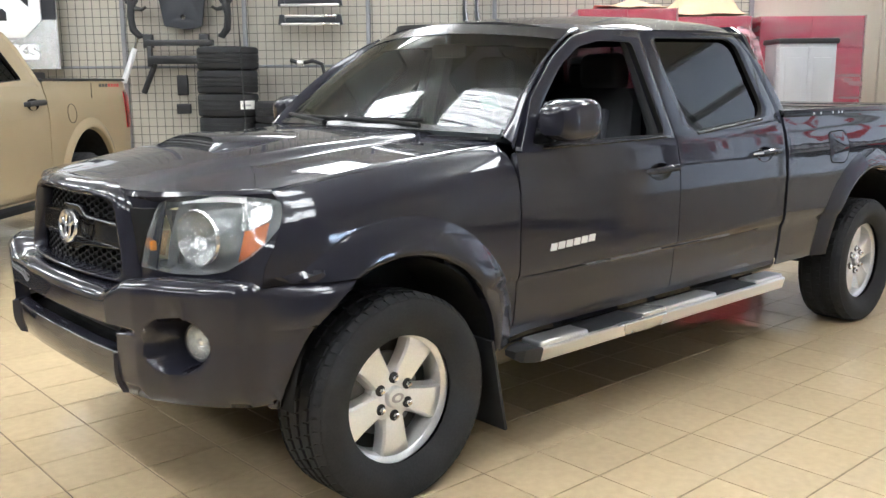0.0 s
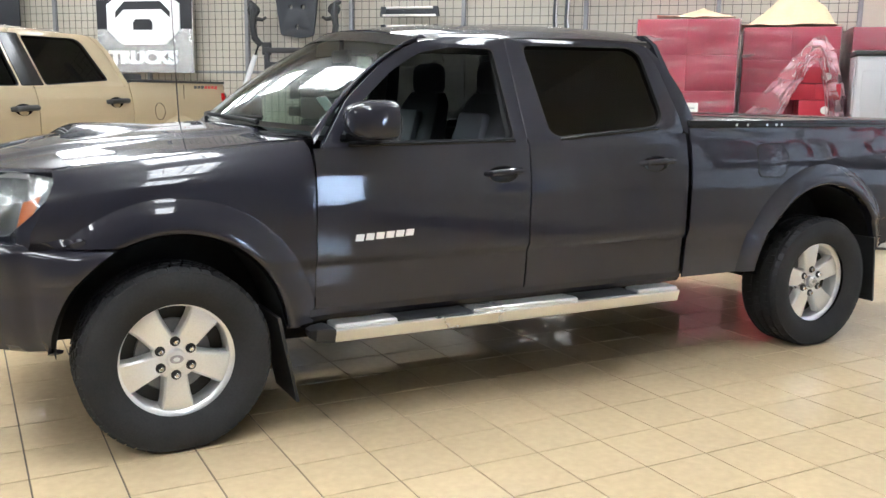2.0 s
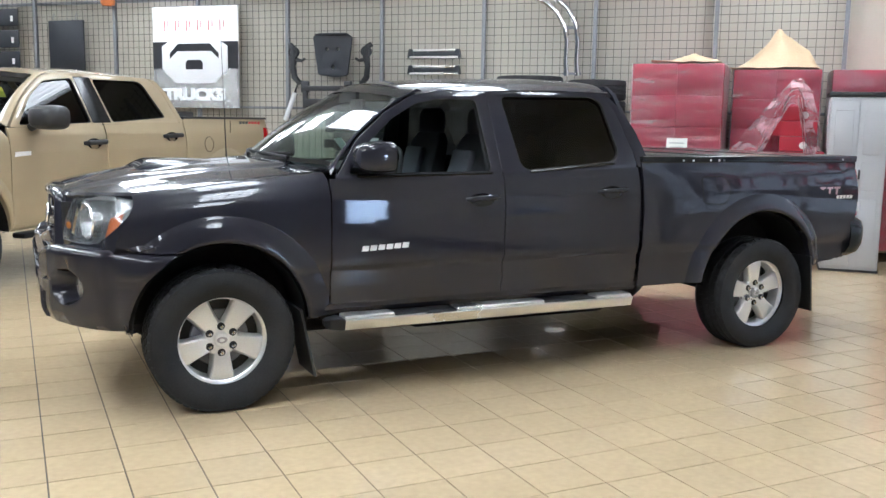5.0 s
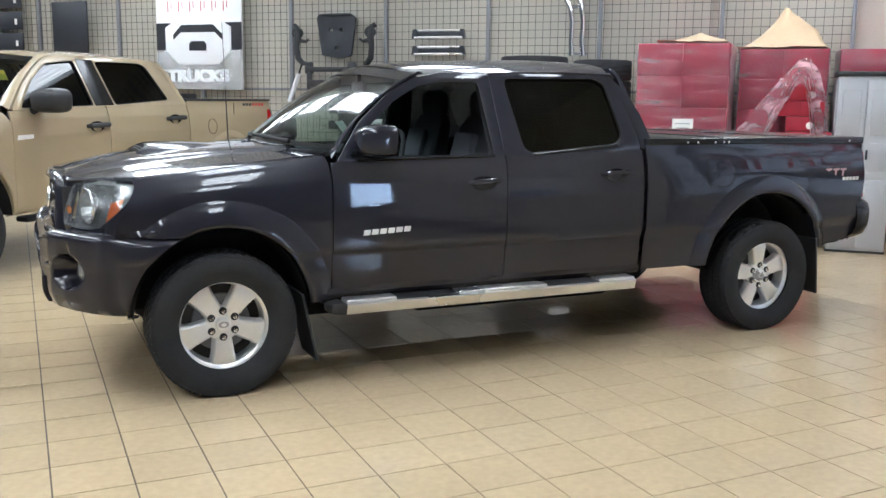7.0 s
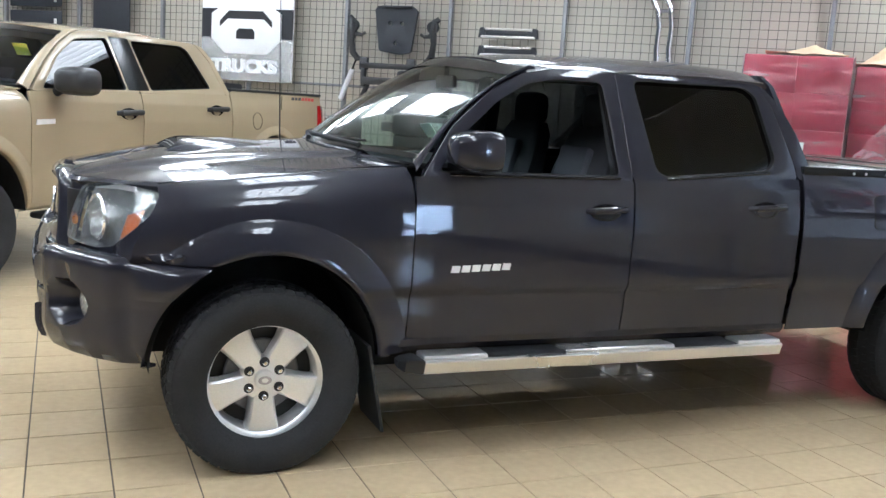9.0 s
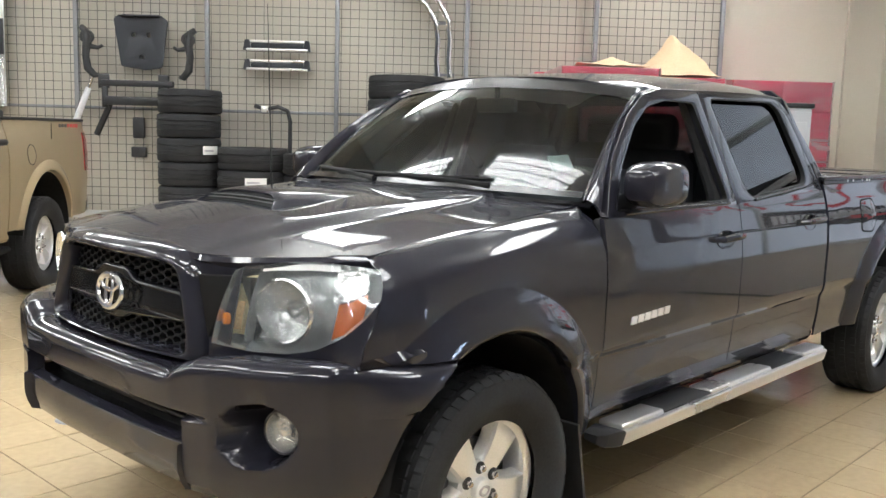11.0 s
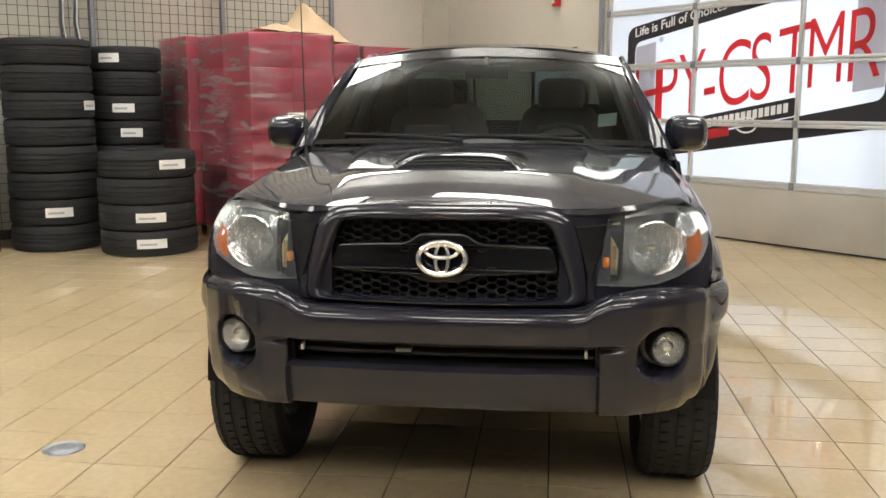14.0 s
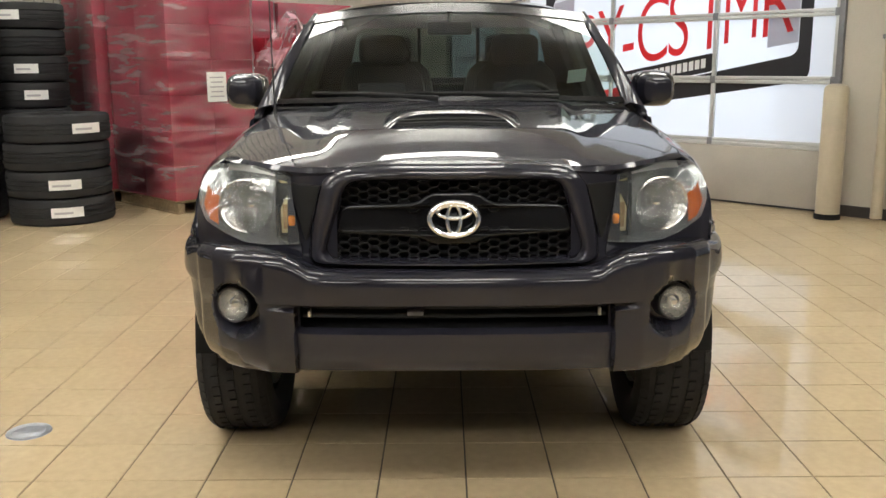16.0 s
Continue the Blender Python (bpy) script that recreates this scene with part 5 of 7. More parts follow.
def bumper_back(y, z, zt):
    """How far the bumper's skin lies behind its foremost line."""
    h = zt - z
    o = 0.055 * (1 - math.sqrt(max(0.0, 1 - max(0.0, (0.042 - h) / 0.042) ** 2)))
    rec = ss(0.60 - y, 0, 0.12) * (1.0 if y < 0.482 else 0.45)
    o += 0.8 * min(max(0.0, 0.755 - z), 0.10) ** 2
    o += rec * 0.045 * ss(0.694 - z, 0, 0.010)
    if y >= 0.489:
        o -= 0.050 * rec * ss(0.680 - z, 0, 0.012)
    else:
        o -= 0.036 * ss(SLOT[1] - z, 0, 0.012)
    return o + 4.0 * max(0.0, 0.55 - z) ** 2


ACROSS = sorted({round(float(v), 4) for part_ in (np.linspace(0, 0.44, 12), np.linspace(0.44, 0.62, 19), np.linspace(0.62, 0.79, 26), np.linspace(0.79, 0.88, 16), np.linspace(0.88, 1.1, 13)) for v in part_} | {0.475, 0.4885, 0.4895})
ACROSS = [-v for v in ACROSS[:0:-1]] + ACROSS
LEVELS = sorted({round(float(v), 4) for v in np.linspace(0.735, 0.555, 28)} | {0.694, 0.692, 0.689, 0.685, 0.680, 0.676, 0.672, 0.668, 0.612, 0.608, 0.604, 0.600, 0.54, 0.52, 0.50, 0.48}, reverse=True)
bm = bm_new()
cols = []
for yy in ACROSS:
    y = abs(yy)
    zt = ip(y, [(0, 0.795), (0.43, 0.797), (0.47, 0.822), (0.52, 0.842), (0.62, 0.850), (0.8, 0.845), (0.95, 0.825), (1.2, 0.822)])
    zb = ip(y, [(0, 0.468), (0.488, 0.466), (0.489, 0.455), (0.62, 0.448), (0.80, 0.43), (1.1, 0.42)])
    col = [bumper_point(yy * 0.8 / 0.88, zt - 0.004, 0.11)]
    for z in [zt - h for h in (0.0, 0.002, 0.005, 0.010, 0.017, 0.026, 0.036, 0.046)] + LEVELS + [zb + 0.012, zb]:
        p = bumper_point(yy * 0.8 / 0.88, z, bumper_back(y, z, zt) + (0.03 if z == zb else 0.0))
        m = ss((FOG[2] - math.hypot(y - FOG[0], z - FOG[1])) / 0.026)
        p.x += (max(p.x, -0.612) - p.x) * m
        col.append(p)
    cols.append(col)
for end, at in ((0, cols[0]), (len(cols), cols[-1])):
    cols.insert(end, [Vector((p.x + 0.004, p.y - math.copysign(0.05, p.y), p.z)) for p in at])
ACROSS = [-1.11] + ACROSS + [1.11]
vs = [[bm.verts.new(p) for p in c] for c in cols]
for i in range(len(vs) - 1):
    for j in range(len(vs[0]) - 1):
        inside = max(abs(ACROSS[i]), abs(ACROSS[i + 1])) <= SLOT[0]
        if inside and vs[i][j].co.z < SLOT[2] + 0.0005 and vs[i][j + 1].co.z > SLOT[1] - 0.0005:
            continue
        bm.faces.new((vs[i][j], vs[i + 1][j], vs[i + 1][j + 1], vs[i][j + 1]))
bump = part("front_bumper", thicken(tidy(bm, 1e-5), 0.008), PAINT, TRUCK, "body-coloured front bumper with a wide air slot", angle=40)
bm = bm_new()
grid(bm, [[(x + 0.04, y, 0.71), (x + 0.12, y, 0.70), (x + 0.14, y, 0.645), (x + 0.12, y, 0.59), (x + 0.04, y, 0.58)] for y, x in [(v, ip(abs(v), BP)) for v in np.linspace(-0.5, 0.5, 15)]])
part("slot_back", bm, DARK, bump)
for z in (0.672, 0.642):
    part("slot_bar", tube(bm_new(), [(ip(abs(v), BP) + 0.085, v, z) for v in np.linspace(-0.47, 0.47, 13)], 0.008, 8), BLACK, bump)
part("air_sensor", box(bm_new(), (-0.76, 0.12, 0.655), (0.03, 0.05, 0.014), 0.003), STEEL, bump)
for side in (-1, 1):
    part("slot_clip", box(bm_new(), (-0.755, side * 0.448, 0.655), (0.02, 0.009, 0.024), 0.002), SATIN, bump)
    at = Matrix.Translation((-0.628, side * 0.706, 0.652)) @ Matrix.Rotation(-side * radians(16), 4, "Z") @ Matrix.Rotation(radians(-90), 4, "Y")
    part("fog_ring", lathe(bm_new(), [(0.053, 0.016), (0.057, 0.018), (0.061, 0.012), (0.062, -0.04)], at, 36), BLACK, bump)
    fog = part("fog_lamp", lathe(bm_new(), [(0.0, -0.02), (0.02, -0.014), (0.038, -0.002), (0.050, 0.012), (0.053, 0.014), (0.055, 0.008), (0.055, -0.03)], at, 24), REFLECTOR, bump, "round fog lamp", angle=8)
    part("fog_bulb", lathe(bm_new(), [(0.0, 0.012), (0.012, 0.009), (0.016, -0.006)], at, 16), CHROME, fog)
    part("fog_lens", lathe(bm_new(), [(0.0, 0.030), (0.03, 0.027), (0.045, 0.021), (0.053, 0.012)], at, 36), FOGLENS, fog)

# grille
GRILLEBLACK = material("matt grille black", (0.006, 0.006, 0.0065), rough=0.5, spec=0.25)
NOSE = lambda y: -0.762 + 0.25 * y * y


def bend(bm, lift=0.0, lean=0.10):
    """Lays a shape drawn in (y, z) on the curved nose, facing -x."""
    for v in bm.verts:
        y, z, d = v.co
        v.co = (NOSE(y) - d - lift + lean * (z - 0.82), y, z)
    return bm


g_out = rounded([(-0.458, 0.795), (-0.452, 0.88), (-0.432, 0.99), (-0.410, 1.066), (-0.35, 1.102), (-0.2, 1.114), (0.2, 1.114), (0.35, 1.102), (0.410, 1.066), (0.432, 0.99), (0.452, 0.88), (0.458, 0.795)], 0.04)
g_in = rounded([(-0.400, 0.822), (-0.322, 1.054), (0.322, 1.054), (0.400, 0.822)], 0.05)


def reach(loop, a):
    """Where a ray from the grille's middle at angle a leaves a loop."""
    d, c = Vector((math.cos(a), math.sin(a))), Vector((0.0, 0.945))
    best = None
    for p, q in zip(loop, loop[1:] + loop[:1]):
        p, q = Vector(p) - c, Vector(q) - c
        e = q - p
        den = d.x * e.y - d.y * e.x
        if abs(den) > 1e-9:
            t, k = (p.x * e.y - p.y * e.x) / den, (p.x * d.y - p.y * d.x) / den
            if t > 0 and -1e-6 <= k <= 1 + 1e-6:
                best = t if best is None else max(best, t)
    return c + d * best


SECTION = [(0.0, -0.045), (0.03, -0.020), (0.08, -0.004), (0.15, 0.011), (0.24, 0.021), (0.36, 0.027), (0.52, 0.026), (0.70, 0.017), (0.86, 0.003), (0.95, -0.010), (1.0, -0.024), (1.01, -0.06)]
bm = bm_new()
rows = []
for k in range(160):
    t = 2 * math.pi * k / 160
    a = math.atan2(0.36 * math.sin(t), math.cos(t))
    i, o = reach(g_in, a), reach(g_out, a)
    rows.append([(*i.lerp(o, f), d) for f, d in SECTION])
grid(bm, rows, close_u=True)
grille = part("grille_surround", bend(bm), PAINT, TRUCK, "body-coloured grille surround", angle=50)
bm = bm_new()
A, B, RIM = 0.0205, 0.0125, 0.0032
for z0, z1 in ((0.972, 1.062), (0.816, 0.912)):
    for col in range(-14, 15):
        x = col * 1.5 * A
        zc = z0 + (B if col % 2 else 0.0)
        while zc < z1:
            half = 0.412 - (zc - 0.815) * 0.31 - 0.012
            if abs(x) < half and not (0.87 < zc < 1.02 and abs(x) < 0.09):
                ring = [(x + A * math.cos(radians(60 * k)), zc + B * 1.155 * math.sin(radians(60 * k))) for k in range(6)]
                inner = [(x + (A - RIM) * math.cos(radians(60 * k)), zc + (B - RIM) * 1.155 * math.sin(radians(60 * k))) for k in range(6)]
                for k in range(6):
                    q = [ring[k], ring[(k + 1) % 6], inner[(k + 1) % 6], inner[k]]
                    f = [bm.verts.new((*p, 0.006)) for p in q]
                    b = [bm.verts.new((*p, -0.014)) for p in q[2:]]
                    bm.faces.new(f)
                    bm.faces.new((f[2], f[3], b[1], b[0]))
            zc += 2 * B
tidy(bm, 1e-5)
part("grille_mesh", bend(bm, -0.032), GRILLEBLACK, grille, "black honeycomb grille mesh")
bm = filled([rounded([(-0.355, 0.905), (-0.335, 0.975), (-0.11, 0.985), (-0.07, 1.015), (0.07, 1.015), (0.11, 0.985), (0.335, 0.975), (0.355, 0.905), (0.10, 0.895), (0.06, 0.875), (-0.06, 0.875), (-0.10, 0.895)], 0.02)], 0.03, 0.008)
part("grille_bar", bend(bm, -0.026), GLOSSBLACK, grille, "gloss black grille crossbar")
part("grille_back", bend(filled([[(x * 1.02, z) for x, z in g_in]], 0.004), -0.075), DARK, grille)


def oval(cy, cz, a, b, r, lift):
    bm = bm_new()
    n = 48
    pts = [(cy + a * math.cos(2 * math.pi * k / n), cz + b * math.sin(2 * math.pi * k / n)) for k in range(n)]
    rows = []
    for k, (y, z) in enumerate(pts):
        nx, nz = (y - cy) / a, (z - cz) / b
        l = math.hypot(nx, nz)
        rows.append([(y + r * math.cos(t) * nx / l, z + r * math.cos(t) * nz / l, r * 0.8 * math.sin(t)) for t in [2 * math.pi * q / 8 for q in range(8)]])
    grid(bm, rows, close_u=True, close_v=True)
    return bend(bm, lift)


EMBLEM = material("plated emblem", (0.82, 0.83, 0.86), rough=0.14, metal=0.92)
emblem = part("emblem", oval(0, 0.945, 0.074, 0.050, 0.009, 0.006), EMBLEM, grille, "chrome oval emblem of plain rings")
part("emblem_ring", oval(0, 0.945, 0.020, 0.046, 0.007, 0.006), EMBLEM, emblem)
part("emblem_ring", oval(0, 0.968, 0.050, 0.020, 0.007, 0.006), EMBLEM, emblem)

# head lamps
LAMPIN = material("lamp inside", (0.55, 0.56, 0.56), rough=0.25, metal=0.8)
LAMPPALE = material("pale amber reflector", (0.56, 0.48, 0.27), rough=0.28, metal=0.95, grain=0.3, scale=160)
LAMPAMBER = material("amber ribbed plastic", (0.62, 0.42, 0.20), rough=0.25, metal=0.5, grain=0.3, scale=140)
LAMPBULB = material("orange bulb", (0.75, 0.24, 0.02), rough=0.2, coat=1.0)
KNOTS = [(0.0, -0.706, 0.462), (0.17, -0.688, 0.514), (0.36, -0.660, 0.584), (0.56, -0.612, 0.66), (0.73, -0.556, 0.728)]
LT = [(0.0, 1.062), (0.17, 1.075), (0.4, 1.088), (0.65, 1.094), (0.9, 1.085), (1.0, 1.075)]
LB = [(0.0, 0.862), (0.4, 0.850), (0.6, 0.850), (0.74, 0.862), (0.87, 0.905), (0.94, 0.945), (1.0, 1.0)]
lamp_bottom = lambda s: ip(s, LB)
lamp_top = lambda s: ip(s, LT)


def lamp_at(s, z, push=0.0):
    """The wrap-round lens: from beside the grille (s = 0) to the fender's edge (s = 1)."""
    f = min(max((z - 0.85) / 0.24, 0), 1)
    xe = lamp_edge(z)
    end = Vector((xe, SH.y(xe, z) - roll(xe, z)))
    last = Vector(KNOTS[-1][1:]) + Vector((0.07 * f - 0.012 * math.sin(math.pi * f), 0)) * 0.8
    mid = last.lerp(end, 0.52) + Vector((-0.010, 0.014))
    pts = [(q, Vector((x + (0.07 * f - 0.015 * math.sin(math.pi * f)) * (1 - 0.2 * q / 0.73), y))) for q, x, y in KNOTS[:-1]] + [(0.73, last), (0.87, mid), (1.0, end)]
    pts[0][1].y += 0.012 + 0.04 * f
    pts[1][1].y += 0.006 + 0.02 * f
    x, y = ip(s, [(q, p.x) for q, p in pts]), ip(s, [(q, p.y) for q, p in pts])
    slope = ss(s, 0.3, 1.0)
    return Vector((x + push * (1 - 0.6 * slope), y - push * (0.2 + 0.8 * slope), z))


def nose_x(y, z):
    """The painted nose between the grille surround and the head lamp."""
    f = min(max((z - 0.85) / 0.24, 0), 1)
    return NOSE(y) + 0.012 + 0.07 * (z - 0.82) + 0.035 * f * ss(y, 0.43, 0.52)


for side in (-1, 1):
    mirrored = Matrix.Diagonal((1, side, 1, 1))

    def lamp_sheet(s0, s1, f0, f1, push, ns=26, nf=20, edge=True):
        bm = bm_new()
        rows = []
        for s in np.linspace(s0, s1, ns):
            row = []
            for f in np.linspace(f0, f1, nf):
                k = min(1, 9 * f, 9 * (1 - f), 12 * s, 12 * (1 - s)) if edge else 1
                row.append(mirrored @ lamp_at(s, lamp_bottom(s) + (lamp_top(s) - lamp_bottom(s)) * f, push * max(k, 0)))
            rows.append(row)
        grid(bm, rows)
        return bm
    lamp = part("head_lamp", lamp_sheet(0, 1, 0, 1, 0.07), LAMPIN, TRUCK, "clear head lamp with chrome reflector and amber signal")
    at = Matrix.Translation((-0.575, side * 0.655, 0.965)) @ Matrix.Rotation(-side * radians(14), 4, "Z") @ Matrix.Rotation(radians(-90), 4, "Y") @ Matrix.Diagonal((1.0, 1.08, 1, 1))
    part("reflector", lathe(bm_new(), [(0.014, -0.05), (0.03, -0.042), (0.052, -0.016), (0.068, 0.006), (0.080, 0.030), (0.084, 0.034), (0.088, 0.026)], at, 22), REFLECTOR, lamp, angle=10)
    part("bulb", lathe(bm_new(), [(0.0, 0.0), (0.012, -0.004), (0.016, -0.02), (0.014, -0.06)], at, 14), CHROME, lamp)
    part("signal", lamp_sheet(0.07, 0.25, 0.14, 0.86, 0.03, 8, 10, False), LAMPPALE, lamp, "pale amber signal reflector")
    part("signal_window", lamp_sheet(0.09, 0.22, 0.20, 0.55, 0.024, 6, 6, False), LAMPAMBER, lamp, "amber signal window")
    part("signal_bulb", box(bm_new(), (-0.676, side * 0.505, 0.930), (0.02, 0.022, 0.034), 0.008), LAMPBULB, lamp, "orange bulb")
    bm = bm_new()
    grid(bm, [[mirrored @ lamp_at(0.285, z, p) for p in (0.012, 0.03, 0.07)] for z in np.linspace(0.87, 1.07, 6)])
    part("lamp_divider", bm, LAMPIN, lamp)
    part("bezel", lamp_sheet(0.30, 0.80, 0.90, 0.97, 0.018, 10, 2, False), SATIN, lamp)
    part("side_reflector", lamp_sheet(0.79, 0.955, 0.50, 0.92, 0.026, 8, 8, False), REFLECTOR, lamp)
    part("side_marker", lamp_sheet(0.82, 0.945, 0.03, 0.49, 0.012, 6, 6, False), AMBER, lamp, "amber side marker")
    part("lens", lamp_sheet(0, 1, 0, 1, 0.0, 40, 22), LENS, lamp).visible_shadow = False
    # body strip under the lamp and the small side grille
    bm = bm_new()
    grid(bm, [[mirrored @ lamp_at(s, lamp_bottom(s) + (0.818 - lamp_bottom(s)) * f, 0.004 + 0.004 * f) for f in np.linspace(0, 1, 6)] for s in np.linspace(0, 1, 24)])
    part("lamp_valance", thicken(bm, 0.006), PAINT, TRUCK)
    tri = filled([rounded([(side * 0.412, 1.040), (side * 0.506, 1.042), (side * 0.488, 0.97), (side * 0.458, 0.875)], 0.006)], 0.012, 0.003)
    for v in tri.verts:
        y, z, d = v.co
        v.co = (nose_x(abs(y), z) - 0.002 - d, y, z)
    part("side_vent", tri, GRILLEBLACK, TRUCK, "small triangular black vent")
    bm = bm_new()
    grid(bm, [[(nose_x(y, z), side * y, z) for z in np.linspace(0.80, 1.098, 10)] for y in np.linspace(0.36, 0.52, 10)])
    part("nose_panel", thicken(bm, 0.006), PAINT, TRUCK)
# antenna on the far fender
bm = bm_new()
tube(bm, [(0.38, 0.735, 1.18), (0.38, 0.737, 1.24), (0.36, 0.742, 1.98)], [0.011, 0.004, 0.0016], 8)
part("antenna", bm, BLACK, TRUCK, "thin black whip antenna")


# ---- the tan pickup behind ----
TAN_TRUCK = thing("pickup_truck", pose((-3.75 + 0.93) * Q, (0.93 + 3.75) * Q, 0, 0, 0, 45), "sand-tan crew-cab pickup parked tail-first at the parts wall", "truck")
FA2, RA2 = (0.0, 0.50, 0.50, 0.60), (3.72, 0.52, 0.51, 0.60)
SH2 = Shape([(0.45, 0.94), (0.55, 0.965), (0.72, 0.985), (0.9, 0.995), (1.15, 1.0), (1.30, 0.985), (1.40, 0.955), (1.50, 0.94)],
            [(-1.0, -0.30), (-0.7, -0.10), (-0.3, -0.02), (0, 0), (4.5, 0), (4.8, -0.03)], [FA2, RA2], 0.03)
belt2 = lambda x: ip(x, [(0.5, 1.36), (3.0, 1.41)])
sill2 = lambda x: 0.55
PLANE2 = lambda z: 0.955 - 0.42 * (z - 1.38)
P2 = dict(shape=SH2, plane=PLANE2, belt=1.40, wf=(0.28, 0.83, 1.43, 0.26), wh=(1.0, 0.70, 1.865, 0.10, 0.04),
          pillar=[(0.53, 1.37), (0.75, 1.58), (0.95, 1.73), (1.12, 1.82), (1.22, 1.85)],
          roof=[(1.0, 1.868), (1.3, 1.905), (1.9, 1.93), (2.4, 1.925), (2.75, 1.90)], roof_half=0.755, crown=0.065, roof_end=2.76, back_lean=0.30,
          trim=rounded([(1.575, 1.405), (1.525, 1.825), (1.745, 1.825), (1.825, 1.41)], 0.01), rocker=(0.5, 3.0), dash=0.86, seat_x=1.28, seat_z=0.90,
          corner=rounded([(2.66, 1.855), (2.76, 1.83), (2.86, 1.72), (2.98, 1.41), (2.90, 1.41), (2.80, 1.72), (2.68, 1.84)], 0.015),
          doors=[dict(name="front_door", label="tan front door", x=(0.525, 1.70), sill=sill2, top=belt2, glass=DARKTINT, handle=(1.40, 1.68, 1.22), handle_mat=BLACK,
                      outer=rounded([(0.56, 1.365), (0.77, 1.575), (0.965, 1.725), (1.13, 1.815), (1.30, 1.85), (1.66, 1.862), (1.70, 1.385)], 0.03),
                      window=rounded([(0.66, 1.38), (0.90, 1.63), (1.13, 1.775), (1.50, 1.815), (1.56, 1.40)], 0.04)),
                 dict(name="rear_door", label="tan rear door", x=(1.71, 2.95), sill=sill2, top=belt2, glass=DARKTINT, handle=(2.58, 2.87, 1.27), handle_mat=BLACK,
                      outer=rounded([(1.71, 1.388), (1.67, 1.862), (2.60, 1.858), (2.68, 1.83), (2.79, 1.71), (2.90, 1.405)], 0.03),
                      window=rounded([(1.77, 1.815), (2.44, 1.825), (2.52, 1.79), (2.70, 1.455), (1.85, 1.405)], 0.04))])
cab(TAN_TRUCK, P2, TAN)
cab_inside(TAN_TRUCK, P2)
ftop2 = lambda x: ip(x, [(-0.9, 1.20), (-0.4, 1.30), (0.0, 1.34), (0.55, 1.375)])
roll2 = lambda x, z: 0.12 * max(0.0, 1 - (ftop2(x) - z) / 0.14) ** 2.2
for side in (-1, 1):
    bm = arch_panel(SH2, side, FA2, lambda x, z: -0.86 < x < 0.519 and z < ftop2(x), lambda a: 0, lambda x: 0.52, (0, 180), roll2)
    part("front_fender", thicken(bm, 0.008), TAN, TAN_TRUCK)
    bm = arch_panel(SH2, side, RA2, lambda x, z: 2.965 < x < 4.70 and z < 1.452, lambda a: 0, lambda x: 0.58)
    part("bed_side", thicken(bm, 0.008), TAN, TAN_TRUCK)
    for xc, zc, r, ro in (FA2, RA2):
        bm = bm_new()
        grid(bm, [[(xc + (r - 0.012) * math.cos(a), side * y, zc + (r - 0.012) * math.sin(a)) for y in (0.97, 0.85, 0.6)] for a in np.linspace(0, math.pi, 24)])
        box(bm, (xc, side * 0.6, 0.75), (1.1, 0.02, 0.55))
        part("arch_liner", bm, DARK, TAN_TRUCK)
    wheel(TAN_TRUCK, 0.0, side * 0.86, 0.40, 0.405, 0.245, side, 0.275)
    wheel(TAN_TRUCK, 3.70, side * 0.86, 0.40, 0.405, 0.245, side, 0.275)
    mirror(TAN_TRUCK, 0.78, 1.15, 1.45, side, BLACK, (0.22, 0.32, 0.21))
    part("bed_rail", box(bm_new(), (3.83, side * 0.92, 1.462), (1.72, 0.07, 0.025), 0.008), BLACK, TAN_TRUCK)
    bm = bm_new()
    rows = []
    for f in np.linspace(0, 1, 8):
        z = 0.99 + 0.36 * f
        w = 0.10 + 0.03 * math.sin(math.pi * f)
        rows.append([(4.70 - w, side * (SH2.y(4.60, z) + 0.006), z), (4.66, side * (SH2.y(4.66, z) + 0.010), z), (4.725, side * (SH2.y(4.7, z) - 0.005), z), (4.745, side * (SH2.y(4.7, z) - 0.04), z), (4.745, side * 0.80, z)])
    grid(bm, rows)
    part("tail_lamp", thicken(bm, 0.01), REDLENS, TAN_TRUCK, "red tail lamp")
    for k in range(7):
        xa = 4.06 + 0.068 * k
        bm = bm_new()
        prism(bm, [(xa, 1.375), (xa + 0.05, 1.375), (xa + 0.062, 1.425), (xa + 0.012, 1.425)], 0.002, Matrix.Translation((0, side * (SH2.y(4.2, 1.4) + (0.002 if side > 0 else 0)), 0)) @ UPRIGHT)
        part("bed_decal", bm, DARKSTEEL if k < 3 else VINYLRED, TAN_TRUCK, "dark decal bar" if k < 3 else "red decal bar")
    part("bed_seam", box(bm_new(), (3.83, side * (SH2.y(3.83, 1.3) - 0.001), 1.30), (0.006, 0.004, 0.26)), SEAL, TAN_TRUCK)
    ring = [2 * math.pi * k / 32 for k in range(32)]
    bm = filled([[(3.38 + 0.085 * math.cos(t), 1.17 + 0.085 * math.sin(t)) for t in ring], [(3.38 + 0.080 * math.cos(t), 1.17 + 0.080 * math.sin(t)) for t in ring]], 0.003)
    for v in bm.verts:
        x, z, d = v.co
        v.co = (x, side * (SH2.y(x, z) + 0.001 + d), z)
    part("fuel_door_gap", bm, SEAL, TAN_TRUCK)
    bm = bm_new()
    prism(bm, [(0.56, 1.12), (0.74, 1.13), (0.74, 1.165), (0.57, 1.16)], 0.004, Matrix.Translation((0, side * (SH2.y(0.65, 1.14) + (0.004 if side > 0 else 0)), 0)) @ UPRIGHT)
    part("fender_badge", bm, BADGE, TAN_TRUCK, "chrome badge of plain bars")
bm = bm_new()
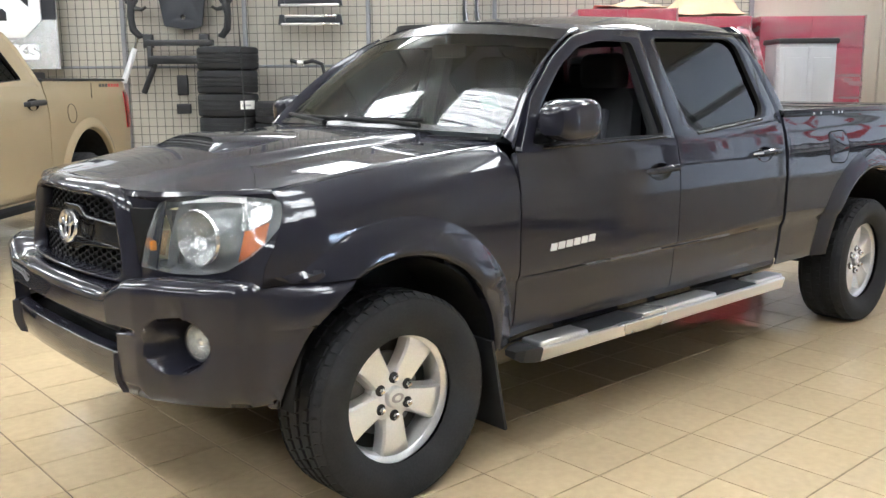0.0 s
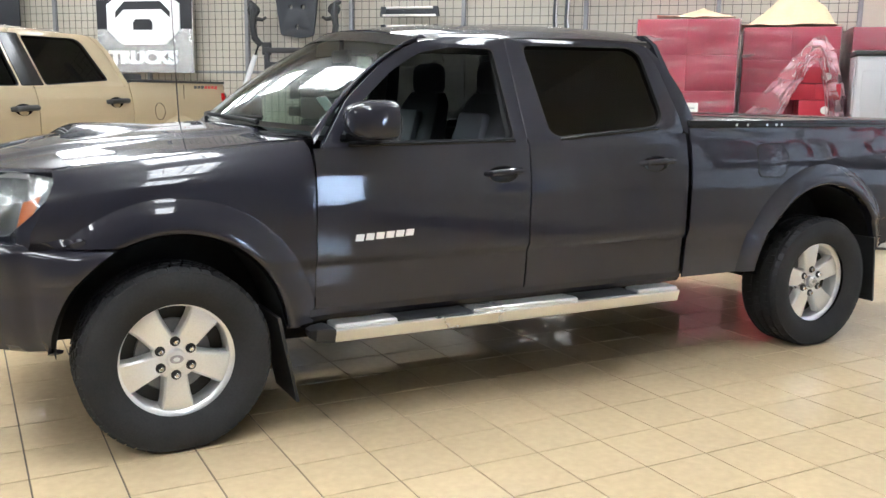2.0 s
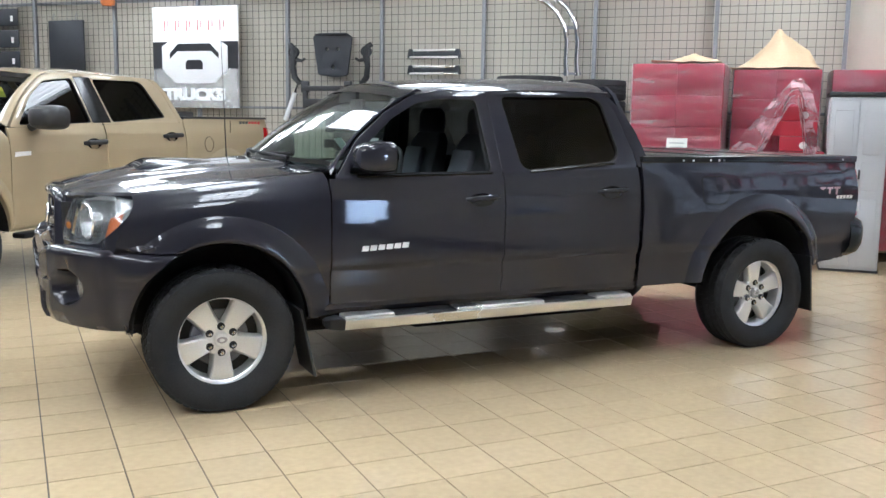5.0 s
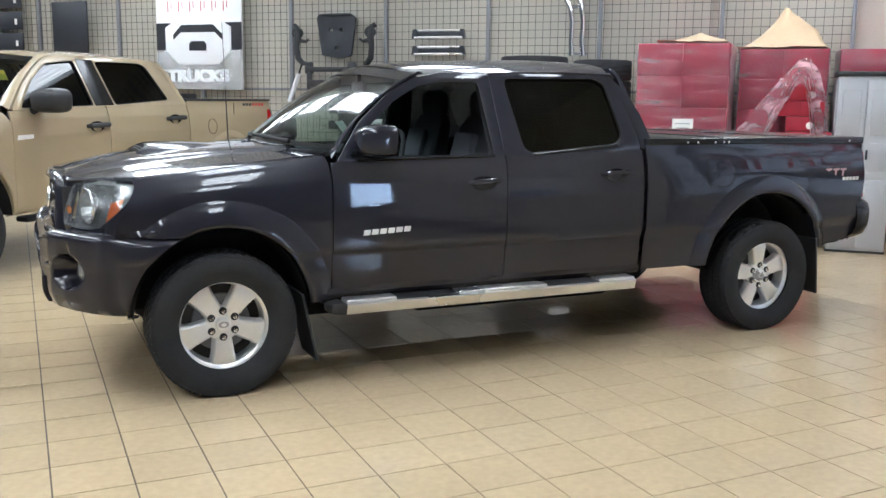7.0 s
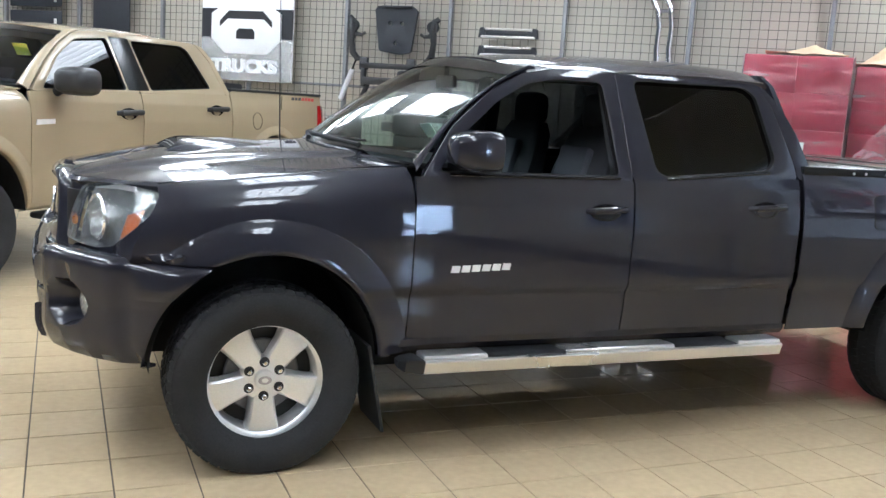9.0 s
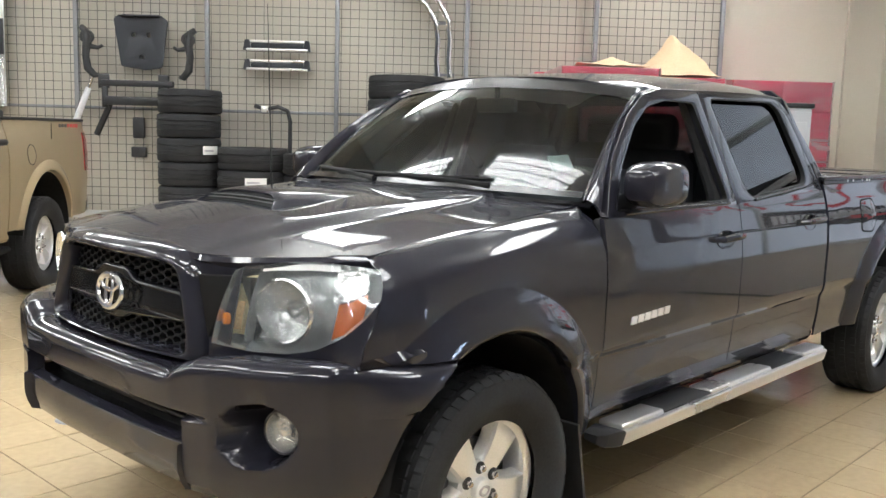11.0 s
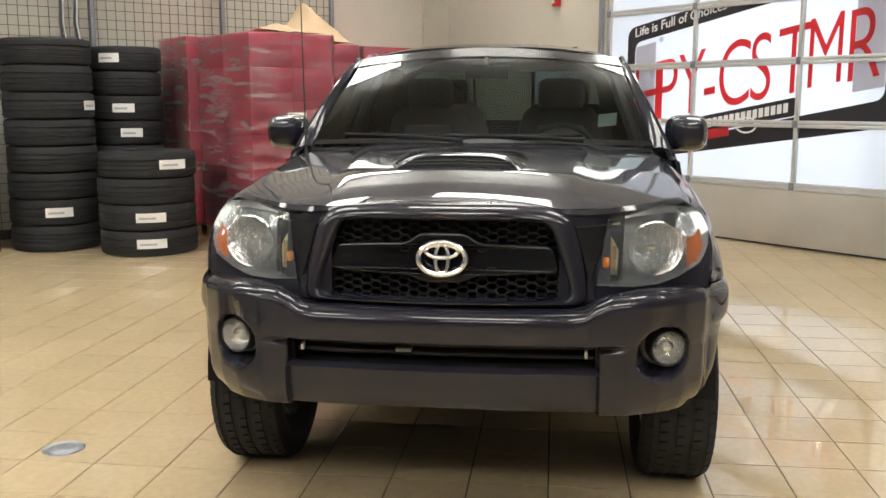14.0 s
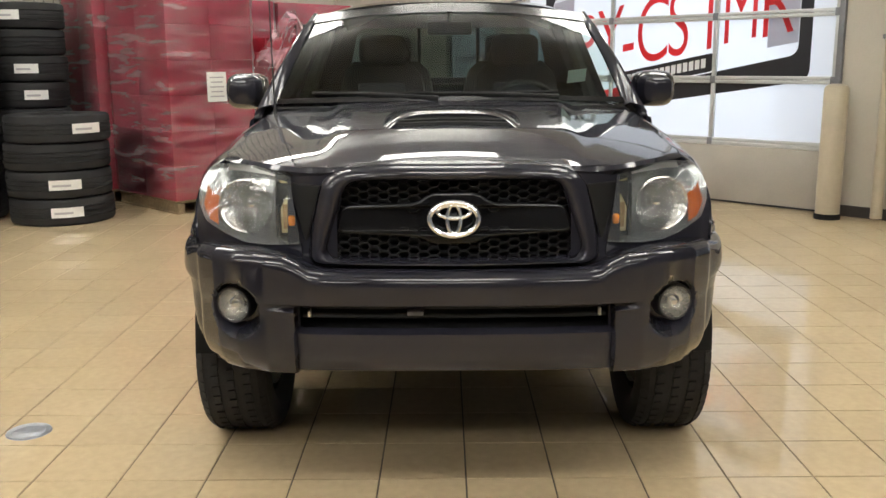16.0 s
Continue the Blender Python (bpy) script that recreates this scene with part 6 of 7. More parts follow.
grid(bm, [[(-0.93 + 0.25 * s * s * abs(s), 0.86 * s, 1.16), (-0.88 + 0.25 * abs(s) ** 3, 0.86 * s, 1.23 - 0.02 * s * s), (-0.5, 0.87 * s, 1.345 - 0.055 * s * s), (0.0, 0.875 * s, 1.40 - 0.06 * s * s), (0.34 + 0.2 * s * s, 0.875 * s, 1.43 - 0.055 * s * s)] for s in np.linspace(-1, 1, 21)])
part("hood", thicken(bm, 0.01), TAN, TAN_TRUCK)
bm = bm_new()
grid(bm, [[(-0.95 + 0.28 * abs(s) ** 3, 0.93 * s, 1.18), (-1.0 + 0.28 * abs(s) ** 3, 0.95 * s, 0.85), (-1.02 + 0.3 * abs(s) ** 3, 0.95 * s, 0.62), (-0.95 + 0.3 * abs(s) ** 3, 0.93 * s, 0.50)] for s in np.linspace(-1, 1, 21)])
part("nose", thicken(bm, 0.02), TAN, TAN_TRUCK)
bm = bm_new()
grid(bm, [[(4.73, y, 0.62), (4.745, y, 0.95), (4.74, y, 1.44), (4.68, y, 1.455)] for y in np.linspace(-0.9, 0.9, 7)])
part("tailgate", thicken(bm, 0.03), TAN, TAN_TRUCK)
part("rear_bumper", box(bm_new(), (4.80, 0, 0.66), (0.16, 1.86, 0.17), 0.04), CHROME, TAN_TRUCK, "chrome rear bumper")
part("bed_floor", box(bm_new(), (3.8, 0, 0.9), (1.7, 1.2, 0.05)), DARK, TAN_TRUCK)
part("bed_front", box(bm_new(), (2.99, 0, 1.05), (0.03, 1.8, 0.78)), DARK, TAN_TRUCK)
part("engine_block", box(bm_new(), (-0.1, 0, 0.85), (1.2, 1.1, 0.6), 0.05), DARK, TAN_TRUCK)
part("frame_rail", box(box(bm_new(), (1.9, 0.42, 0.5), (5.2, 0.08, 0.12)), (1.9, -0.42, 0.5), (5.2, 0.08, 0.12)), DARK, TAN_TRUCK)
part("side_step", box(bm_new(), (1.75, -0.95, 0.45), (2.3, 0.14, 0.05), 0.02), DARK, TAN_TRUCK, "black side step")
tag = part("windscreen_tag", box(bm_new(), (0, 0, 0), (0.002, 0.12, 0.10)), material("yellow paper", (0.75, 0.72, 0.10), rough=0.6), TAN_TRUCK, "yellow paper tag inside the windscreen")
tag.matrix_local = pose(0.79, -0.62, 1.66, 0, -34, 10)
part("toolbox", box(bm_new(), (3.25, 0, 1.47), (0.42, 1.5, 0.12), 0.02), BLACK, TAN_TRUCK, "black box across the bed")


# ---- parts on the wire grid ----
def on_wall(name, u, z, label, category, group="", off=0.0):
    """A thing on the grid: local x along the wall, y into the hall, z up."""
    return thing(name, room(u, 7.45 - off, z), label, category, group)


FACE = Matrix(((1, 0, 0, 0), (0, 0, -1, 0), (0, 1, 0, 0), (0, 0, 0, 1)))     # (x, y) drawn upright, depth towards the hall

# square sign with a round-cornered letter shape over diamond plate
sign = on_wall("wall_sign", -5.055, 2.355, "square white and black sign over diamond plate with raised lettering", "sign", off=0.03)
part("board", box(bm_new(), (0, 0, 0), (1.50, 0.03, 1.50), 0.004), SIGNWHITE, sign)
part("band", box(bm_new(), (0, -0.018, 0.03), (1.50, 0.006, 0.40)), PRINTBLACK, sign, "black band")
part("diamond_plate", box(bm_new(), (0, -0.018, -0.46), (1.50, 0.008, 0.58)), PLATE, sign, "embossed metal plate")
oct_out = [(-0.57, 0.16), (-0.40, 0.26), (0.40, 0.26), (0.57, 0.16), (0.57, -0.18), (0.34, -0.38), (-0.34, -0.38), (-0.57, -0.18)]
part("letter_block", moved(filled([oct_out], 0.02, 0.003), Matrix.Translation((0, -0.03, 0.0)) @ FACE), SIGNWHITE, sign, "white eight-sided block")
part("letter_roof", moved(filled([[(-0.43, -0.02), (-0.43, 0.06), (-0.28, 0.20), (0.28, 0.20), (0.43, 0.06), (0.43, -0.02), (0.30, 0.09), (-0.30, 0.09)]], 0.006), Matrix.Translation((0, -0.044, 0.0)) @ FACE), PRINTBLACK, sign)
part("letter_hole", moved(filled([[(-0.15, -0.18), (-0.15, -0.08), (-0.11, -0.04), (0.11, -0.04), (0.15, -0.08), (0.15, -0.18)]], 0.006), Matrix.Translation((0, -0.044, 0.0)) @ FACE), PRINTBLACK, sign)
bm = lettering("TRUCKS", 0.235, 0.02, bold=0.012, squeeze=1.22)
part("lettering", moved(bm, Matrix.Translation((-0.56, -0.03, -0.63)) @ FACE), SIGNWHITE, sign, "raised white capitals")
for k in range(6):
    x = -0.53 + 0.195 * k
    part("red_mark", box(bm_new(), (x, -0.018, 0.47), (0.012, 0.004, 0.15)), VINYLRED, sign, "thin red bar")
    part("red_mark", box(bm_new(), (x + 0.06, -0.018, 0.49), (0.010, 0.004, 0.10)), VINYLRED, sign, "thin red bar")

mat_ = on_wall("rubber_mat", -7.465, 2.55, "dark grey rubber floor mat hung on the grid", "mat", off=0.02)
part("sheet", box(bm_new(), (0, 0, 0), (0.69, 0.03, 0.80), 0.012), DARKSTEEL, mat_)
for x in (-0.22, 0.22):
    part("hook", tube(bm_new(), [(x, 0.02, 0.46), (x, -0.01, 0.50), (x, -0.04, 0.45), (x, -0.035, 0.40)], 0.006, 6), STEEL, mat_)
for k in range(3):
    t = on_wall("mesh_tailgate_panel", -8.95, 3.02 - 0.34 * k, "dark perforated metal panel with white tags on the grid", "panel", "perforated panels", 0.02)
    part("sheet", box(bm_new(), (0, 0, 0), (1.05, 0.02, 0.28), 0.006), DARKSTEEL, t)
    part("tag", box(bm_new(), (0.40, -0.013, -0.02), (0.05, 0.004, 0.09)), PAPER, t)

skid = on_wall("skid_plate", -2.765, 2.37, "dark steel skid plate with round holes", "skid plate", off=0.03)
outl = rounded([(-0.30, 0.26), (-0.22, 0.30), (0.22, 0.30), (0.30, 0.24), (0.23, -0.28), (0.05, -0.31), (-0.22, -0.27)], 0.03)
holes = [[(hx + 0.032 * math.cos(t), hz + 0.032 * math.sin(t)) for t in np.linspace(0, 2 * math.pi, 20)[:-1]] for hx, hz in ((-0.08, 0.08), (0.09, 0.08), (0.01, -0.17))]
part("plate", moved(filled([outl] + holes, 0.03, 0.006), FACE), DARKSTEEL, skid)
part("fold", box(bm_new(), (0, -0.05, 0.285), (0.46, 0.08, 0.012), 0.004), DARKSTEEL, skid)
for side, u in ((1, -3.36), (-1, -2.22)):
    k = on_wall("steering_knuckle", u, 2.26, "black cast steering knuckle hung on the grid", "suspension part", "suspension parts", 0.05)
    bm = bm_new()
    tube(bm, [(-0.07 * side, 0, 0.26), (-0.02 * side, -0.02, 0.22), (0.0, -0.03, 0.08), (-0.02 * side, -0.03, -0.05), (0.0, -0.02, -0.20), (0.07 * side, 0, -0.28), (0.11 * side, 0, -0.27)], [0.035, 0.045, 0.05, 0.04, 0.045, 0.04, 0.025], 10)
    tube(bm, [(0.0, -0.02, 0.05), (0.12 * side, -0.02, 0.03), (0.17 * side, -0.02, 0.06)], [0.035, 0.022, 0.018], 8)
    part("arm", bm, BLACK, k)
    part("bearing_ring", lathe(bm_new(), [(0.045, -0.03), (0.075, -0.03), (0.08, 0.0), (0.075, 0.03), (0.045, 0.03)], Matrix.Translation((0.0, -0.03, 0.15)) @ Matrix.Rotation(radians(90), 4, "X"), 24), BLACK, k)
for z in (2.375, 2.155):
    s = on_wall("side_step", -1.215, z, "polished side step with dark end brackets on the grid", "side step", "wall side steps", 0.06)
    for dz in (0.045, -0.05):
        part("rail", box(bm_new(), (0, -0.02 if dz < 0 else 0.01, dz), (0.62 if dz > 0 else 0.70, 0.05, 0.028), 0.012), SATIN, s, "polished rail")
    part("web", box(bm_new(), (0, 0.01, 0), (0.60, 0.03, 0.06), 0.006), DARKSTEEL, s)
    for x in (-0.34, 0.34):
        part("bracket", moved(filled([rounded([(x - 0.045, -0.06), (x - 0.025, 0.06), (x + 0.025, 0.06), (x + 0.045, -0.06)], 0.01)], 0.06), FACE), DARKSTEEL, s)
ex = on_wall("exhaust_pipe", 0.5, 2.5, "twin polished exhaust pipes hung on the grid", "exhaust", off=0.08)
for dx, dz in ((0.0, 0.0), (0.14, 0.04)):
    pts = [(-0.36 + dx, 0, 0.60 + dz), (-0.16 + dx, -0.01, 0.50 + dz), (-0.02 + dx, -0.02, 0.38 + dz), (0.09 + dx, -0.02, 0.18 + dz), (0.12 + dx, -0.01, 0.0), (0.11 + dx, 0, -0.25), (0.13 + dx, 0, -0.43)]
    part("pipe", tube(bm_new(), [(*p, ) for p in pts], [0.04, 0.036, 0.033, 0.033, 0.033, 0.033, 0.04], 14), CHROME, ex, "polished bent pipe")
part("clamp", box(bm_new(), (0.16, -0.01, 0.18), (0.22, 0.02, 0.035), 0.005), STEEL, ex)
part("clamp", box(bm_new(), (0.20, -0.01, -0.40), (0.24, 0.03, 0.03), 0.005), STEEL, ex)

hitch = on_wall("tow_hitch", -2.80, 1.84, "black tow-hitch crossbar with brackets on the grid", "hitch", off=0.08)
part("crossbar", box(bm_new(), (0, 0, 0.06), (0.82, 0.07, 0.07), 0.008), BLACK, hitch)
part("crossbar", box(bm_new(), (0.02, -0.05, -0.14), (0.74, 0.07, 0.10), 0.008), BLACK, hitch)
for x in (-0.38, 0.30):
    part("bracket", box(bm_new(), (x, 0, 0.08), (0.12, 0.05, 0.16), 0.008), BLACK, hitch)
    part("bracket", box(bm_new(), (x + 0.02, -0.03, -0.10), (0.06, 0.05, 0.24), 0.008), BLACK, hitch)
rod = on_wall("shock_absorber", -3.42, 1.72, "white tubular shock absorber leaning on the grid", "shock absorber", off=0.06)
part("body", tube(bm_new(), [(-0.10, 0, -0.28), (0.02, 0, 0.02), (0.06, 0, 0.12)], [0.035, 0.035, 0.03], 14), SIGNWHITE, rod)
part("rod", tube(bm_new(), [(0.06, 0, 0.12), (0.11, 0, 0.25)], 0.015, 10), CHROME, rod)
rod2 = on_wall("shock_absorber", -3.18, 1.55, "black tubular shock absorber on the grid", "shock absorber", off=0.06)
part("body", tube(bm_new(), [(-0.10, 0, -0.24), (0.02, 0, 0.02), (0.08, 0, 0.16)], [0.035, 0.035, 0.03], 14), BLACK, rod2)
for z, h in ((1.40, 0.24), (1.12, 0.12)):
    b = on_wall("bump_stop", -2.80, z, "small black bracket on the grid", "bracket", "small brackets", 0.05)
    part("block", box(bm_new(), (0, 0, 0), (0.13 if h > 0.2 else 0.17, 0.06, h), 0.012), BLACK, b)
hook = on_wall("pipe_hook", -1.15, 1.60, "black bent stabiliser bar hung on the grid", "stabiliser bar", off=0.06)
part("bar", tube(bm_new(), [(-0.32, 0, 0.09), (-0.20, -0.02, 0.05), (-0.05, -0.02, 0.08), (0.06, -0.02, 0.04), (0.09, -0.02, -0.08), (0.09, -0.02, -0.60)], 0.024, 10), BLACK, hook)
part("bush", box(bm_new(), (-0.20, -0.02, 0.05), (0.08, 0.06, 0.07), 0.01), SATIN, hook)
rail = thing("wall_rail", room(-3.9, 7.40, 0.36), "white steel shelf rail along the foot of the grid", "rail")
part("rail", box(bm_new(), (0, 0, 0.03), (4.4, 0.05, 0.09), 0.008), RAIL, rail)
for x in (-2.0, 0.0, 2.0):
    part("foot", box(bm_new(), (x, 0, -0.18), (0.05, 0.05, 0.36), 0.004), STEEL, rail)
fan = thing("orange_beacon", room(-6.60, 7.38, 3.24), "orange round beacon at the top of a grid post", "beacon")
part("cap", lathe(bm_new(), [(0.0, 0.08), (0.06, 0.07), (0.10, 0.03), (0.11, -0.04), (0.09, -0.09)], None, 24), ORANGE, fan)


# ---- stacked tyres ----
def stack(u, v, n, r=0.385, h=0.235, labels=(), turn0=0.0):
    g = "tyres stacked by the parts wall"
    for k in range(n):
        du, dv = random.uniform(-0.012, 0.012), random.uniform(-0.012, 0.012)
        t = thing("tyre", room(u + du, v + dv, k * h, turn0 + random.uniform(-20, 20) * 0), "new black truck tyre lying in a stack", "tyre", g)
        tread_tyre(t, r, h - 0.004)
        if k in labels:
            a = labels[k] if isinstance(labels, dict) else -60
            bm = bm_new()
            rows = []
            for q in np.linspace(-0.30, 0.30, 11):
                an = radians(a) + q
                rows.append([((r + 0.003) * math.cos(an), (r + 0.003) * math.sin(an), z) for z in (h * 0.32, h * 0.68)])
            grid(bm, rows)
            part("paper_label", thicken(bm, 0.001), PAPER, t, "white paper label with a printed bar")
            bm = bm_new()
            grid(bm, [[((r + 0.0045) * math.cos(radians(a) + q), (r + 0.0045) * math.sin(radians(a) + q), z) for z in (h * 0.44, h * 0.52)] for q in np.linspace(-0.24, 0.10, 7)])
            part("printed_bar", bm, VINYLGREY, t)


TYRE_MESH = {}


def tread_tyre(t, r, h):
    key = (r, h)
    if key not in TYRE_MESH:
        bm = bm_new()
        hi = h
        prof = [(0.215, 0.02), (0.235, 0.006), (0.27, 0.0), (r - 0.035, 0.002), (r - 0.012, 0.010), (r - 0.003, 0.028), (r - 0.002, 0.075), (r - 0.010, 0.078), (r - 0.010, 0.086), (r - 0.003, 0.089), (r, h / 2 - 0.008), (r - 0.007, h / 2 - 0.005), (r - 0.007, h / 2 + 0.005), (r, h / 2 + 0.008),
                (r - 0.003, h - 0.089), (r - 0.010, h - 0.086), (r - 0.010, h - 0.078), (r - 0.002, h - 0.075), (r - 0.003, h - 0.028), (r - 0.012, h - 0.010), (r - 0.035, h - 0.002), (0.27, h), (0.235, h - 0.006), (0.215, h - 0.02), (0.225, h / 2)]
        lathe(bm, prof, None, 56)
        ob = part("casing", bm, RUBBER, t)
        TYRE_MESH[key] = ob.data
        bm = bm_new()
        for k in range(72):
            a = 2 * math.pi * k / 72
            for z0, z1, tw in ((0.03, 0.072, 0.05), (h - 0.072, h - 0.03, -0.05)):
                vs = []
                for aa, zz in ((a - 0.026, z0), (a + 0.026, z0), (a + 0.026 + tw, z1), (a - 0.026 + tw, z1)):
                    rr = r + 0.003 - 0.018 * (max(0.055 - zz, zz - h + 0.055, 0) / 0.025)
                    vs.append(bm.verts.new((rr * math.cos(aa), rr * math.sin(aa), zz)))
                bm.faces.new(vs)
        ob2 = part("tread", thicken(bm, 0.006), RUBBER, t)
        ob2["kind"] = "stuff"
        TYRE_MESH[key + (1,)] = ob2.data
    else:
        a = new("casing", TYRE_MESH[key])
        a.parent = t
        b = new("tread", TYRE_MESH[key + (1,)])
        b.parent, b["kind"] = t, "stuff"


stack(-2.10, 6.90, 7, 0.345, 0.262, {1: -70, 4: -35})
stack(-1.40, 6.85, 5, 0.385, 0.245, {3: -75})
stack(-0.66, 6.80, 5, 0.40, 0.235, {0: -125, 4: -40})
stack(0.28, 6.80, 8, 0.42, 0.255, {1: -100, 5: -40})
stack(1.10, 6.95, 8, 0.36, 0.25, {4: -104, 5: -116, 7: -136})
stack(0.93, 5.99, 4, 0.455, 0.245, {0: -108, 1: -107, 3: -80})


# ---- pallets of red cartons ----
def pallet(u, v, su, sv, h, label, rows=6, cols=2):
    """A wooden pallet with a block of cartons in stretch film: v is the front face."""
    p = thing("wrapped_pallet", room(u + su / 2, v + sv / 2), label, "pallet load", "wrapped pallets")
    for k in range(5):
        part("deck_board", box(bm_new(), (0, -sv / 2 + sv * (k + 0.5) / 5, 0.115), (su, sv / 5 - 0.03, 0.02), 0.003), WOOD, p)
    for x in (-su / 2 + 0.05, 0, su / 2 - 0.05):
        part("stringer", box(bm_new(), (x, 0, 0.06), (0.07, sv, 0.085), 0.003), WOOD, p)
        part("skid", box(bm_new(), (x, 0, 0.01), (0.09, sv, 0.016), 0.002), WOOD, p)
    z0, n = 0.127, rows
    ch = (h - z0) / n
    for k in range(n):
        wd = su / cols
        for c in range(cols):
            jx = random.uniform(-0.0015, 0.0015)
            for q in range(2):
                part("carton", box(bm_new(), (-su / 2 + wd * (c + 0.5) + jx, -sv / 4 + sv / 2 * q + random.uniform(-0.002, 0.002), z0 + ch * (k + 0.5)), (wd - 0.002, sv / 2 - 0.002, ch - 0.002), 0.003), WRAPRED, p)
    # film: wrinkled clear sheet round the block
    bm = bm_new()
    ring = []
    for a, b, m in (((-su / 2, -sv / 2), (su / 2, -sv / 2), 20), ((su / 2, -sv / 2), (su / 2, sv / 2), 16), ((su / 2, sv / 2), (-su / 2, sv / 2), 8), ((-su / 2, sv / 2), (-su / 2, -sv / 2), 16)):
        for i in range(m):
            ring.append((a[0] + (b[0] - a[0]) * i / m, a[1] + (b[1] - a[1]) * i / m))
    rws = []
    for j in range(33):
        z = 0.13 + (h - 0.125) * j / 32
        rws.append([])
        for i, (x, y) in enumerate(ring):
            o = 0.010 + 0.010 * noise.noise((x * 3 + u, y * 3 + z * 2.2, z * 9))
            l = math.hypot(x / su, y / sv)
            rws[-1].append((x * (1 + o * 2 / su), y * (1 + o * 2 / sv), z))
    grid(bm, rws, close_v=True)
    film = part("stretch_film", bm, FILM, p, "clear stretch film with creases")
    return p


pallet(1.76, 5.40, 0.92, 1.18, 2.10, "tall pallet of red cartons in clear stretch film")
pallet(1.66, 6.66, 0.92, 0.72, 2.12, "tall pallet of red cartons in clear stretch film beside the tyres")
pallet(2.74, 6.42, 0.92, 0.92, 2.09, "pallet of red cartons in stretch film under brown paper")
pallet(3.78, 6.50, 1.08, 0.95, 2.09, "pallet of red cartons behind a grey cabinet")
lab = thing("pallet_label", room(2.25, 5.376, 1.19), "white shipping sheet stuck on the red pallet", "label")
part("sheet", box(bm_new(), (0, 0, 0), (0.21, 0.004, 0.28)), PAPER, lab)
for k in range(5):
    part("printed_bar", box(bm_new(), (0, -0.003, 0.09 - 0.045 * k), (0.15 - 0.02 * (k % 2), 0.001, 0.012)), VINYLGREY, lab)


def kraft(name, u, v, z, su, sv, peak, px, label):
    """A sheet of packing paper draped and crumpled over a load."""
    b = thing(name, room(u, v, z), label, "packing paper")
    bm = bm_new()
    rws = []
    for i in range(25):
        x = -su / 2 + su * i / 24
        row = []
        for j in range(17):
            y = -sv / 2 + sv * j / 16
            prof = ip((x - px) / su, [(-0.5, 0.0), (-0.3, 0.28), (-0.12, 0.62), (0.0, 1.0), (0.08, 0.80), (0.22, 0.60), (0.36, 0.42), (0.44, 0.1), (0.5, 0.0)])
            across = max(0.0, 1 - (abs(y) / (sv * 0.5)) ** 1.5)
            h = peak * prof * across + 0.03 * max(0, noise.noise((x * 3.1, y * 3.1, u))) + peak * 0.10 * prof * noise.noise((x * 6, y * 9, v)) + 0.008 * noise.noise((x * 15, y * 15, v))
            row.append((x + 0.03 * noise.noise((y * 4, x, 2.0)), y, 0.022 + max(h, 0.0)))
        rws.append(row)
    grid(bm, rws)
    part("sheet", thicken(bm, 0.002), KRAFT, b)


kraft("packing_paper", 3.18, 6.88, 2.09, 0.96, 0.86, 0.50, 0.02, "crumpled brown packing paper peaked over the red cartons")
kraft("packing_paper", 2.28, 5.98, 2.10, 0.72, 0.90, 0.12, 0.05, "flat brown packing paper on the red cartons")

# low opened pallet with torn film
low = thing("opened_pallet", room(3.22, 6.02), "half-unpacked red cartons under torn clear film", "pallet load")
for k in range(4):
    part("deck_board", box(bm_new(), (0, -0.28 + 0.18 * k, 0.115), (0.80, 0.15, 0.02), 0.003), WOOD, low)
for x in (-0.34, 0, 0.34):
    part("stringer", box(bm_new(), (x, 0, 0.05), (0.08, 0.70, 0.10), 0.003), WOOD, low)
ch = 0.155
for k in range(10):
    xs = {9: (0.17,), 8: (0.05, 0.28), 7: (0.17,), 6: (0.17, 0.36)}.get(k, (-0.26, 0.0, 0.26))
    for x in xs:
        for y in (-0.17, 0.17):
            part("carton", box(bm_new(), (x + random.uniform(-0.01, 0.01), y + random.uniform(-0.008, 0.008), 0.13 + ch * (k + 0.5)), (0.25, 0.32, ch - 0.006), 0.005), CARTON, low)
    if k in (7, 9):
        part("round_label", lathe(bm_new(), [(0.0, 0.002), (0.036, 0.002), (0.037, 0.0)], Matrix.Translation((0.27, -0.338, 0.13 + ch * (k + 0.4))) @ Matrix.Rotation(radians(90), 4, "X"), 20), PAPER, low)
bm = bm_new()
rws = []
for i in range(37):
    f = i / 36
    x = -0.56 + 1.0 * f
    top = ip(f, [(0, 1.10), (0.2, 1.32), (0.45, 1.66), (0.68, 1.95), (0.78, 1.97), (0.90, 1.80), (1.0, 1.45)])
    bot = ip(f, [(0, 0.90), (0.2, 1.00), (0.40, 1.14), (0.58, 1.50), (0.68, 1.70), (0.76, 1.70), (0.84, 1.2), (0.90, 0.85), (1.0, 0.7)])
    rws.append([(x + 0.03 * noise.noise((i * 0.7, j * 0.9, 1)), -0.39 - 0.07 * noise.noise((x * 6, j * 0.7, 3)) + 0.10 * (j / 14) ** 2, bot + (top - bot) * j / 14) for j in range(15)])
grid(bm, rws)
part("torn_film", bm, film("torn film", 0.30, (2.0, 2.0, 5.0)), low, "torn clear stretch film")

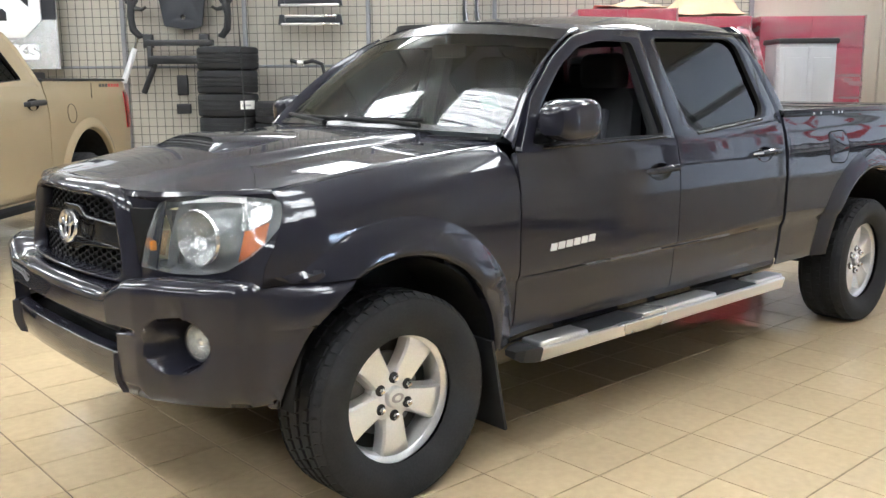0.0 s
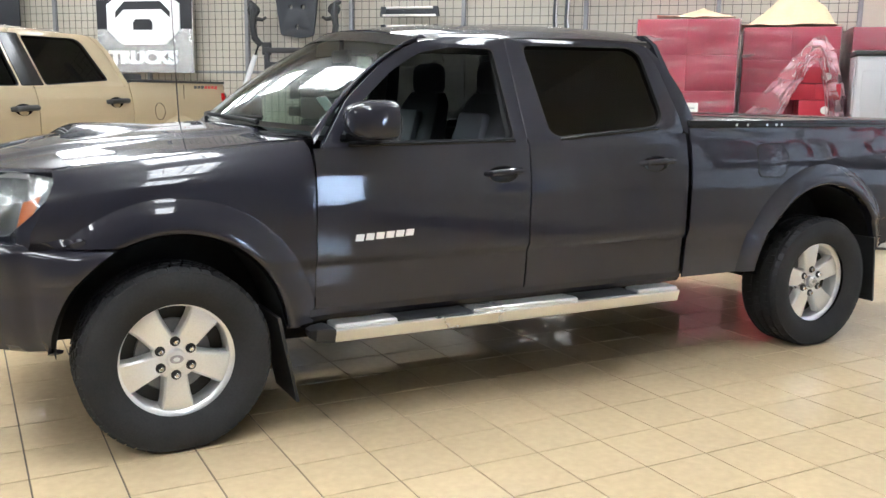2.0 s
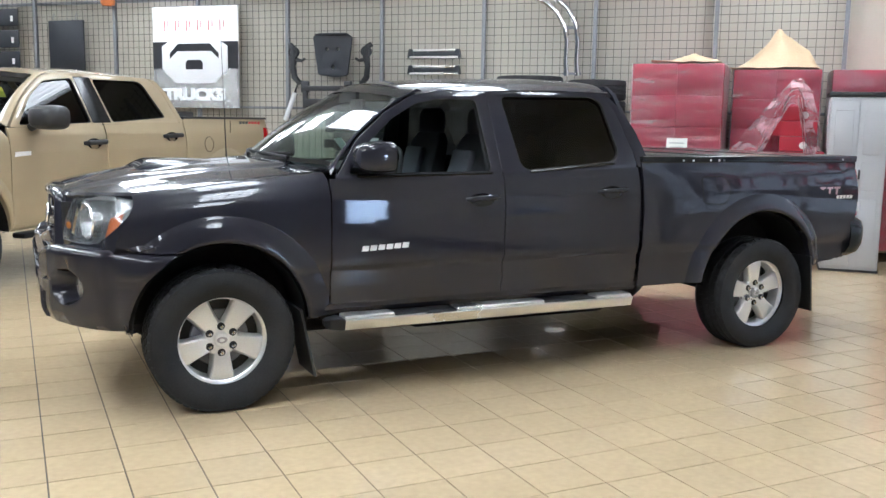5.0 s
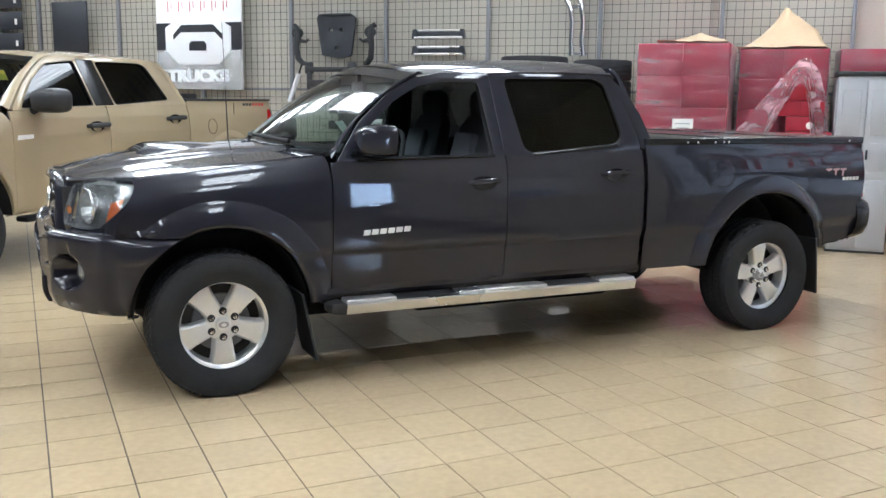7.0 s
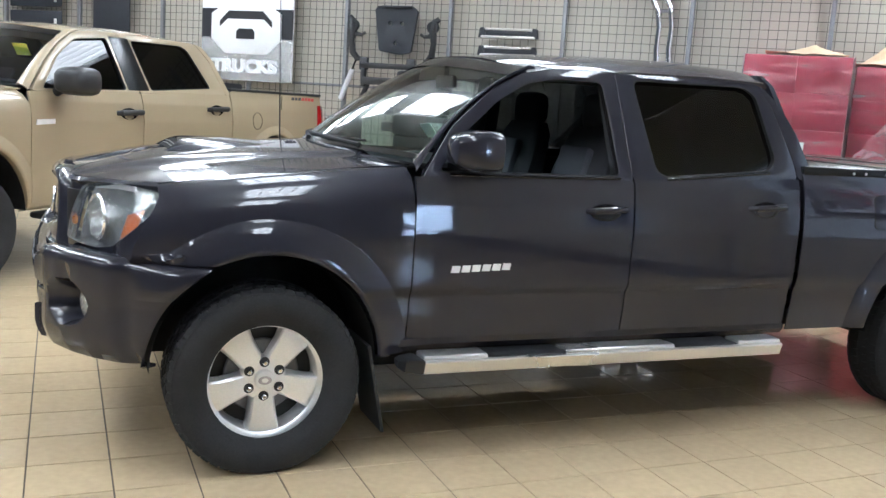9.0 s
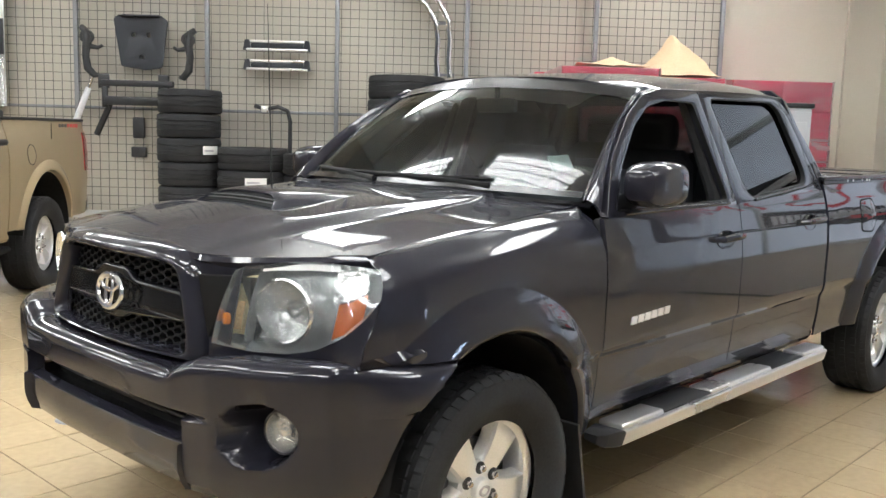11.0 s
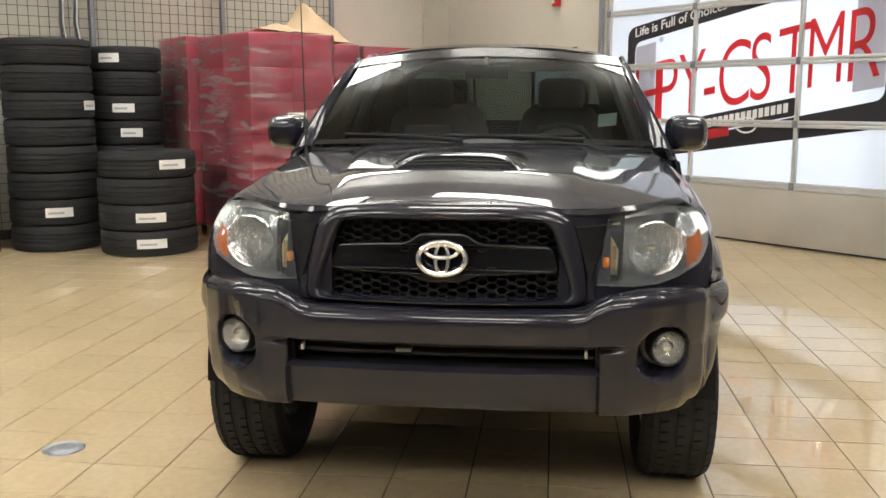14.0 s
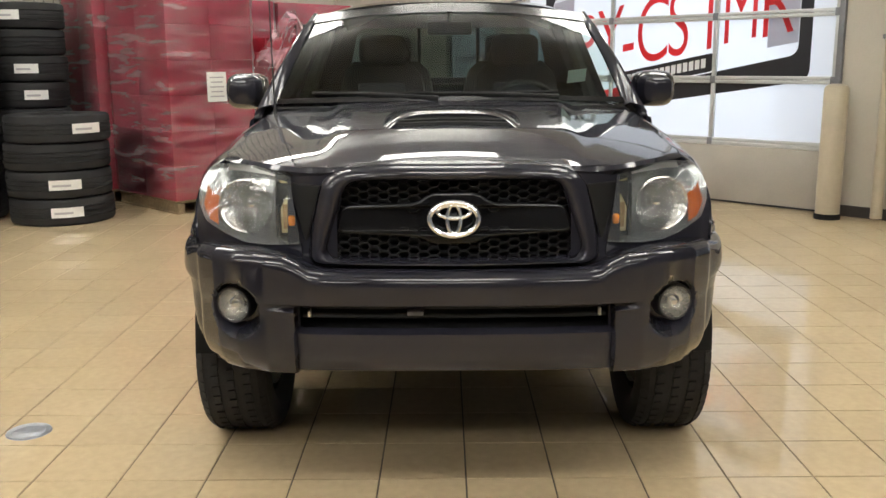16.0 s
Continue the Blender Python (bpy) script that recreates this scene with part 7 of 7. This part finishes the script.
# grey plastic cabinet
cb = thing("plastic_cabinet", room(4.0, 5.86), "tall light grey plastic utility cabinet with a black lid", "cabinet")
part("body", box(bm_new(), (0, 0, 0.90), (0.55, 0.48, 1.76), 0.015), GREYPLASTIC, cb)
part("lid", box(bm_new(), (0, 0, 1.80), (0.59, 0.52, 0.05), 0.015), BLACK, cb, "black lid")
part("plinth", box(bm_new(), (0, 0, 0.012), (0.56, 0.49, 0.024), 0.004), BLACK, cb)
for x in (-0.135, 0.135):
    d = part("door", box(bm_new(), (x, -0.245, 0.90), (0.262, 0.02, 1.68), 0.008), GREYPLASTIC, cb)
    for z, h in ((1.42, 0.44), (0.98, 0.28), (0.50, 0.50)):
        part("raised_panel", box(bm_new(), (x, -0.257, z), (0.17, 0.012, h), 0.006), GREYPLASTIC, d)
    part("handle", box(bm_new(), (x * 0.25, -0.262, 1.0), (0.02, 0.02, 0.10), 0.005), BLACK, d)
for z in (1.5, 0.5):
    part("side_panel", box(bm_new(), (-0.279, 0, z), (0.012, 0.32, 0.50), 0.005), GREYPLASTIC, cb)

# floor drain cap
DRAINSTEEL = material("worn drain steel", (0.40, 0.42, 0.46), rough=0.35, metal=0.7, grain=0.15, scale=60, stain=0.15, stain_scale=9)
dr = thing("floor_drain", pose(-0.12, 1.665, 0.0), "round steel drain cap set in the floor", "drain")
part("cap", lathe(bm_new(), [(0.0, 0.003), (0.056, 0.004), (0.061, 0.002), (0.067, 0.005), (0.082, 0.005), (0.085, 0.0)], None, 40), DRAINSTEEL, dr)

# ---- floor tiles ----
def tile_mesh():
    h, b, g = TS / 2, 0.0012, 0.0022
    top = [(-h + g + b, -h + g + b), (h - g - b, -h + g + b), (h - g - b, h - g - b), (-h + g + b, h - g - b)]
    low = [(-h + g, -h + g), (h - g, -h + g), (h - g, h - g), (-h + g, h - g)]
    return [(x, y, 0.0) for x, y in top] + [(x, y, -0.004) for x, y in low], [(0, 1, 2, 3)] + [(4 + i, 4 + (i + 1) % 4, (i + 1) % 4, i) for i in range(4)]


tv, tf = tile_mesh()
tile_data = bpy.data.meshes.new("tile")
tile_data.from_pydata(tv, [], tf)
tile_data.materials.append(TILE)
rest_v, rest_f = [], []
for i in range(-44, 40):
    for j in range(-44, 44):
        x, y = T0[0] + TS * (i + 0.5), T0[1] - TS * (j + 0.5)
        u, v = (x - y) * Q, (x + y) * Q
        if not (U0 - 0.2 < u < U1 + 0.2 and V0 - 0.2 < v < V1 + 0.2):
            continue
        tip = Matrix.Rotation(random.gauss(0, 0.0016), 4, "X") @ Matrix.Rotation(random.gauss(0, 0.0016), 4, "Y")
        if -9 <= i < 9 and -2 <= j < 10 or -9 <= i < -2 and -11 <= j < -2:
            t = new("tile", tile_data)
            t.parent = floor
            t.matrix_world = Matrix.Translation((x, y, 0)) @ tip
        else:
            o = len(rest_v)
            rest_v += [tuple(Vector((x, y, 0)) + tip @ Vector(p)) for p in tv]
            rest_f += [tuple(k + o for k in f) for f in tf]
me = bpy.data.meshes.new("tile_field")
me.from_pydata(rest_v, [], rest_f)
me.materials.append(TILE)
field = new("tile_field", me)
field.parent = floor
field["kind"] = "stuff"
field.matrix_parent_inverse = floor.matrix_world.inverted()
